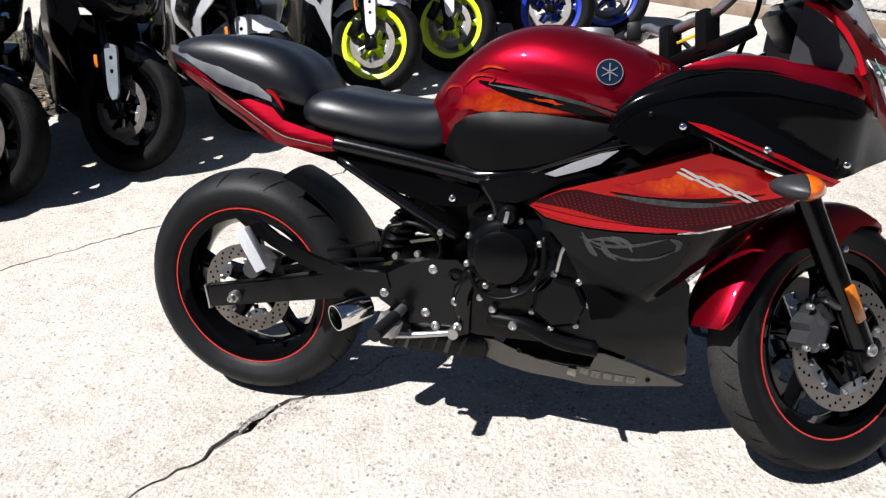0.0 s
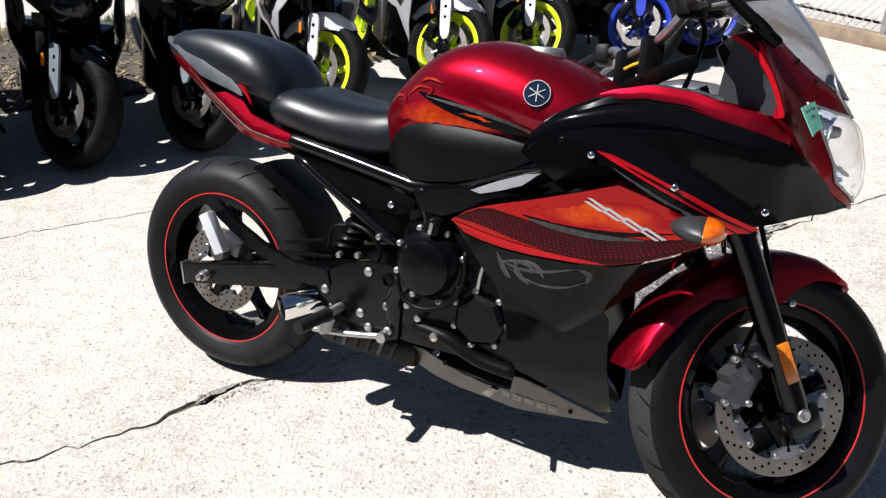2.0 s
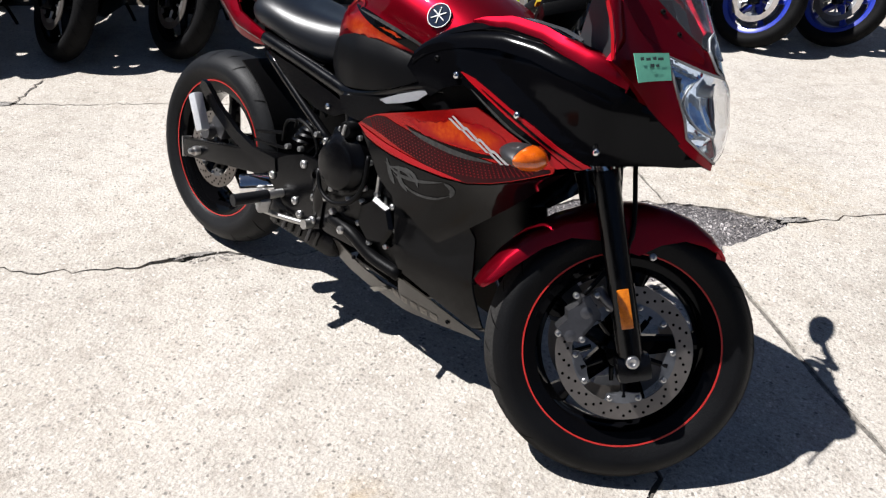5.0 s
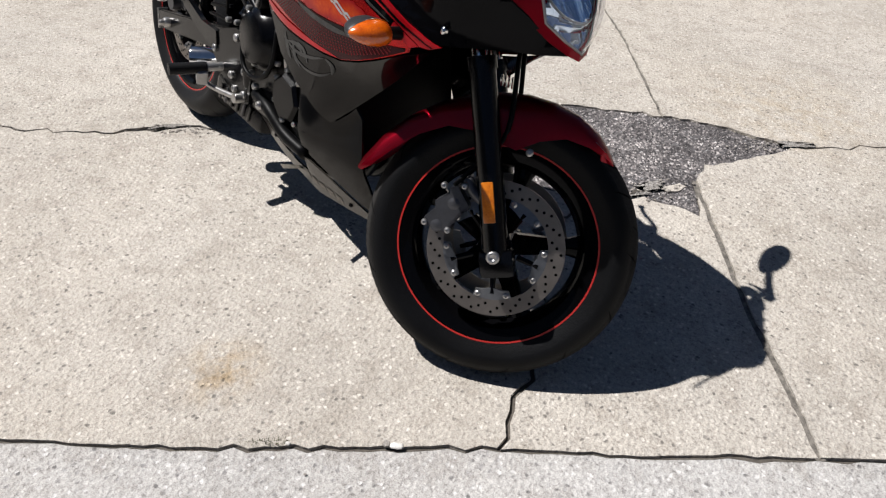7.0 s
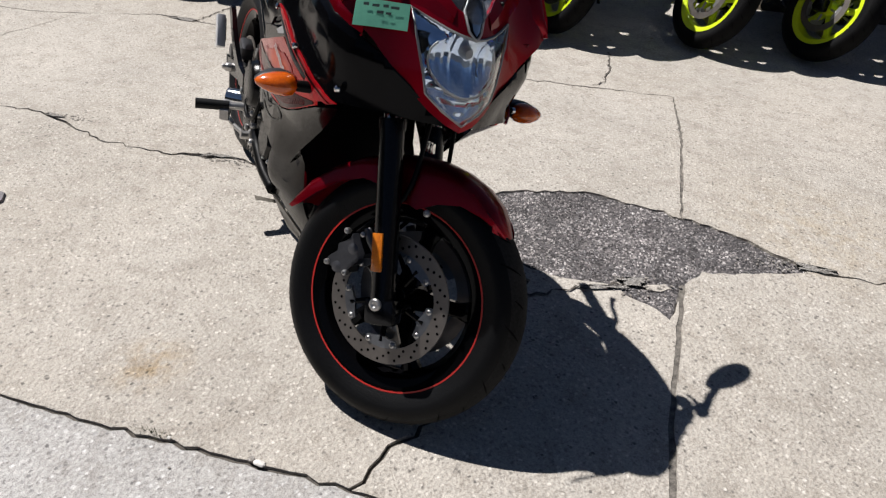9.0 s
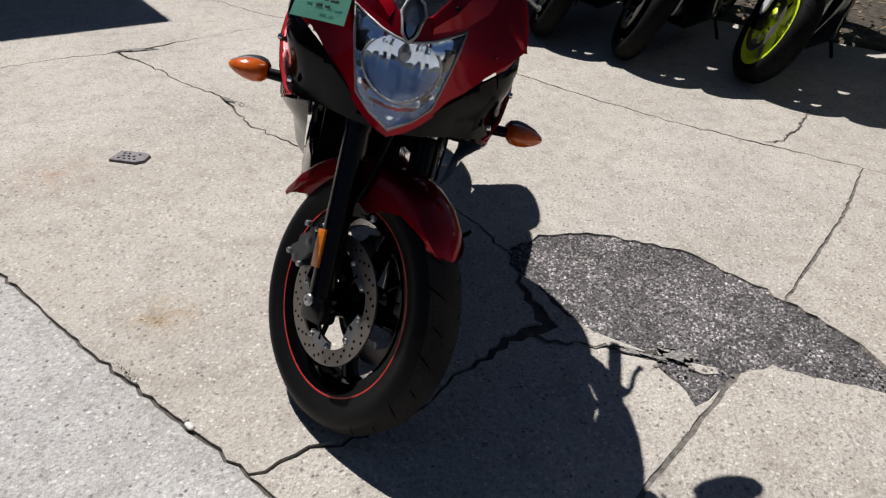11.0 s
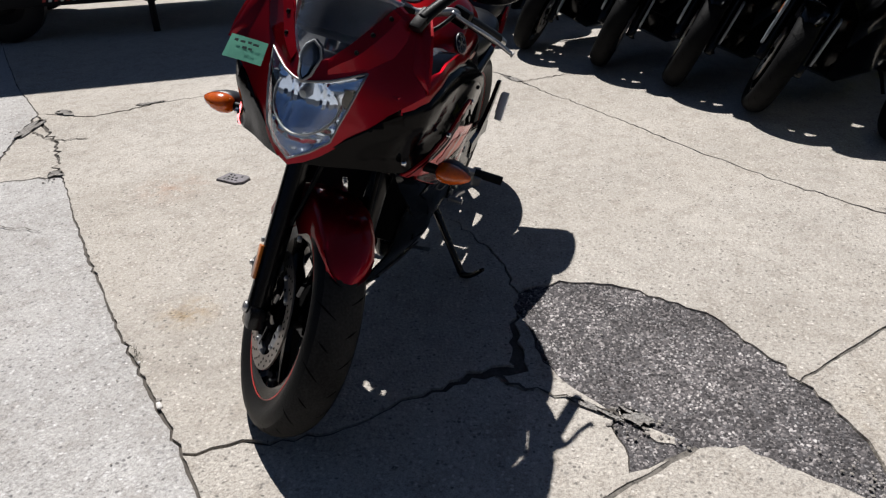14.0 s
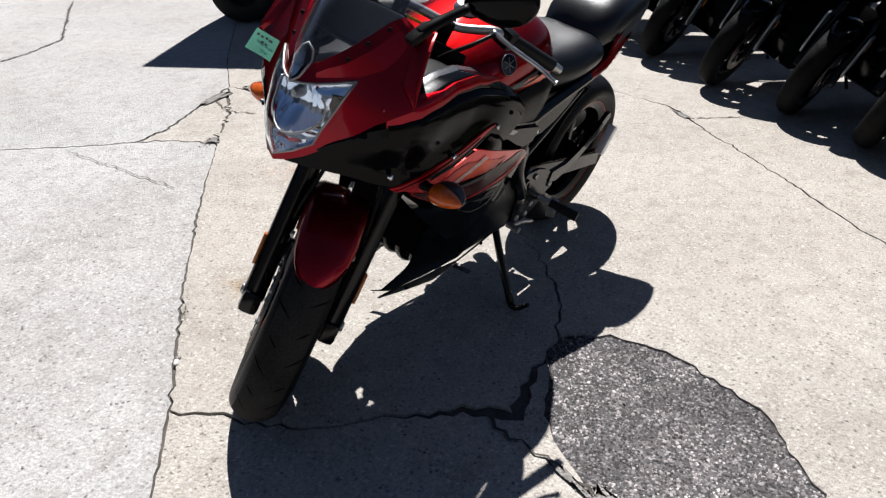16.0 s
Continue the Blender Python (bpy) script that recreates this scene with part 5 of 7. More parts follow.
bm = sheet([(0, 0.922), (0.007, 0.930), (0.011, 0.952), (0.006, 0.966), (0, 0.973), (-0.006, 0.966), (-0.011, 0.952), (-0.007, 0.930)], lambda y, z: nose(y, z) + 0.0065, 0.01, 0.003, "x", -1)
part("marker_lens", bm, M_CHROME, badge)

# the raised lip of the panels along the screen, with a sharp crease
LIP = ((0.034, 0.957, 0.040, 0.9405, 0.042, 0.932), (0.047, 0.970, 0.057, 0.953, 0.068, 0.937), (0.060, 0.984, 0.079, 0.966, 0.106, 0.945), (0.088, 1.018, 0.103, 0.994, 0.144, 0.970), (0.102, 1.037, 0.119, 1.018, 0.158, 1.002), (0.115, 1.055, 0.134, 1.043, 0.157, 1.034))
for s in (1, -1):
    bm = bmesh.new()
    rows = []
    for k, (ya, za, yb, zb, yc, zc) in enumerate(LIP):
        up = 0.003 if k == 0 else 0.007
        rows.append([(nose(ya, za) + 0.0006, s * ya, za), (nose(yb, zb) + up, s * (yb + 0.3 * up), zb + 0.3 * up), (nose(yc, zc) + 0.0006, s * yc, zc)])
    loft(bm, rows)
    part("screen_lip", bm, M_RED, bike, smooth=12)

# windscreen: a curved clear shell behind the red panels' edge
bm = bmesh.new()
rows = []
for i in range(13):
    t = i / 12
    z0 = 0.945 + 0.255 * t
    half = lerp(t, (0, 0.12, 0.35, 0.6, 0.85, 1), (0.012, 0.05, 0.10, 0.135, 0.135, 0.105))
    x0 = lerp(z0, (0.93, 1.0, 1.06, 1.12, 1.16, 1.20), (1.474, 1.424, 1.384, 1.328, 1.278, 1.212))
    rows.append([(x0 - 1.9 * y * y / 0.3 * 0.9 - abs(y) * 0.28, y, z0 - 0.35 * y * y) for y in (half * k / 8 for k in range(-8, 9))])
loft(bm, rows)
bmesh.ops.solidify(bm, geom=bm.faces[:], thickness=0.003)
screen = part("windscreen", bm, M_SCREEN, bike, "lightly smoked clear windscreen", smooth=60)
screen.visible_shadow = False
bm = bmesh.new()
for y, z in ((0.079, 0.975), (0.096, 1.008), (0.118, 1.040)):
    for s in (1, -1):
        bolt(bm, (nose(y, z) + 0.0075, s * y, z), (0.8, s * 0.5, 0.2), 0.005, 0.003)
pieces("screen_bolt", bm, M_PLASTIC, bike)
# dash and cockpit inner shells
bm = bmesh.new()
box(bm, (1.27, 0, 1.00), (0.07, 0.22, 0.10), (0, -35, 0), 0.02)
dash = part("instrument_panel", bm, M_PLASTIC, bike, "black instrument panel behind the screen")
bm = bmesh.new()
box(bm, (1.243, 0, 1.018), (0.01, 0.16, 0.06), (0, -35, 0), 0.004)
part("dial_glass", bm, M_GLOSSBLACK, dash)
VENT = [(1.253, 1.040), (1.285, 1.018), (1.318, 0.983), (1.338, 0.950), (1.353, 0.917), (1.290, 0.914), (1.240, 0.914), (1.245, 0.975)]
side_pair("inner_pod", VENT, M_INNER, 0, 0.004, 0.02, "grey-black inner cockpit pod", depth=lambda x, z: 0.170 + 0.50 * (x - 1.25) - 0.10 * max(0, 1.30 - x))
side_pair("pod_edge", [(1.250, 1.044), (1.277, 1.033), (1.302, 1.015), (1.324, 0.988), (1.343, 0.955), (1.358, 0.918), (1.351, 0.915), (1.336, 0.952), (1.317, 0.983), (1.296, 1.008), (1.272, 1.026), (1.249, 1.036)], M_BRIGHTRED, 0, 0.006, 0.02,
          depth=lambda x, z: 0.182 + 0.50 * (x - 1.25))
bm = bmesh.new()
box(bm, (1.20, 0, 0.86), (0.22, 0.30, 0.10), (0, 10, 0), 0.02)
box(bm, (1.33, 0, 0.83), (0.20, 0.20, 0.16), (0, 0, 0), 0.03)
pieces("fairing_stay", bm, M_PLASTIC, bike)
# paper tag taped to the nose
TAG = (Vector((1.374, -0.211, 0.933)), Vector((1.398, -0.114, 0.941)), Vector((1.395, -0.216, 0.889)), Vector((1.420, -0.118, 0.897)))


def on_tag(u, v, lift=0.0):
    """A place on the slightly curled tag: u along it, v down it."""
    p = TAG[0].lerp(TAG[1], u).lerp(TAG[2].lerp(TAG[3], u), v)
    return p + Vector((0.006, -0.003, 0.0)) * (1 - u) ** 2 * (0.4 + v) + Vector((0.9, -0.25, 0.4)) * lift


bm = bmesh.new()
loft(bm, [[on_tag(u / 8, v / 5, 0.004) for u in range(9)] for v in range(6)])
bmesh.ops.solidify(bm, geom=bm.faces[:], thickness=0.0008)
tag = part("paper_tag", bm, M_TAG, bike, "green paper tag with handwriting taped to the nose", smooth=60)
bm = bmesh.new()
for u, v, ln, h in ((0.14, 0.16, 0.10, 0.10), (0.30, 0.18, 0.13, 0.09), (0.50, 0.15, 0.10, 0.10), (0.64, 0.18, 0.16, 0.09), (0.40, 0.40, 0.12, 0.10), (0.56, 0.42, 0.10, 0.08)):
    bm.faces.new([bm.verts.new(on_tag(a, b, 0.0058)) for a, b in ((u, v), (u + ln, v - 0.02), (u + ln, v + h), (u, v + h))])
pieces("ink_bar", bm, M_INK, tag)

# tank
TANK = ((0.488, 0.080, 0.800), (0.505, 0.115, 0.832), (0.540, 0.140, 0.880), (0.590, 0.163, 0.930), (0.650, 0.182, 0.970), (0.710, 0.194, 0.992), (0.780, 0.199, 0.999), (0.860, 0.198, 0.988), (0.930, 0.193, 0.967), (0.990, 0.180, 0.945), (1.040, 0.158, 0.920), (1.075, 0.120, 0.890), (1.090, 0.08, 0.86))


def tank_section(x, hw, top):
    half = [(0.0, top), (0.30, top - 0.004), (0.56, top - 0.016), (0.74, top - 0.036), (0.86, top - 0.062), (0.945, top - 0.098), (0.985, top - 0.130), (1.0, top - 0.160), (0.97, top - 0.200), (0.90, top - 0.235)]
    half = [(a, max(b, 0.735)) for a, b in half]
    right = [(x, -hw * a, b) for a, b in half]
    left = [(x, hw * a, b) for a, b in half[::-1]]
    return right + left[:-1]


def tank_skin(x, hw, top):
    """A fine section of the tank, drawn in below the crease that falls from its rear shoulder to the front."""
    loop = smooth_line(tank_section(x, hw, top), 5)
    crease = lerp(x, (0.50, 0.62, 0.75, 0.88, 0.98, 1.06), (0.930, 0.945, 0.930, 0.895, 0.855, 0.820))
    out = []
    for p in loop:
        d = crease - p.z
        pull = 0.30 * min(d, 0.05) - 0.10 * max(0, d - 0.06) if d > 0 else 0.10 * max(d, -0.03)
        low = 0.45 * max(0, 0.845 - p.z)
        out.append((x, p.y * (0.985 - max(-0.02, min(0.10, pull / max(hw, 0.1))) - min(0.35, low / max(hw, 0.1) * 0.8)), p.z))
    return out


bm = bmesh.new()
line = smooth_line(TANK, 4)
loft(bm, [tank_skin(*t) for t in line], closed=True)
tank = part("fuel_tank", bm, M_RED, bike, "candy red fuel tank with flame graphics", smooth=60)
tree_tank = surface_of(tank)
bm = bmesh.new()
lathe(bm, [(0.0, 0.012), (0.040, 0.010), (0.047, 0.0), (0.048, -0.03)], (0.86, 0, 0.983), 32, False, "Z")
part("filler_cap", bm, M_ALU, tank)
decal("tank_flame", flames([(0.575, 0.815), (0.60, 0.850), (0.66, 0.868), (0.72, 0.866), (0.80, 0.848), (0.88, 0.824), (0.90, 0.808), (0.82, 0.815), (0.72, 0.820), (0.64, 0.815)], 0.0040, 42), M_ORANGE, tree_tank, -0.18, 0.003, parent=tank)
decal("tank_swoosh", swoosh([(0.635, 0.880), (0.72, 0.862), (0.82, 0.838), (0.93, 0.808)], 0.013), M_GLOSSBLACK, tree_tank, -0.18, 0.004, parent=tank)
decal("tank_swoosh_edge", swoosh([(0.66, 0.874), (0.76, 0.862), (0.86, 0.842), (0.95, 0.815)], 0.004), M_GREYGRAPHIC, tree_tank, -0.18, 0.005, parent=tank)
for pts in ([(0.60, 0.868), (0.63, 0.892), (0.67, 0.890), (0.66, 0.875)], [(0.545, 0.838), (0.56, 0.862), (0.59, 0.866), (0.60, 0.85)], [(0.63, 0.90), (0.66, 0.912), (0.70, 0.905)]):
    decal("flame_curl", swoosh(pts, 0.0032), M_ORANGE, tree_tank, -0.18, 0.004, both=True, parent=tank)
# round badge: a plain ring and star of bars
for s in (-1, 1):
    p = tree_tank.ray_cast(Vector((0.908, s * 1.0, 0.905)), Vector((0, -s, 0)))
    c0, nrm = p[0], p[1]
    nrm = nrm if nrm.y * s > 0 else -nrm
    mm = Matrix.Translation(c0 + nrm * 0.001) @ nrm.to_track_quat("Z", "Y").to_matrix().to_4x4()
    bm = bmesh.new()
    lathe(bm, [(0.0, 0.004), (0.025, 0.0035), (0.027, 0.0), (0.0, -0.002)], (0, 0, 0), 32, False, "Z")
    bd = part("tank_badge", bm, M_BADGE, tank, "round dark badge with a silver star of bars", mm)
    bm = bmesh.new()
    lathe(bm, [(0.0272, 0.0030), (0.0272, 0.0044), (0.0258, 0.0044), (0.0258, 0.0030)], (0, 0, 0), 32, True, "Z")
    for k in range(3):
        box(bm, (0, 0, 0.0048), (0.036, 0.0019, 0.0022), (0, 0, 60 * k + 30))
    pieces("badge_mark", bm, M_ALU, tank, "", mm)

COVER = [(0.555, 0.712), (0.566, 0.755), (0.585, 0.785), (0.615, 0.806), (0.66, 0.817), (0.72, 0.820), (0.78, 0.818), (0.85, 0.812), (0.918, 0.803), (0.935, 0.790), (0.915, 0.772), (0.87, 0.748), (0.81, 0.722), (0.75, 0.704), (0.70, 0.695), (0.65, 0.688), (0.60, 0.696)]
side_pair("knee_cover", COVER, M_PLASTIC, 0, 0.02, 0.02, "matte black knee cover under the tank",
          depth=lambda x, z: lerp(x, (0.55, 0.60, 0.68, 0.80, 0.90, 0.94), (0.128, 0.163, 0.187, 0.197, 0.196, 0.19)) - 1.6 * max(0, z - 0.79) ** 1.3 - 0.25 * max(0, 0.74 - z))

# seats
SEAT = ((0.195, 0.100, 0.805, 0.785), (0.215, 0.135, 0.838, 0.765), (0.255, 0.150, 0.852, 0.752), (0.31, 0.153, 0.845, 0.745), (0.37, 0.150, 0.833, 0.728), (0.43, 0.140, 0.826, 0.714), (0.49, 0.122, 0.822, 0.698), (0.53, 0.112, 0.826, 0.708), (0.56, 0.100, 0.830, 0.715), (0.572, 0.085, 0.815, 0.73))


def seat_section(x, hw, top, low):
    h = top - low
    half = [(0, top - 0.006), (0.40, top - 0.002), (0.68, top - 0.006), (0.87, top - 0.20 * h), (0.98, top - 0.42 * h), (1.0, top - 0.65 * h), (0.94, low + 0.08 * h), (0.80, low)]
    return [(x, -hw * a, b) for a, b in half] + [(x, hw * a, b) for a, b in half[:0:-1]]


bm = bmesh.new()
loft(bm, [seat_section(*t) for t in SEAT], closed=True)
seat = part("rider_seat", bm, M_VINYL, bike, "black vinyl rider seat", smooth=80)
sub = seat.modifiers.new("round", "SUBSURF")
sub.levels = sub.render_levels = 2
PILLION = ((-0.175, 0.060, 0.930, 0.905), (-0.150, 0.090, 0.952, 0.895), (-0.10, 0.108, 0.966, 0.880), (-0.03, 0.120, 0.972, 0.862), (0.05, 0.130, 0.964, 0.842), (0.12, 0.135, 0.950, 0.822), (0.17, 0.132, 0.928, 0.805), (0.21, 0.118, 0.893, 0.795), (0.235, 0.095, 0.845, 0.785), (0.240, 0.075, 0.82, 0.785))
bm = bmesh.new()
loft(bm, [seat_section(*t) for t in PILLION], closed=True)
pill = part("passenger_seat", bm, M_VINYL, bike, "black vinyl passenger seat", smooth=80)
sub = pill.modifiers.new("round", "SUBSURF")
sub.levels = sub.render_levels = 2
RAIL = [(-0.160, 0.940), (-0.102, 0.932), (-0.060, 0.918), (-0.019, 0.901), (0.044, 0.874), (0.091, 0.857), (0.134, 0.829), (0.140, 0.816), (0.105, 0.826), (0.042, 0.842), (0.0, 0.853), (-0.045, 0.877), (-0.10, 0.908), (-0.155, 0.926)]
side_pair("grab_rail", RAIL, M_GRAB, 0, 0.022, 0.02, "grey grab rail", depth=lambda x, z: lerp(x, (-0.17, -0.10, 0.0, 0.14), (0.080, 0.112, 0.132, 0.140)) - 0.45 * max(0, z - lerp(x, (-0.16, 0.14), (0.926, 0.818))))
side_pair("seat_trim", swoosh([(0.124, 0.844), (0.140, 0.836), (0.155, 0.820), (0.168, 0.798)], 0.0042), M_BRIGHTRED, 0, 0.008, 0.02, "thin red trim beside the seat", depth=lambda x, z: 0.140)

# tail
TAILP = [(-0.168, 0.932), (-0.101, 0.922), (-0.068, 0.883), (-0.02, 0.848), (0.034, 0.814), (0.075, 0.820), (0.115, 0.816), (0.131, 0.803), (0.161, 0.774), (0.224, 0.757), (0.316, 0.733), (0.313, 0.711), (0.25, 0.703), (0.19, 0.707), (0.112, 0.720), (0.064, 0.746), (0.009, 0.788), (-0.06, 0.830), (-0.12, 0.868), (-0.165, 0.902)]
TAIL_LINE = ((-0.17, -0.062, 0.041, 0.119, 0.166, 0.228, 0.31), (0.915, 0.866, 0.808, 0.762, 0.738, 0.727, 0.714))


def tail_depth(x, z):
    """Folds along the pinstripe: the upper face looks up, the lower one down."""
    off = z - lerp(x, *TAIL_LINE)
    return lerp(x, (-0.18, -0.12, 0.0, 0.12, 0.22, 0.32), (0.062, 0.098, 0.124, 0.140, 0.146, 0.146)) - (0.32 * off if off > 0 else -0.62 * off)


tails = side_pair("tail_panel", TAILP, M_RED, 0, 0.008, 0.011, "candy red tail panel", depth=tail_depth)
tree_tail = surface_of(tails[0])
decal("pinstripe", swoosh([(-0.062, 0.866), (0.041, 0.808), (0.119, 0.762), (0.166, 0.738), (0.228, 0.727), (0.31, 0.714)], 0.0016), M_ALU, tree_tail, -0.12)
bm = bmesh.new()
loft(bm, [[(x, -w, z), (x, -w * 0.6, z - d), (x, w * 0.6, z - d), (x, w, z), (x, w * 0.6, z + 0.03), (x, -w * 0.6, z + 0.03)] for x, w, z, d in ((-0.17, 0.05, 0.915, 0.01), (-0.05, 0.10, 0.83, 0.03), (0.1, 0.125, 0.745, 0.03), (0.3, 0.13, 0.715, 0.05), (0.5, 0.11, 0.70, 0.08))], closed=True)
part("undertail", bm, M_PLASTIC, bike)

# frame tubes, side cover
for s in (-1, 1):
    bm = bmesh.new()
    tube(bm, [(0.295, s * 0.136, 0.728), (0.33, s * 0.138, 0.723), (0.47, s * 0.142, 0.701), (0.60, s * 0.147, 0.679), (0.655, s * 0.152, 0.673), (0.745, s * 0.160, 0.694), (0.83, s * 0.170, 0.728), (0.90, s * 0.175, 0.755), (0.98, s * 0.16, 0.77)], 0.0185, 14, 6)
    part("frame_tube", bm, M_FRAME, bike)
    bm = bmesh.new()
    tube(bm, [(0.30, s * 0.125, 0.690), (0.45, s * 0.128, 0.600), (0.60, s * 0.13, 0.515)], 0.014, 10, 4)
    part("subframe_tube", bm, M_FRAME, bike)
    bm = bmesh.new()
    tube(bm, [(0.66, s * 0.15, 0.67), (0.70, s * 0.165, 0.60), (0.68, s * 0.17, 0.50), (0.62, s * 0.165, 0.42), (0.61, s * 0.15, 0.33)], 0.024, 12, 5)
    part("frame_spar", bm, M_FRAME, bike)
side_pair("side_cover", [(0.300, 0.700), (0.44, 0.680), (0.58, 0.655), (0.645, 0.640), (0.640, 0.615), (0.610, 0.600), (0.54, 0.598), (0.46, 0.618), (0.38, 0.652)], M_SATIN, 0, 0.02, 0.03, "satin black side cover", depth=lambda x, z: 0.134 + 0.05 * (x - 0.3))
bm = bmesh.new()
for s in (-1, 1):
    bolt(bm, (0.582, s * 0.150, 0.618), (0, s, 0), 0.008, 0.004)
pieces("cover_bolt", bm, M_CHROME, bike)
AIR = [(0.792, 0.694), (0.850, 0.722), (0.905, 0.744), (0.940, 0.752), (0.905, 0.722), (0.860, 0.704), (0.815, 0.690)]
side_pair("frame_plate", [(0.655, 0.668), (0.74, 0.688), (0.80, 0.700), (0.86, 0.700), (0.90, 0.700), (0.83, 0.678), (0.775, 0.645), (0.73, 0.625), (0.68, 0.628)], M_FRAME, 0, 0.02, 0.03, depth=lambda x, z: 0.188)
side_pair("frame_window", AIR, M_WEB, 0, 0.004, 0.03, "bare silver frame web showing in the gap", depth=lambda x, z: 0.192)
side_pair("duct", [(0.93, 0.79), (1.0, 0.75), (1.10, 0.775), (1.06, 0.80), (1.0, 0.84), (0.93, 0.81)], M_PLASTIC, 0, 0.006, 0.03, depth=lambda x, z: 0.205)
side_pair("inner_duct", [(0.88, 0.72), (0.95, 0.765), (1.05, 0.80), (1.12, 0.80), (1.10, 0.760), (1.0, 0.725), (0.93, 0.70)], M_PLASTIC, 0, 0.006, 0.03, depth=lambda x, z: 0.17)

# engine
bm = bmesh.new()
box(bm, (0.80, 0, 0.44), (0.36, 0.34, 0.30), (0, 0, 0), 0.03)
engine = part("engine_block", bm, M_ENGINE, bike, "black four-cylinder engine")
bm = bmesh.new()
box(bm, (0.90, 0, 0.60), (0.20, 0.34, 0.18), (0, 25, 0), 0.02)
part("cylinder_head", bm, M_ENGINE, engine)
bm = bmesh.new()
box(bm, (0.70, 0, 0.62), (0.20, 0.22, 0.16), (0, 0, 0), 0.03)
part("gearbox", bm, M_ENGINE, engine)
bm = bmesh.new()
box(bm, (0.585, 0, 0.60), (0.24, 0.16, 0.20), (0, 0, 0), 0.03)
part("air_box", bm, M_PLASTIC, bike)
bm = bmesh.new()
lathe(bm, [(0.0, -0.060), (0.052, -0.060), (0.060, -0.056), (0.066, -0.042), (0.074, -0.036), (0.080, -0.028), (0.082, 0.0), (0.0, 0.0)], (0.708, -0.165, 0.508), 40, False)
part("clutch_cover", bm, M_ENGINE, engine, "round black clutch cover", smooth=30)
bm = bmesh.new()
for k in range(8):
    a = radians(20 + 45 * k)
    bolt(bm, (0.708 + 0.086 * math.cos(a), -0.186, 0.508 + 0.086 * math.sin(a)), (0, -1, 0), 0.0075, 0.006)
pieces("cover_bolt", bm, M_STEEL, engine)
bm = bmesh.new()
lathe(bm, [(0.0, -0.020), (0.017, -0.019), (0.021, -0.012), (0.021, 0.02)], (0.718, -0.195, 0.600), 20, False)
part("oil_cap", bm, M_PLASTIC, engine)
bm = bmesh.new()
box(bm, (0.718, -0.216, 0.600), (0.009, 0.006, 0.026), (0, 12, 0), 0.002)
part("cap_grip", bm, M_STEEL, engine)
bm = bmesh.new()
tube(bm, [(0.635, -0.205, 0.47), (0.66, -0.21, 0.425), (0.71, -0.212, 0.41), (0.77, -0.21, 0.435), (0.80, -0.208, 0.49), (0.80, -0.205, 0.56)], 0.006, 8, 5)
part("hose", bm, M_PLASTIC, engine)
bm = bmesh.new()
lathe(bm, [(0.0, -0.030), (0.052, -0.030), (0.062, -0.022), (0.066, 0.0), (0.0, 0.0)], (0.838, -0.165, 0.405), 7, False)
part("ignition_cover", bm, M_ENGINE, engine, "seven-sided black engine cover", smooth=20)
bm = bmesh.new()
for k in range(7):
    a = 2 * math.pi * k / 7
    bolt(bm, (0.838 + 0.066 * math.cos(a), -0.180, 0.405 + 0.066 * math.sin(a)), (0, -1, 0), 0.0075, 0.006)
pieces("cover_bolt", bm, M_STEEL, engine)
bm = bmesh.new()
tube(bm, [(0.68, -0.175, 0.35), (0.76, -0.185, 0.345), (0.84, -0.18, 0.31), (0.93, -0.17, 0.295)], 0.017, 12, 5)
part("coolant_pipe", bm, M_PLASTIC, engine)
bm = bmesh.new()
tube(bm, [(0.83, -0.19, 0.48), (0.84, -0.20, 0.53), (0.86, -0.19, 0.57)], 0.004, 8, 4)
bolt(bm, (0.862, -0.19, 0.535), (0, -1, 0), 0.010, 0.012)
bolt(bm, (0.74, -0.195, 0.345), (0, -1, 0), 0.011, 0.012)
bolt(bm, (0.69, -0.185, 0.375), (0, -1, 0), 0.009, 0.010)
bolt(bm, (0.66, -0.185, 0.400), (0, -1, 0), 0.008, 0.010)
pieces("fitting", bm, M_STEEL, engine)
bm = bmesh.new()
box(bm, (1.03, 0, 0.50), (0.05, 0.30, 0.30), (0, -20, 0), 0.01)
part("radiator", bm, M_PLASTIC, bike)
# header pipes and muffler under the engine
bm = bmesh.new()
for y in (-0.09, -0.03, 0.03, 0.09):
    tube(bm, [(0.98, y, 0.50), (1.03, y, 0.40), (1.00, y * 0.9, 0.27), (0.90, y * 0.8, 0.225), (0.70, y * 0.7, 0.225)], 0.019, 10, 4)
pieces("header_pipe", bm, M_ENGINE, bike)
bm = bmesh.new()
box(bm, (0.535, -0.02, 0.262), (0.28, 0.27, 0.078), (0, 2, 0), 0.026)
TIP = Matrix.Translation((0.302, -0.186, 0.306)) @ Matrix.Rotation(radians(56), 4, "Z") @ Matrix.Rotation(radians(-8), 4, "Y")
muffler = part("muffler", bm, M_ENGINE, bike, "black underslung muffler with a chrome tip")
for k in range(6):
    bm = bmesh.new()
    box(bm, (0.445 + 0.034 * k, -0.157, 0.262), (0.010, 0.006, 0.050), (0, 18, 0), 0.002)
    part("heat_shield_rib", bm, M_CALIPER if k % 3 == 1 else M_FRAME, muffler)
bm = bmesh.new()
g = bmesh.new()
lathe(bm, [(0.030, 0.0), (0.0318, 0.006), (0.0315, 0.095), (0.027, 0.095), (0.027, 0.012), (0.028, 0.0)], (0, 0, 0), 28, True, "X")
g.free()
for v in bm.verts:
    v.co.z *= 1.12
part("exhaust_tip", bm, M_CHROME, muffler, "chrome oval exhaust tip", TIP)
bm = bmesh.new()
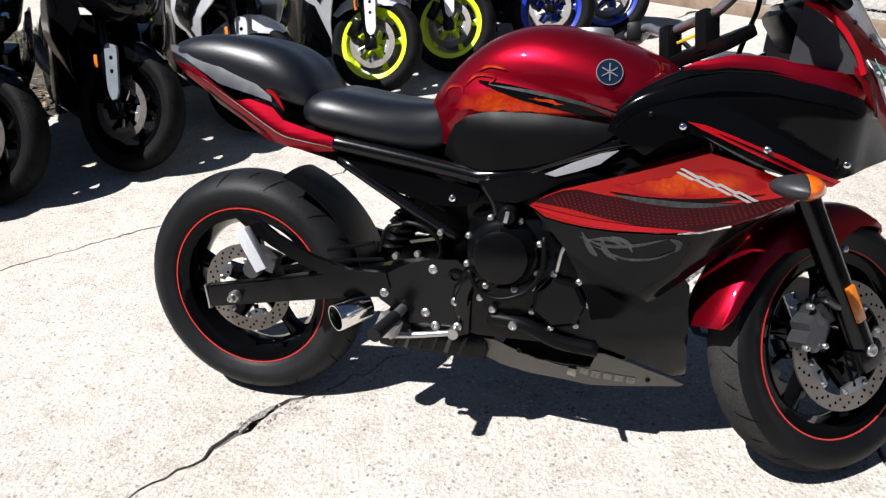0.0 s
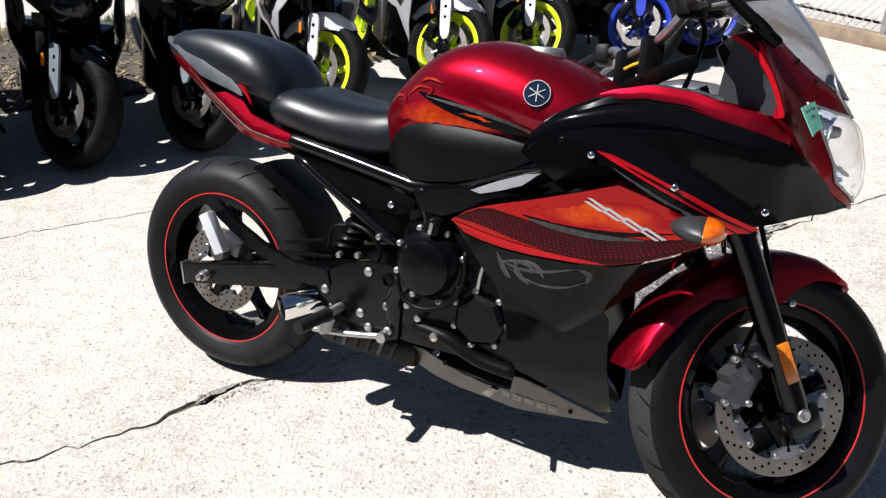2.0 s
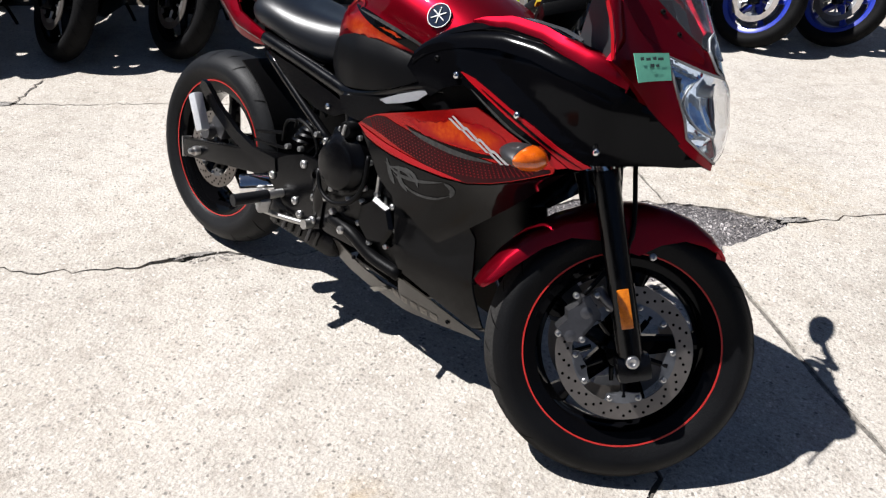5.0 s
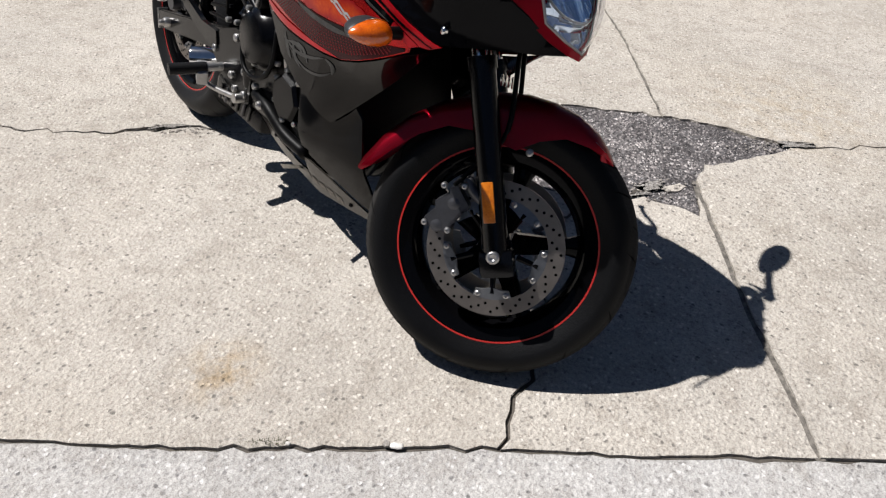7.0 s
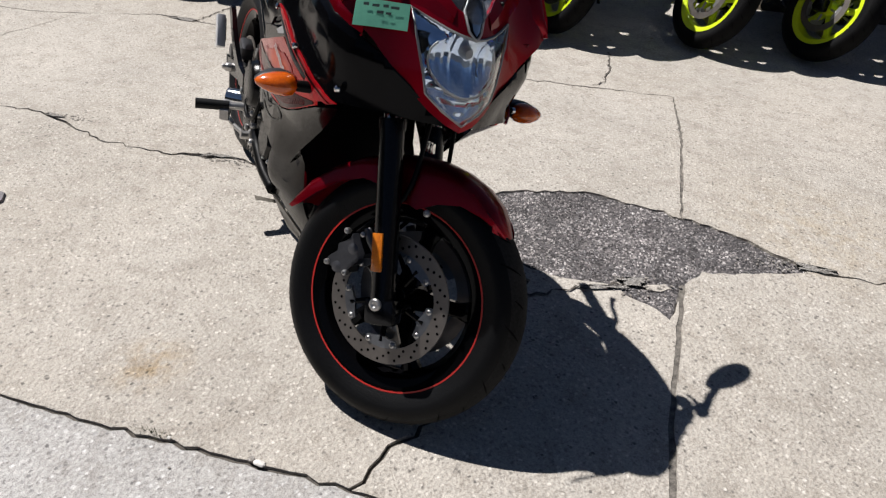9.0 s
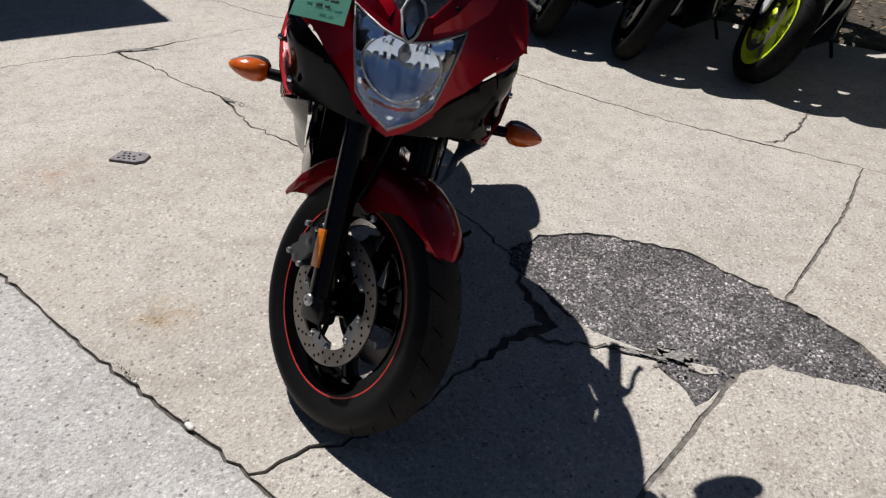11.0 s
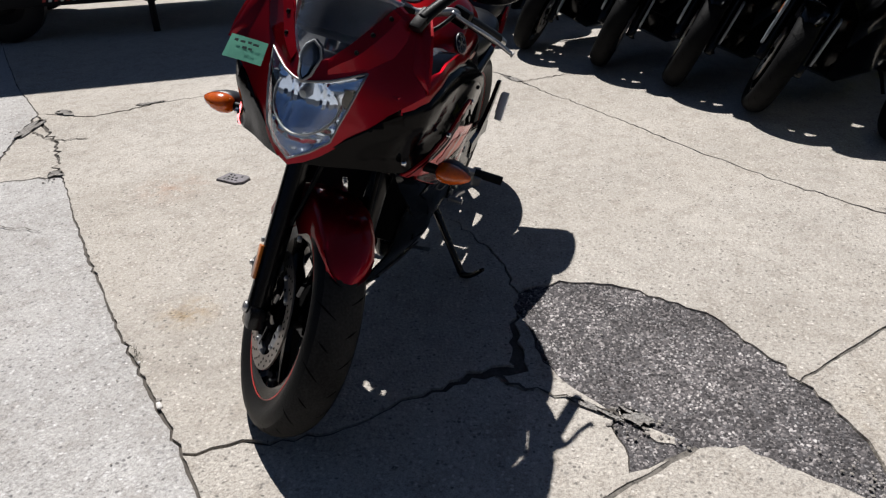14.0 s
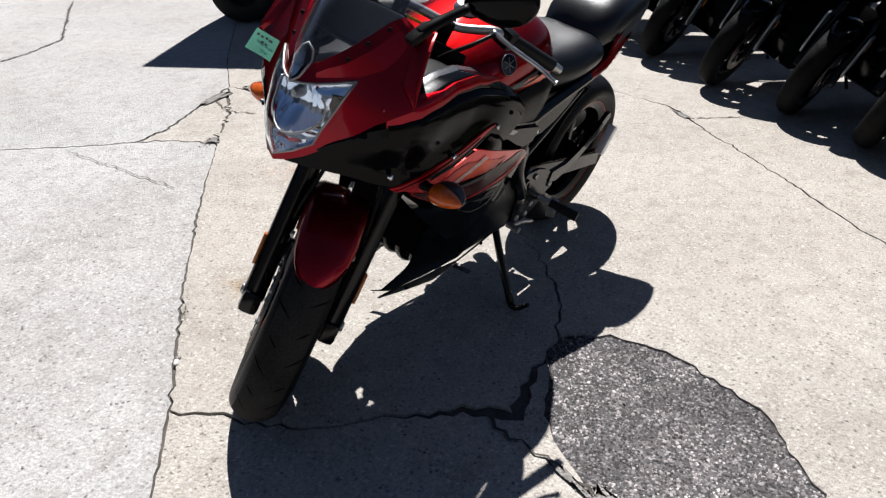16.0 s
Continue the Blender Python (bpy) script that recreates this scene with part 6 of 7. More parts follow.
lathe(bm, [(0.0, 0.035), (0.0272, 0.035)], (0, 0, 0), 24, False, "X")
part("tip_bore", bm, M_HOLLOW, muffler, "", TIP @ Matrix.Diagonal((1, 1, 1.12, 1)))

# mud guard between the rear tyre and the shock
bm = bmesh.new()
loft(bm, [[(0.352 * math.cos(radians(a)), y, 0.312 + 0.352 * math.sin(radians(a)) - 1.2 * y * y) for y in (-0.088, -0.075, -0.04, 0, 0.04, 0.075, 0.088)] for a in range(14, 69, 6)])
bmesh.ops.solidify(bm, geom=bm.faces[:], thickness=0.004)
part("mud_guard", bm, M_PLASTIC, bike, "black mud guard ahead of the rear tyre", smooth=50)
# swingarm, shock, hugger
for s in (-1, 1):
    bm = bmesh.new()
    loft(bm, [[(x, s * a, z - h), (x, s * b, z - h), (x, s * b, z + h), (x, s * a, z + h)] for x, z, h, a, b in ((-0.085, 0.300, 0.030, 0.098, 0.128), (0.10, 0.335, 0.032, 0.095, 0.128), (0.30, 0.372, 0.036, 0.085, 0.125), (0.50, 0.405, 0.045, 0.075, 0.12))], closed=True)
    bmesh.ops.bevel(bm, geom=bm.edges[:], offset=0.004, segments=2, affect="EDGES")
    part("swingarm", bm, M_FRAME, bike, smooth=30)
bm = bmesh.new()
box(bm, (-0.085, -0.113, 0.300), (0.006, 0.034, 0.066), (0, -8, 0), 0.002)
part("chain_adjuster", bm, M_STEEL, bike)
bm = bmesh.new()
bolt(bm, (0.0, -0.128, 0.312), (0, -1, 0), 0.016, 0.018)
bolt(bm, (0.0, -0.146, 0.312), (0, -1, 0), 0.010, 0.014)
pieces("rear_axle_nut", bm, M_STEEL, bike)
bm = bmesh.new()
box(bm, (0.080, -0.100, 0.412), (0.070, 0.045, 0.052), (0, 20, 0), 0.012)
rod(bm, (0.06, -0.125, 0.395), (0.06, -0.15, 0.395), 0.022, n=20)
part("rear_caliper", bm, M_CALIPER, bike, "grey rear brake caliper")
bm = bmesh.new()
tube(bm, [(0.40, -0.06, 0.45), (0.46, -0.02, 0.56), (0.50, 0.0, 0.64)], 0.030, 12, 3)
part("shock", bm, M_PLASTIC, bike)
bm = bmesh.new()
for k in range(9):
    t = k / 8
    lathe(bm, [(0.040, -0.006), (0.046, 0.0), (0.040, 0.006), (0.034, 0.0)], (0.41 + 0.08 * t, -0.05 + 0.04 * t, 0.47 + 0.15 * t), 16, True, "Z")
pieces("spring_coil", bm, M_FRAME, bike)
bm = bmesh.new()
tube(bm, [(0.44, -0.125, 0.52), (0.47, -0.14, 0.55), (0.53, -0.145, 0.535), (0.555, -0.14, 0.49), (0.54, -0.14, 0.455)], 0.005, 8, 5)
tube(bm, [(0.40, -0.13, 0.47), (0.42, -0.14, 0.53), (0.46, -0.14, 0.545)], 0.0045, 8, 5)
tube(bm, [(0.50, -0.12, 0.57), (0.52, -0.13, 0.60), (0.56, -0.13, 0.585)], 0.005, 8, 4)
pieces("brake_hose", bm, M_PLASTIC, bike)
bm = bmesh.new()
for p in ((0.555, -0.146, 0.535), (0.50, -0.148, 0.478), (0.445, -0.145, 0.468)):
    bolt(bm, p, (0, -1, 0), 0.008, 0.01)
pieces("hose_clip", bm, M_STEEL, bike)
bm = bmesh.new()
box(bm, (0.315, -0.105, 0.468), (0.13, 0.012, 0.010), (0, -14, 0), 0.003)
part("hugger_arm", bm, M_PLASTIC, bike)
bm = bmesh.new()
box(bm, (0.330, -0.110, 0.436), (0.15, 0.012, 0.008), (0, -6, 0), 0.003)
part("hugger_arm", bm, M_PLASTIC, bike)

# foot-peg brackets, pegs, pedal
HEEL = [(0.395, 0.400), (0.43, 0.430), (0.475, 0.455), (0.53, 0.474), (0.60, 0.478), (0.628, 0.460), (0.634, 0.38), (0.632, 0.300), (0.60, 0.288), (0.54, 0.292), (0.49, 0.31), (0.45, 0.34), (0.41, 0.365)]
ARM = [(0.040, 0.530), (0.052, 0.552), (0.075, 0.548), (0.15, 0.497), (0.24, 0.455), (0.33, 0.430), (0.43, 0.432), (0.44, 0.395), (0.38, 0.382), (0.30, 0.400), (0.21, 0.430), (0.13, 0.470), (0.08, 0.500)]
for s in (-1, 1):
    bm = sheet(HEEL, lambda x, z: -0.172, 0.05, 0.012)
    bm2 = mirrored(bm) if s > 0 else bm
    br = part("peg_bracket", bm2, M_FRAME, bike, "black foot peg bracket", smooth=30)
    bm = sheet(ARM, lambda x, z: -0.176 + 0.03 * (0.4 - x), 0.05, 0.016)
    bm2 = mirrored(bm) if s > 0 else bm
    part("passenger_peg_arm", bm2, M_FRAME, br, smooth=30)
    bm = bmesh.new()
    for x, z in ((0.545, 0.452), (0.600, 0.378), (0.528, 0.343), (0.552, 0.312), (0.605, 0.315), (0.425, 0.382)):
        bolt(bm, (x, s * 0.172, z), (0, s, 0), 0.011, 0.007)
    pieces("bracket_bolt", bm, M_STEEL, br)
    bm = bmesh.new()
    lathe(bm, [(0.010, -0.004), (0.018, -0.003), (0.019, 0.004), (0.010, 0.004)], (0.598, s * 0.176, 0.44), 20, True)
    part("bracket_eye", bm, M_FRAME, br)
    bm = bmesh.new()
    rod(bm, (0.470, s * 0.17, 0.345), (0.462, s * 0.225, 0.340), 0.012)
    pg = part("foot_peg", bm, M_STEEL, bike, "rider foot peg with black rubber")
    bm = bmesh.new()
    rod(bm, (0.464, s * 0.215, 0.341), (0.448, s * 0.315, 0.333), 0.0155, 0.0165, 14)
    part("peg_rubber", bm, M_RUBBER, pg)
    bm = bmesh.new()
    box(bm, (0.452, s * 0.222, 0.322), (0.055, 0.03, 0.045), (0, 25, 20 * s), 0.006)
    part("peg_hanger", bm, M_ALU, pg)
    bm = bmesh.new()
    box(bm, (0.097, s * 0.198, 0.468), (0.034, 0.030, 0.112), (0, -28, 0), 0.007)
    pp = part("passenger_peg", bm, M_SILVERPAINT, bike, "folded silver passenger foot peg")
    bm = bmesh.new()
    box(bm, (0.081, s * 0.188, 0.472), (0.014, 0.022, 0.080), (0, -28, 0), 0.004)
    part("peg_rubber", bm, M_RUBBER, pp)
bm = bmesh.new()
tube(bm, [(0.415, -0.205, 0.285), (0.50, -0.200, 0.292), (0.605, -0.185, 0.305)], 0.0075, 10, 3)
rod(bm, (0.60, -0.17, 0.305), (0.60, -0.20, 0.305), 0.013)
part("brake_pedal", bm, M_STEEL, bike, "polished rear brake pedal")
bm = bmesh.new()
tube(bm, [(0.55, 0.205, 0.300), (0.62, 0.20, 0.32), (0.69, 0.205, 0.335)], 0.007, 10, 3)
rod(bm, (0.69, 0.19, 0.335), (0.69, 0.235, 0.335), 0.010)
part("gear_lever", bm, M_STEEL, bike, "gear lever")
# side stand: its foot rests on the concrete
foot = BIKE.inverted() @ Vector((0.402, 1.973, 0.012))
bm = bmesh.new()
tube(bm, [(0.655, 0.13, 0.285), (0.680, 0.19, 0.210), (foot.x - 0.008, foot.y - 0.03, foot.z + 0.035), (foot.x, foot.y, foot.z), (foot.x + 0.02, foot.y + 0.035, foot.z + 0.022), (foot.x + 0.042, foot.y + 0.070, foot.z + 0.072)], lambda t: 0.0125 - 0.006 * max(0, t - 0.6) / 0.4, 10, 5)
part("side_stand", bm, M_FRAME, bike, "black side stand propped on the concrete")

# fork, fender, brakes: all turned with the bars
AX = Vector((1.44, 0, 0.300))
for s in (-1, 1):
    lo = AX + Vector((0.012, s * 0.104, -0.012))
    bm = bmesh.new()
    rod(bm, lo, lo + STEM_DIR * 0.40, 0.0285, 0.0275, 24)
    rod(bm, lo + STEM_DIR * 0.39, lo + STEM_DIR * 0.415, 0.031, 0.031, 24)
    box(bm, lo + Vector((0.004, 0, -0.004)), (0.075, 0.05, 0.06), (0, -26, 0), 0.014)
    fk = part("fork_leg", bm, M_FRAME, bike, "black fork leg", TURN_F)
    bm = bmesh.new()
    rod(bm, lo + STEM_DIR * 0.30, lo + STEM_DIR * 0.70, 0.0205, n=24)
    part("fork_tube", bm, M_CHROME, fk, "", TURN_F)
    bm = bmesh.new()
    bolt(bm, lo + Vector((-0.008, s * 0.026, 0.010)), (0, s, 0), 0.0145, 0.008)
    part("axle_bolt", bm, M_STEEL, fk, "", TURN_F)
    bm = bmesh.new()
    rc = lo + STEM_DIR * 0.125 + Vector((-0.004, s * 0.031, 0))
    box(bm, rc, (0.025, 0.008, 0.084), (0, -26, 0), 0.003)
    part("side_reflector", bm, M_REFLECTOR, fk, "amber reflector on the fork", TURN_F)
    cal = AX + Vector((-0.128, s * 0.086, 0.045))
    arc = [radians(d) for d in range(139, 184, 5)]
    outline = [(AX.x + (0.158 + 0.006 * math.sin(k * 2.1)) * math.cos(a), AX.z + (0.158 + 0.006 * math.sin(k * 2.1)) * math.sin(a)) for k, a in enumerate(arc)]
    outline += [(AX.x + (0.110 - 0.008 * (k % 3 == 1)) * math.cos(a), AX.z + (0.110 - 0.008 * (k % 3 == 1)) * math.sin(a)) for k, a in enumerate(arc[::-1])]
    bm = sheet(outline, lambda x, z, s=s: s * 0.110, 1.0, 0.050, "y", -s)
    cp = part("brake_caliper", bm, M_CALIPER, fk, "dark grey front brake caliper", TURN_F)
    for deg in (150, 176):
        bm = bmesh.new()
        q = AX + Vector((0.132 * math.cos(radians(deg)), s * 0.104, 0.132 * math.sin(radians(deg))))
        lathe(bm, [(0.0, 0.008), (0.006, 0.008), (0.009, 0.007), (0.013, 0.006), (0.015, 0.0)], (0, 0, 0), 20, False, "Z")
        bmesh.ops.transform(bm, matrix=Matrix.Translation(q) @ Vector((0, s, 0)).to_track_quat("Z", "Y").to_matrix().to_4x4(), verts=bm.verts[:])
        part("piston_boss", bm, M_CALIPER, fk, "", TURN_F)
    bm = bmesh.new()
    tube(bm, [AX + Vector((-0.105, s * 0.100, 0.125)), AX + Vector((-0.085, s * 0.104, 0.105)), AX + Vector((-0.045, s * 0.108, 0.085)), AX + Vector((-0.02, s * 0.108, 0.05))], 0.012, 10, 4)
    part("caliper_bracket", bm, M_CALIPER, fk, "", TURN_F)
    bm = bmesh.new()
    for dx, dz in ((-0.018, 0.050), (0.022, 0.064), (-0.030, -0.038), (0.022, -0.036)):
        bolt(bm, cal + Vector((dx, s * 0.022, dz)), (0, s, 0), 0.007, 0.008)
    pieces("caliper_bolt", bm, M_STEEL, fk, "", TURN_F)
    bm = bmesh.new()
    tube(bm, [cal + Vector((0.0, s * 0.01, 0.055)), cal + Vector((0.03, s * 0.005, 0.12)), cal + Vector((0.06, 0, 0.20)), cal + Vector((0.02, -s * 0.02, 0.36))], 0.0055, 8, 5)
    part("brake_line", bm, M_PLASTIC, fk, "", TURN_F)
rows_top = []
FEND = ((56.5, 0.299, 0.020, 0.002), (60, 0.304, 0.040, 0.006), (64, 0.310, 0.052, 0.014), (70, 0.318, 0.061, 0.030), (80, 0.324, 0.068, 0.050), (90, 0.326, 0.071, 0.080), (100, 0.327, 0.074, 0.112), (110, 0.327, 0.075, 0.100), (120, 0.328, 0.076, 0.075), (132, 0.331, 0.076, 0.052), (145, 0.337, 0.075, 0.045), (158, 0.345, 0.072, 0.040), (168, 0.352, 0.066, 0.030), (172, 0.355, 0.058, 0.018))
for a, r, w, skirt in FEND:
    c, s_ = math.cos(radians(a)), math.sin(radians(a))

    def at(rr, y):
        return (AX.x + rr * c, y, AX.z + rr * s_)
    rows_top.append([at(r - skirt, -w * 1.02), at(r - skirt * 0.45, -w * 1.01), at(r - 0.012, -w * 0.94), at(r - 0.003, -w * 0.72), at(r + 0.001, -w * 0.36), at(r + 0.002, 0),
                     at(r + 0.001, w * 0.36), at(r - 0.003, w * 0.72), at(r - 0.012, w * 0.94), at(r - skirt * 0.45, w * 1.01), at(r - skirt, w * 1.02)])
bm = bmesh.new()
loft(bm, rows_top)
bmesh.ops.solidify(bm, geom=bm.faces[:], thickness=0.0035)
fender = part("front_fender", bm, M_RED, bike, "candy red front fender", TURN_F, 60)
bm = bmesh.new()
for s in (-1, 1):
    for dx, dz in ((-0.010, 0.218), (-0.095, 0.205)):
        bolt(bm, AX + Vector((dx, s * 0.077, dz)), (0, s, 0), 0.008, 0.004)
pieces("fender_bolt", bm, M_STEEL, fender, "", TURN_F)
bm = bmesh.new()
for k in range(4):
    box(bm, (1.296 + 0.007 * k, 0.050 + 0.004 * k, 0.622), (0.0042, 0.010, 0.024), (0, -10, 25), 0.001)
pieces("hose_joint", bm, M_CHROME, bike)
# triple clamps, bars, grips, levers
top = STEM + STEM_DIR * (1.0 / STEM_DIR.z * 0.975)
bm = bmesh.new()
box(bm, top + Vector((0.02, 0, -0.03)), (0.09, 0.26, 0.028), (0, -26, 0), 0.008)
box(bm, STEM + STEM_DIR * 0.80 + Vector((0.02, 0, 0)), (0.09, 0.26, 0.035), (0, -26, 0), 0.008)
pieces("triple_clamp", bm, M_PLASTIC, bike, "", TURN_F)
BAR = [(top.x, 0.0, top.z + 0.030), (top.x, 0.075, top.z + 0.030), (top.x + 0.006, 0.125, top.z + 0.050), (top.x + 0.008, 0.165, top.z + 0.068), (top.x - 0.008, 0.220, top.z + 0.062), (top.x - 0.050, 0.345, top.z + 0.036)]
bm = bmesh.new()
tube(bm, [(x, -y, z) for x, y, z in BAR[::-1]] + BAR[1:], 0.011, 12, 5)
bars = part("handlebar", bm, M_STEEL, bike, "silver raised handlebar", TURN_F)
bm = bmesh.new()
for s in (-1, 1):
    box(bm, (top.x - 0.005, s * 0.06, top.z - 0.004), (0.040, 0.034, 0.088), (0, 0, 0), 0.006)
pieces("bar_riser", bm, M_PLASTIC, bars, "", TURN_F)
for s in (-1, 1):
    a, b = Vector(BAR[4]), Vector(BAR[5])
    a.y, b.y = s * a.y, s * b.y
    bm = bmesh.new()
    rod(bm, a, b, 0.0165, 0.0165, 16)
    part("grip", bm, M_RUBBER, bars, "black rubber grip", TURN_F)
    bm = bmesh.new()
    rod(bm, b, b + (b - a).normalized() * 0.028, 0.014, 0.011, 14)
    part("bar_end", bm, M_STEEL, bars, "", TURN_F)
    c = Vector((BAR[3][0], s * BAR[3][1], BAR[3][2]))
    bm = bmesh.new()
    box(bm, c.lerp(a, 0.6), (0.035, 0.05, 0.045), (0, 0, -40 * s), 0.008)
    part("switch_box", bm, M_PLASTIC, bars, "", TURN_F)
    bm = bmesh.new()
    tube(bm, [(1.085, s * 0.160, 1.045), (1.098, s * 0.195, 1.040), (1.112, s * 0.245, 1.036), (1.108, s * 0.300, 1.026), (1.116, s * 0.338, 1.018), (1.121, s * 0.351, 1.016)], lambda t: 0.0062 - 0.001 * t + (0.003 if t > 0.95 else 0), 10, 5, 1.3)
    part("lever", bm, M_STEEL, bars, "silver hand lever", TURN_F)
    bm = bmesh.new()
    tube(bm, [c + Vector((0.02, 0, 0)), c + Vector((0.06, -s * 0.04, -0.03)), c + Vector((0.07, -s * 0.10, -0.10)), c + Vector((0.04, -s * 0.12, -0.20))], 0.0055, 8, 5)
    part("control_cable", bm, M_PLASTIC, bars, "", TURN_F)
bm = bmesh.new()
box(bm, (top.x + 0.05, -0.15, top.z + 0.085), (0.05, 0.055, 0.045), (0, 0, 20), 0.008)
part("fluid_reservoir", bm, M_PLASTIC, bars, "black brake fluid reservoir", TURN_F)

bm = bmesh.new()
box(bm, (top.x - 0.02, -0.02, top.z - 0.008), (0.03, 0.045, 0.006), (0, -26, 0), 0.001)
part("warning_label", bm, M_YELLOW, bars, "small yellow label on the clamp", TURN_F)

# mirrors and turn signals
for s in (-1, 1):
    bm = bmesh.new()
    tube(bm, [(1.303, s * 0.177, 1.050), (1.285, s * 0.188, 1.066), (1.258, s * 0.205, 1.086), (1.228, s * 0.232, 1.112)], lambda t: 0.0105 - 0.0025 * t, 10, 5, 1.5)
    mr = part("mirror", bm, M_PLASTIC, bike, "black rear-view mirror on a stalk")
    mm = Matrix.Translation((1.198, s * 0.283, 1.135)) @ Matrix.Rotation(radians(14 * s), 4, "Z") @ Matrix.Rotation(radians(18 * s), 4, "X")
    bm = bmesh.new()
    bmesh.ops.create_uvsphere(bm, u_segments=28, v_segments=16, radius=1)
    for v in bm.verts:
        q = v.co.y * s
        tall = 0.056 * (0.85 + 0.22 * q - 0.07 * q * q)
        v.co = Vector((v.co.x * 0.026, v.co.y * 0.080, v.co.z * tall))
        if v.co.x < -0.006:
            v.co.x = -0.006 + (v.co.x + 0.006) * 0.15
    part("mirror_head", bm, M_SATIN, mr, "", mm, 60)
    bm = bmesh.new()
    rim = [(0.070 * math.cos(a) * s, 0.043 * (0.85 + 0.30 * math.cos(a)) * math.sin(a)) for a in (2 * math.pi * k / 28 for k in range(28))]
    bm.faces.new([bm.verts.new((-0.0105, y, z)) for y, z in rim])
    g = bmesh.ops.extrude_face_region(bm, geom=bm.faces[:])["geom"]
    for v in g:
        if isinstance(v, bmesh.types.BMVert):
            v.co.x += 0.003
    bmesh.ops.recalc_face_normals(bm, faces=bm.faces[:])
    part("mirror_glass", bm, M_MIRROR, mr, "", mm, 30)
    bm = bmesh.new()
    box(bm, (1.302, s * 0.176, 1.049), (0.060, 0.030, 0.020), (0, 34, 14 * -s), 0.008)
    part("mirror_base", bm, M_PLASTIC, mr)
    bm = bmesh.new()
    rod(bm, (1.275, s * 0.215, 0.716), (1.272, s * 0.278, 0.716), 0.013, 0.011, 14)
    sg = part("turn_signal", bm, M_PLASTIC, bike, "amber front turn signal on a black stalk")
    bm = bmesh.new()
    lathe(bm, [(0.0, 0.264), (0.013, 0.265), (0.0215, 0.274), (0.0245, 0.290), (0.0225, 0.310), (0.0155, 0.330), (0.007, 0.344), (0.0, 0.348)], (0, 0, 0.718), 24, False)
    for v in bm.verts:
        v.co.x = 1.274 + (max(v.co.x, 0) * 1.45 if v.co.x > 0 else v.co.x * 0.15)
        v.co.y *= s
    bmesh.ops.recalc_face_normals(bm, faces=bm.faces[:])
    part("signal_lens", bm, M_AMBER, sg, "amber plastic lens", smooth=60)
    bm = bmesh.new()
    lathe(bm, [(0.0, 0.263), (0.013, 0.264), (0.0208, 0.274), (0.0238, 0.290), (0.0218, 0.310), (0.0150, 0.330), (0.0065, 0.344), (0.0, 0.347)], (0, 0, 0.718), 24, False)
    for v in bm.verts:
        v.co.x = 1.273 + (v.co.x * 0.10 if v.co.x > 0 else v.co.x * 2.5)
        v.co.y *= s
    bmesh.ops.recalc_face_normals(bm, faces=bm.faces[:])
    part("signal_body", bm, M_INNER, sg, smooth=60)


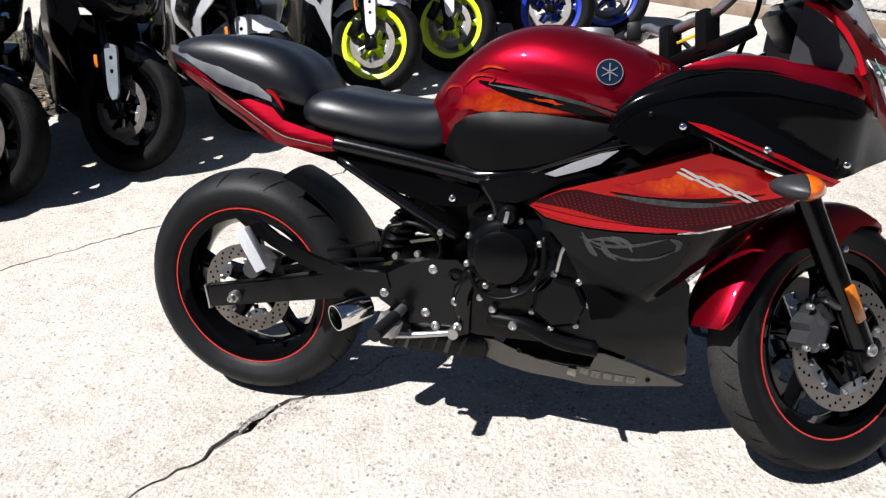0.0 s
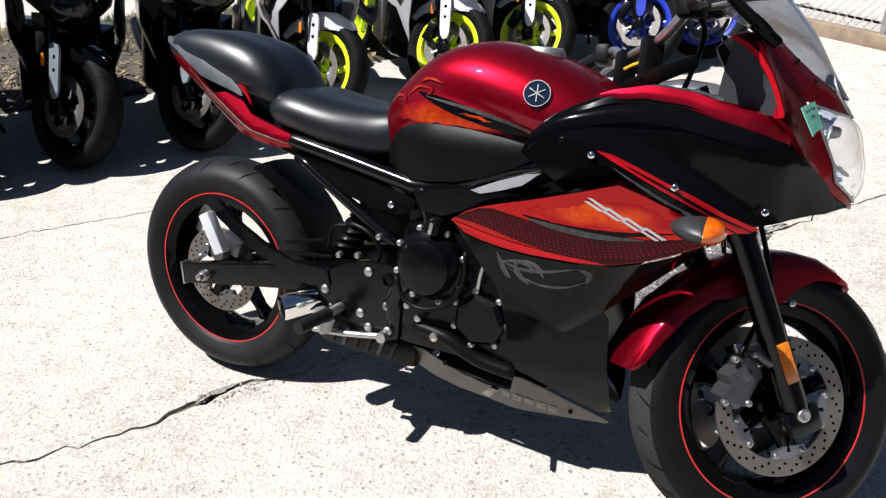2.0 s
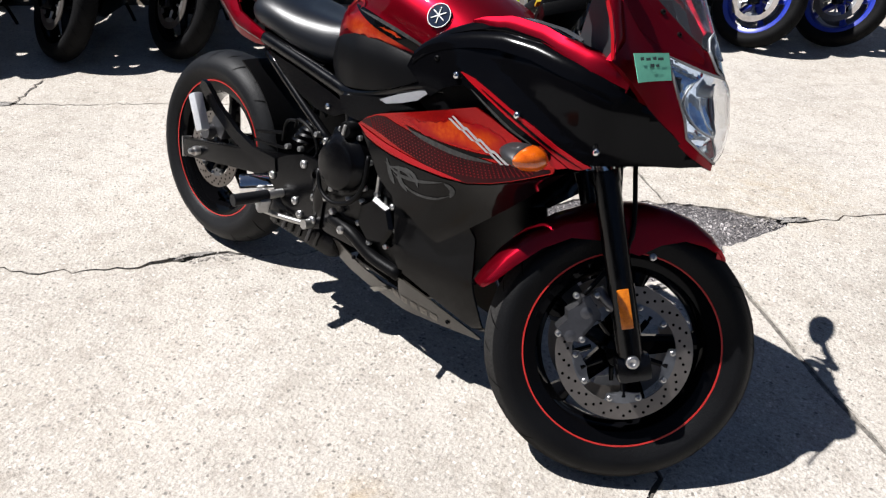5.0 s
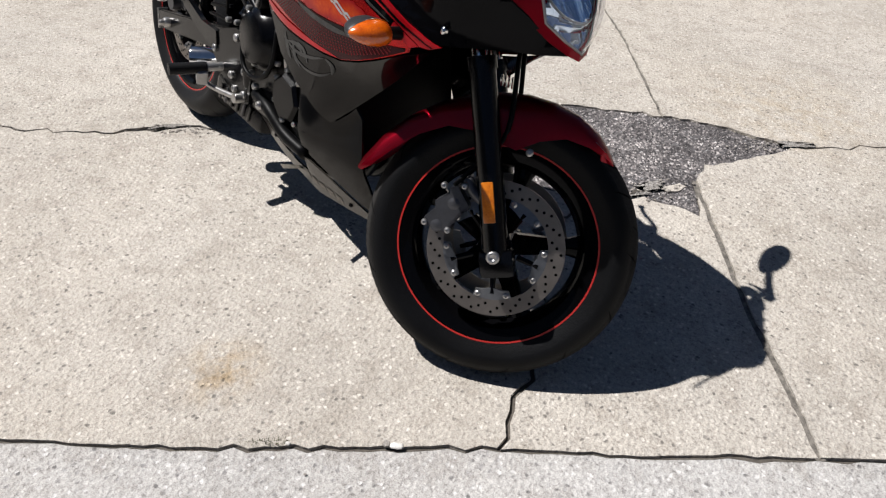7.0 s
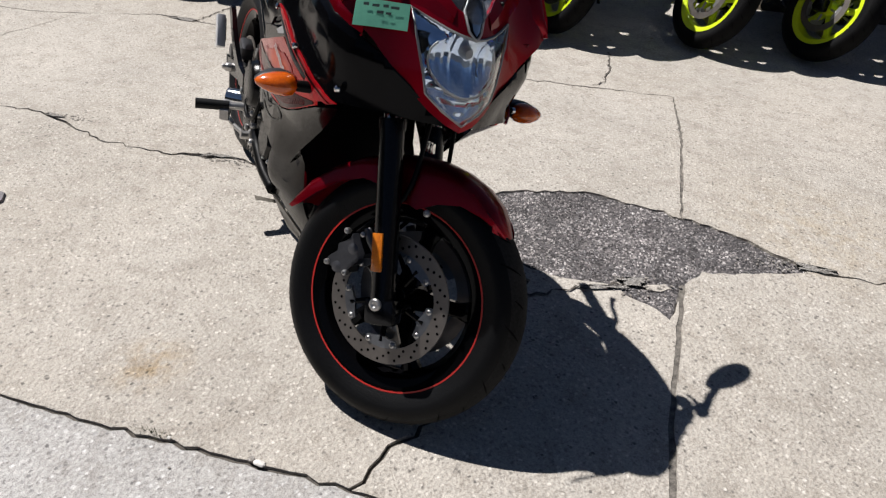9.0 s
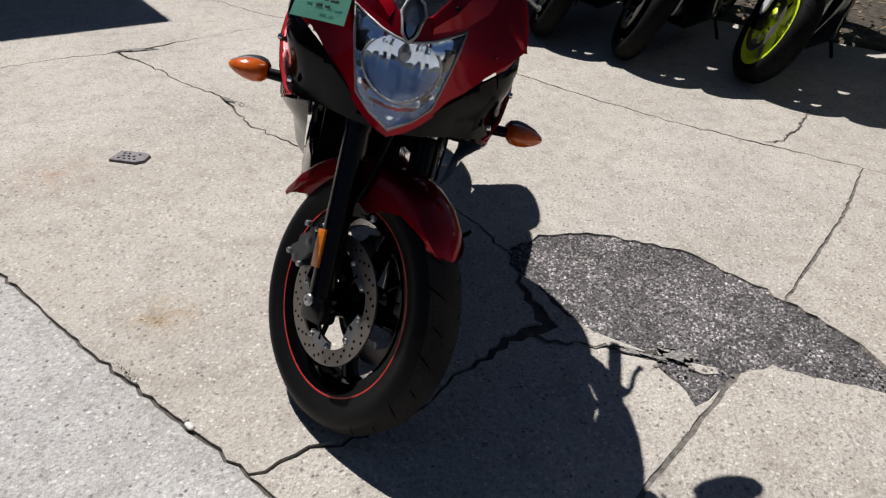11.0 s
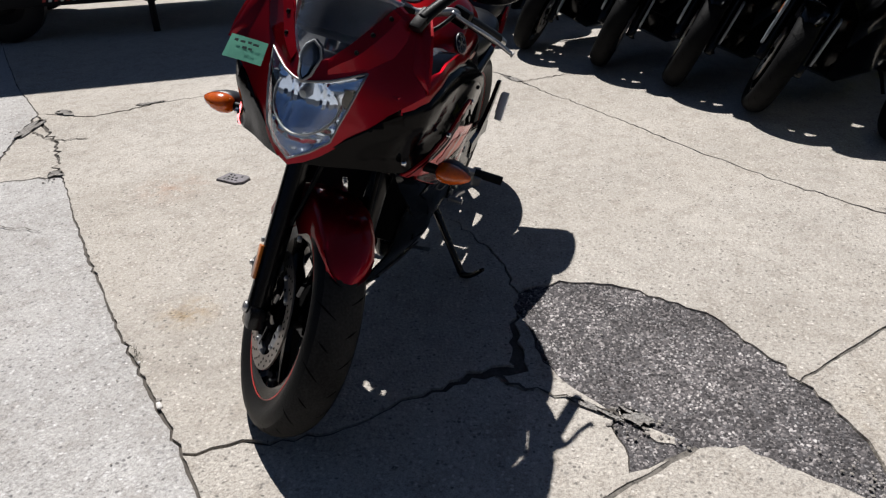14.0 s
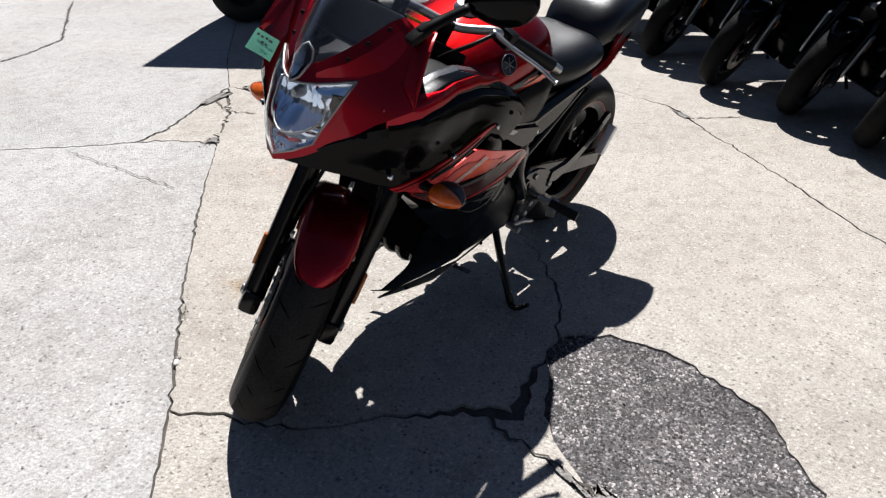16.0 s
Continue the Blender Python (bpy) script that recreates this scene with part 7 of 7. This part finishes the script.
# ---- the row of parked bikes ----
def parked_bike(label, paint, rim, plate, steer=33, spokes=5, scoop=None):
    """A parked sport bike, nose out, built upright at the origin with the rear contact at 0."""
    root = thing("motorcycle", Matrix.Identity(4), label, "motorcycle", "row of parked motorcycles")
    tf = steered(steer)
    wheel(root, "rear_wheel", (0, 0, 0.312), 0.314, 0.18, 0.213, None, (M_SHADEDRUBBER, rim, rim), spokes, 0.11, (1,), False, detail=False)
    wheel(root, "front_wheel", (1.40, 0, 0.300), 0.302, 0.124, 0.213, tf, (M_SHADEDRUBBER, rim, rim), spokes, 0.150, (1, -1), False, detail=False, tread=True)
    ax = Vector((1.40, 0, 0.30))
    for s in (-1, 1):
        lo = ax + Vector((0.01, s * 0.105, -0.01))
        bm = bmesh.new()
        rod(bm, lo, lo + STEM_DIR * 0.34, 0.027, 0.030, 18)
        rod(bm, lo + STEM_DIR * 0.34, lo + STEM_DIR * 0.66, 0.027, 0.027, 18)
        box(bm, lo, (0.07, 0.05, 0.07), (0, -26, 0), 0.012)
        fk = part("fork_leg", bm, M_FRAME, root, "", tf)
        bm = bmesh.new()
        rod(bm, lo + STEM_DIR * 0.17, lo + STEM_DIR * 0.38, 0.0215, n=16)
        part("fork_tube", bm, M_FRAME if plate is M_FORKGREY else M_CHROME, fk, "", tf)
        bm = bmesh.new()
        bm2 = sheet([(ax.x - 0.062, ax.z + 0.265), (ax.x - 0.050, ax.z + 0.285), (ax.x + 0.000, ax.z + 0.285), (ax.x + 0.014, ax.z + 0.265), (ax.x + 0.066, ax.z + 0.085), (ax.x + 0.062, ax.z + 0.050), (ax.x + 0.040, ax.z + 0.035), (ax.x + 0.015, ax.z + 0.055), (ax.x - 0.005, ax.z + 0.095)], lambda x, z, s=s: s * 0.142, 0.05, 0.012, "y", -s)
        bm.free()
        bmesh.ops.transform(bm2, matrix=Matrix.Translation((-0.03, 0, 0)), verts=bm2.verts[:])
        part("fork_guard", bm2, plate, fk, "", tf)
        # black discs on the guard imitate shaded slots
        for dx, dz in ((-0.040, 0.225), (-0.022, 0.165)):
            bm = bmesh.new()
            rod(bm, ax + Vector((dx, s * 0.140, dz)), ax + Vector((dx, s * 0.1435, dz)), 0.010, n=12)
            part("guard_slot", bm, M_HOLLOW, fk, "", tf)
        bm = bmesh.new()
        box(bm, ax + Vector((-0.12, s * 0.09, 0.06)), (0.06, 0.05, 0.12), (0, 14, 0), 0.012)
        part("brake_caliper", bm, M_FRAME, fk, "", tf)
        bm = bmesh.new()
        box(bm, ax + Vector((-0.13, s * 0.135, 0.19)), (0.02, 0.008, 0.06), (0, -20, 0), 0.003)
        part("side_reflector", bm, M_REFLECTOR, fk, "", tf)
    rows = []
    for a, r, w, k in ((62, 0.312, 0.030, 0.02), (72, 0.322, 0.060, 0.04), (90, 0.327, 0.072, 0.07), (108, 0.328, 0.075, 0.09), (125, 0.330, 0.075, 0.06), (145, 0.336, 0.072, 0.04), (160, 0.342, 0.062, 0.02)):
        c, s_ = math.cos(radians(a)), math.sin(radians(a))
        rows.append([(ax.x + q * c, y, ax.z + q * s_) for q, y in ((r - k - 0.03, -w * 1.03), (r - 0.012, -w * 0.93), (r, -w * 0.5), (r + 0.002, 0), (r, w * 0.5), (r - 0.012, w * 0.93), (r - k - 0.03, w * 1.03))])
    bm = bmesh.new()
    loft(bm, rows)
    bmesh.ops.solidify(bm, geom=bm.faces[:], thickness=0.004)
    part("front_fender", bm, scoop if scoop is M_SILVERPAINT else paint, root, "", tf, 60)
    # nose cone with a dark lamp slot, side fairings, tank, seat, tail
    bm = bmesh.new()
    secs = []
    for x, w, z0, z1 in ((1.56, 0.03, 0.76, 0.84), (1.50, 0.10, 0.73, 0.92), (1.42, 0.16, 0.71, 0.99), (1.30, 0.21, 0.72, 1.05), (1.15, 0.22, 0.74, 1.04), (1.02, 0.17, 0.78, 0.98)):
        h = z1 - z0
        secs.append([(x, -w * 0.5, z0), (x, -w * 0.9, z0 + 0.22 * h), (x, -w, z0 + 0.5 * h), (x, -w * 0.75, z0 + 0.85 * h), (x, 0, z1), (x, w * 0.75, z0 + 0.85 * h), (x, w, z0 + 0.5 * h), (x, w * 0.9, z0 + 0.22 * h), (x, w * 0.5, z0)])
    loft(bm, secs, closed=True)
    ns = part("nose_fairing", bm, scoop if scoop is M_SILVERPAINT else paint, root, smooth=50)
    for s in (-1, 1):
        bm = bmesh.new()
        box(bm, (1.505, s * 0.062, 0.825), (0.05, 0.075, 0.030), (0, 18, -38 * s), 0.008)
        slot = part("lamp_slot", bm, M_GLOSSBLACK, ns)
        bm = bmesh.new()
        bmesh.ops.create_uvsphere(bm, u_segments=20, v_segments=12, radius=1)
        turn = Matrix.Translation((1.490, s * 0.092, 0.838)) @ Matrix.Rotation(radians(40 * s), 4, "Z") @ Matrix.Diagonal((0.022, 0.030, 0.020, 1))
        bmesh.ops.transform(bm, matrix=turn, verts=bm.verts[:])
        tagged(part("lamp_lens", bm, M_LAMP, ns, smooth=60), "bright lamp lens")
    fl = lambda x, z: -(0.12 + 0.15 * min(1, max(0, (z - 0.2) / 0.4))) * lerp(x, (0.62, 0.9, 1.15, 1.36), (0.9, 1.0, 1.0, 0.72))
    for s in (-1, 1):
        bm = sheet([(0.62, 0.30), (0.72, 0.24), (1.10, 0.20), (1.16, 0.40), (1.24, 0.58), (1.38, 0.72), (1.32, 0.84), (1.10, 0.84), (0.95, 0.74), (0.88, 0.52), (0.80, 0.40)], fl, 0.06, 0.006)
        if s > 0:
            c = mirrored(bm)
            bm.free()
            bm = c
        part("side_fairing", bm, scoop if scoop is M_SILVERPAINT else paint, root, smooth=50)
    if scoop:
        for s in (-1, 1):
            bm = sheet([(0.98, 0.58), (1.10, 0.50), (1.20, 0.60), (1.30, 0.74), (1.20, 0.80), (1.05, 0.74)], lambda x, z: fl(x, z) - 0.004, 0.05, 0.004)
            if s > 0:
                c = mirrored(bm)
                bm.free()
                bm = c
            part("fairing_panel", bm, paint if scoop is M_SILVERPAINT else scoop, root, smooth=50)
    bm = bmesh.new()
    box(bm, (0.80, 0, 0.42), (0.42, 0.32, 0.34), (0, 0, 0), 0.04)
    part("engine", bm, M_ENGINE, root)
    # wide filled belly, added to block sun leaking into the row's shadow
    bm = bmesh.new()
    secs = []
    for x, w, z0, z1 in ((0.30, 0.12, 0.26, 0.55), (0.50, 0.16, 0.20, 0.60), (0.62, 0.20, 0.17, 0.62), (0.85, 0.235, 0.15, 0.64), (1.02, 0.225, 0.16, 0.66), (1.12, 0.15, 0.22, 0.62)):
        secs.append([(x, -w * 0.6, z0), (x, -w, z0 + 0.08), (x, -w, z1), (x, w, z1), (x, w, z0 + 0.08), (x, w * 0.6, z0)])
    loft(bm, secs, closed=True)
    part("belly_pan", bm, M_DARKBODY, root, smooth=40)
    bm = bmesh.new()
    box(bm, (1.05, 0, 0.52), (0.05, 0.32, 0.36), (0, -18, 0), 0.01)
    part("radiator", bm, M_PLASTIC, root)
    bm = bmesh.new()
    loft(bm, [tank_section(x, hw * 0.95, z) for x, hw, z in TANK], closed=True)
    part("fuel_tank", bm, paint, root, smooth=70)
    bm = bmesh.new()
    loft(bm, [seat_section(*t) for t in SEAT], closed=True)
    part("rider_seat", bm, M_VINYL, root, smooth=80)
    bm = bmesh.new()
    loft(bm, [seat_section(*t) for t in PILLION], closed=True)
    part("tail", bm, paint, root, smooth=80)
    bm = bmesh.new()
    tube(bm, [(-0.02, 0.10, 0.32), (0.30, 0.10, 0.37), (0.55, 0.09, 0.42)], 0.035, 10, 2)
    tube(bm, [(-0.02, -0.10, 0.32), (0.30, -0.10, 0.37), (0.55, -0.09, 0.42)], 0.035, 10, 2)
    pieces("swingarm", bm, M_FRAME, root)
    bm = bmesh.new()
    tube(bm, [(0.62, -0.14, 0.30), (0.40, -0.17, 0.34), (0.15, -0.19, 0.44)], lambda t: 0.03 + 0.02 * t, 14, 4)
    part("exhaust", bm, M_ENGINE, root)
    bm = bmesh.new()
    tube(bm, [(0.99, -0.34, 0.96), (1.05, -0.20, 0.985), (1.08, 0, 0.985), (1.05, 0.20, 0.985), (0.99, 0.34, 0.96)], 0.014, 10, 4)
    part("handlebar", bm, M_PLASTIC, root, "", tf)
    for s in (-1, 1):
        bm = bmesh.new()
        tube(bm, [(1.25, s * 0.19, 1.02), (1.22, s * 0.28, 1.10), (1.20, s * 0.33, 1.13)], 0.009, 8, 3)
        g = bmesh.ops.create_uvsphere(bm, u_segments=18, v_segments=10, radius=1)["verts"]
        for v in g:
            v.co = Vector((v.co.x * 0.025 + 1.19, v.co.y * 0.08 + s * 0.38, v.co.z * 0.045 + 1.15))
        pieces("mirror", bm, M_PLASTIC, root)
    bm = bmesh.new()
    tube(bm, [(0.64, 0.10, 0.27), (0.60, 0.20, 0.14), (0.57, 0.29, -0.055)], 0.011, 8, 4)
    rod(bm, (0.57, 0.29, -0.066), (0.57, 0.29, -0.052), 0.028, 0.028, 12)
    part("side_stand", bm, M_FRAME, root)
    return root


def park(ob, x, y, heading, lean=11.0, first=False):
    """Stands a bike with its front tyre on the ground at (x, y)."""
    m = Matrix.Rotation(radians(heading), 4, "Z") @ Matrix.Rotation(radians(-lean), 4, "X")
    tip = m @ (TURN_PARK @ Vector((1.40, 0, 0.02)))
    m = Matrix.Translation((x - tip.x, y - tip.y, 0.001)) @ m
    if first:
        ob.matrix_world = m
        return ob
    return copy_thing(ob, m)


TURN_PARK = steered(33)
M_FORKGREY = material("grey_fork_guard", (0.22, 0.25, 0.28), 0.36, metal=0.4, scale=20)
black = parked_bike("black sport motorcycle parked in a close row", M_DARKBODY, M_GLOSSBLACK, M_FORKGREY)
park(black, -3.70, 1.68, -49, first=True)
for x, y, h in ((-2.98, 2.22, -50), (-2.47, 2.72, -49), (-2.00, 3.11, -48), (-1.50, 3.45, -50), (-4.30, 1.20, -50), (-4.95, 0.70, -50)):
    park(black, x, y, h)
neon = parked_bike("silver and black motorcycle with neon yellow wheels", M_DARKBODY, M_NEON, M_SILVERPAINT, scoop=M_SILVERPAINT)
park(neon, -1.03, 3.97, -49, first=True)
for x, y, h in ((-0.43, 4.60, -49), (0.03, 5.05, -50)):
    park(neon, x, y, h)
blue = parked_bike("black and blue motorcycle with blue wheels", M_DARKBODY, M_BLUE, M_BLUE, scoop=M_BLUE)
park(blue, 0.73, 5.44, -50, first=True)
park(blue, 1.20, 5.83, -49)

# mulch bed behind the row, with leaf litter and tufts
bm = bmesh.new()
A, D, N = Vector((-2.0, 3.11)), Vector((0.765, 0.644)), Vector((-0.644, 0.765))
grid = []
for i in range(60):
    row = []
    for j in range(26):
        p = A + D * (-6.0 + 9.6 * i / 59) + N * (1.25 + 3.0 * (j / 25) ** 1.4)
        row.append(bm.verts.new((p.x, p.y, 0.012 + (0.04 * noise.noise((p.x * 2, p.y * 2, 0)) + 0.05 * min(1, j / 8) if j else -0.02) - (0.07 if j == 25 else 0))))
    grid.append(row)
for a, b in zip(grid, grid[1:]):
    for j in range(25):
        bm.faces.new((a[j], a[j + 1], b[j + 1], b[j]))
bmesh.ops.recalc_face_normals(bm, faces=bm.faces[:])
tagged(part("mulch_bed", bm, M_MULCH, smooth=60), "brown leaf mulch bed behind the parked bikes", "ground", kind="structure")
bm = bmesh.new()
rnd = random.Random(11)
for _ in range(7000):
    p = A + D * rnd.uniform(-6, 3.6) + N * rnd.uniform(1.2, 4.2)
    r, a = rnd.uniform(0.012, 0.035), rnd.uniform(0, 6.28)
    z = 0.05 + 0.04 * noise.noise((p.x * 2, p.y * 2, 0)) + rnd.uniform(0, 0.03)
    tilt = rnd.uniform(-0.5, 0.5)
    bm.faces.new([bm.verts.new((p.x + r * k * math.cos(a + q), p.y + r * k * math.sin(a + q), z + r * tilt * math.cos(q))) for q, k in ((0, 1), (0.9, 0.5), (2.2, 0.55), (3.14, 1), (4.1, 0.5), (5.4, 0.55))])
tagged(part("leaf_litter", bm, M_LEAF, smooth=5), "dry brown fallen leaves", "leaves", kind="stuff")
bm = bmesh.new()
for _ in range(9000):
    p = A + D * rnd.uniform(-6, 3.6) + N * (1.6 + 2.6 * rnd.random())
    if noise.noise((p.x * 1.3, p.y * 1.3, 5)) + 0.25 * (N.dot(p - A) - 2.8) < 0.0:
        continue
    h, a = rnd.uniform(0.05, 0.14), rnd.uniform(0, 6.28)
    b = Vector((p.x, p.y, 0.03))
    s = Vector((math.cos(a), math.sin(a), 0)) * 0.006
    l = Vector((rnd.uniform(-0.05, 0.05), rnd.uniform(-0.05, 0.05), h))
    bm.faces.new([bm.verts.new(q) for q in (b - s, b + s, b + s * 0.6 + l * 0.6, b + l)])
tagged(part("grass", bm, M_GRASS, smooth=5), "thin green grass tufts in the mulch", "grass", kind="stuff")
bm = bmesh.new()
for _ in range(140):
    p = A + D * rnd.uniform(-2.5, 3.4) + N * rnd.uniform(0.02, 1.1)
    r, a = rnd.uniform(0.006, 0.016), rnd.uniform(0, 6.28)
    bm.faces.new([bm.verts.new((p.x + r * k * math.cos(a + q), p.y + r * k * math.sin(a + q), 0.003 + 0.004 * math.sin(q + a))) for q, k in ((0, 1), (1.2, 0.5), (2.4, 0.6), (3.3, 1), (4.6, 0.45))])
tagged(part("litter_flakes", bm, material("pale_leaf_flake", (0.34, 0.30, 0.22), 0.9, scale=30), smooth=5), "pale leaf flakes lying under the bikes", "leaves", kind="stuff")

# chain-link fence on a timber sill
F0, F1 = Vector((1.50, 7.85, 0)), Vector((4.80, 3.45, 0))
fdir = (F1 - F0).normalized()
fence = thing("chain_link_fence", Matrix.Identity(4), "galvanised chain-link fence on a weathered timber sill", "fence")
bm = bmesh.new()
mid_f = (F0 + F1) / 2
box(bm, (mid_f.x, mid_f.y, 0.05), ((F1 - F0).length, 0.10, 0.11), (0, 0, math.degrees(math.atan2(fdir.y, fdir.x))), 0.01)
part("sill", bm, M_TIMBER, fence, "weathered brown timber sill")
for k in range(4):
    p = F0 + fdir * ((F1 - F0).length * k / 3)
    bm = bmesh.new()
    rod(bm, (p.x, p.y, 0), (p.x, p.y, 1.75), 0.028, n=14)
    part("post", bm, M_GALV, fence)
bm = bmesh.new()
ln = (F1 - F0).length
pitch, n_w = 0.075, int(ln / 0.075)
for k in range(-22, n_w):
    for s in (1, -1):
        a0, a1 = k * pitch, k * pitch + 1.55
        z0, z1 = 0.12, 1.67
        if s < 0:
            z0, z1 = z1, z0
        lo_t, hi_t = max(0, -a0 / (a1 - a0)), min(1, (ln - a0) / (a1 - a0))
        if lo_t >= hi_t:
            continue
        q0, q1 = F0 + fdir * (a0 + (a1 - a0) * lo_t), F0 + fdir * (a0 + (a1 - a0) * hi_t)
        rod(bm, (q0.x, q0.y, z0 + (z1 - z0) * lo_t), (q1.x, q1.y, z0 + (z1 - z0) * hi_t), 0.0022, n=4, caps=False)
tagged(part("mesh_wire", bm, M_GALV, fence, "diamond wire mesh"), kind="stuff")
bm = bmesh.new()
tube(bm, [F0 + Vector((0, 0, 0.20)) - fdir.cross(Vector((0, 0, 1))) * 0.05, (F0 + F1) / 2 + Vector((0, 0, 0.16)) - fdir.cross(Vector((0, 0, 1))) * 0.05, F1 + Vector((0, 0, 0.20)) - fdir.cross(Vector((0, 0, 1))) * 0.05], 0.010, 8, 6)
part("cable", bm, M_PLASTIC, fence, "black cable along the fence")

# tall dark trailer that throws the broad shadow
T0, T1 = Vector((-2.997, -2.324, 0)), Vector((-4.017, 0.096, 0))
tdir = (T1 - T0).normalized()
ang = math.degrees(math.atan2(tdir.y, tdir.x))
back = Vector((-tdir.y, tdir.x, 0))
back = back if back.x < 0 else -back
long = (T1 - T0).length
trailer = thing("trailer", Matrix.Translation(T0) @ Matrix.Rotation(radians(ang), 4, "Z"), "dark tall enclosed trailer with red and white tape", "trailer")
bm = bmesh.new()
box(bm, (long / 2, 0.95, 1.61), (long, 1.84, 2.36), (0, 0, 0), 0.03)
part("body", bm, M_TRAILER, trailer)
bm = bmesh.new()
box(bm, (long / 2 + 0.02, 0.022, 0.60), (long - 0.04, 0.010, 0.36), (0, 0, 0), 0.003)
part("kick_plate", bm, material("polished_aluminium_plate", (0.86, 0.86, 0.86), 0.22, metal=1.0, scale=14, fine=60, bump=0.25, bump_scale=40), trailer, "polished aluminium kick plate")
bm = bmesh.new()
box(bm, (long / 2, -0.006, 0.345), (long, 0.06, 0.115), (0, 0, 0), 0.008)
rail = part("rail", bm, M_TRAILER, trailer)
for k in range(22):
    bm = bmesh.new()
    x = 0.66 + k * 0.046
    bm.faces.new([bm.verts.new(p) for p in ((x, -0.0385, 0.322), (x + 0.024, -0.0385, 0.322), (x + 0.044, -0.0385, 0.368), (x + 0.020, -0.0385, 0.368))])
    g = bmesh.ops.extrude_face_region(bm, geom=bm.faces[:])["geom"]
    for v in g:
        if isinstance(v, bmesh.types.BMVert):
            v.co.y += 0.002
    bmesh.ops.recalc_face_normals(bm, faces=bm.faces[:])
    part("reflective_tape", bm, M_WHITE if k % 2 else M_STRIPE, rail)
for y in (0.14, 1.70):
    bm = bmesh.new()
    lathe(bm, [(0.17, -0.085), (0.27, -0.10), (0.31, -0.08), (0.32, 0.0), (0.31, 0.08), (0.27, 0.10), (0.17, 0.085)], (0.34, y, 0.322), 40)
    w = part("wheel", bm, M_RUBBER, trailer)
    bm = bmesh.new()
    lathe(bm, [(0.0, -0.06), (0.06, -0.06), (0.10, -0.03), (0.17, -0.07), (0.175, 0.0), (0.0, 0.02)], (0.34, y, 0.322), 28, False)
    part("rim", bm, M_TRAILER, w)
bm = bmesh.new()
rod(bm, (0.34, 0.14, 0.32), (0.34, 1.70, 0.32), 0.04, n=12)
part("axle", bm, M_TRAILER, trailer)
bm = bmesh.new()
rod(bm, (1.48, 0.10, 0.42), (1.48, 0.10, 0.0), 0.03, n=10)
rod(bm, (1.15, 0.10, 0.42), (1.46, 0.10, 0.26), 0.014, n=8)
rod(bm, (1.85, 0.10, 0.42), (1.50, 0.10, 0.26), 0.014, n=8)
pieces("landing_leg", bm, M_TRAILER, trailer)

# plain unseen walls added behind the camera to darken the reflected horizon
M_UNSEENWALL = material("plain_grey_wall", (0.05, 0.05, 0.052), 0.9, scale=1.5, fine=20, bump=0.3, bump_scale=14)
for name, at, size in (("unseen_wall_east", (16.0, 2.0, 2.7), (0.3, 40.0, 5.4)), ("unseen_wall_south", (-2.0, -14.0, 2.7), (36.0, 0.3, 5.4))):
    bm = bmesh.new()
    box(bm, at, size)
    tagged(part(name, bm, M_UNSEENWALL), "plain grey wall out of view, added to darken reflections", "wall", kind="structure")
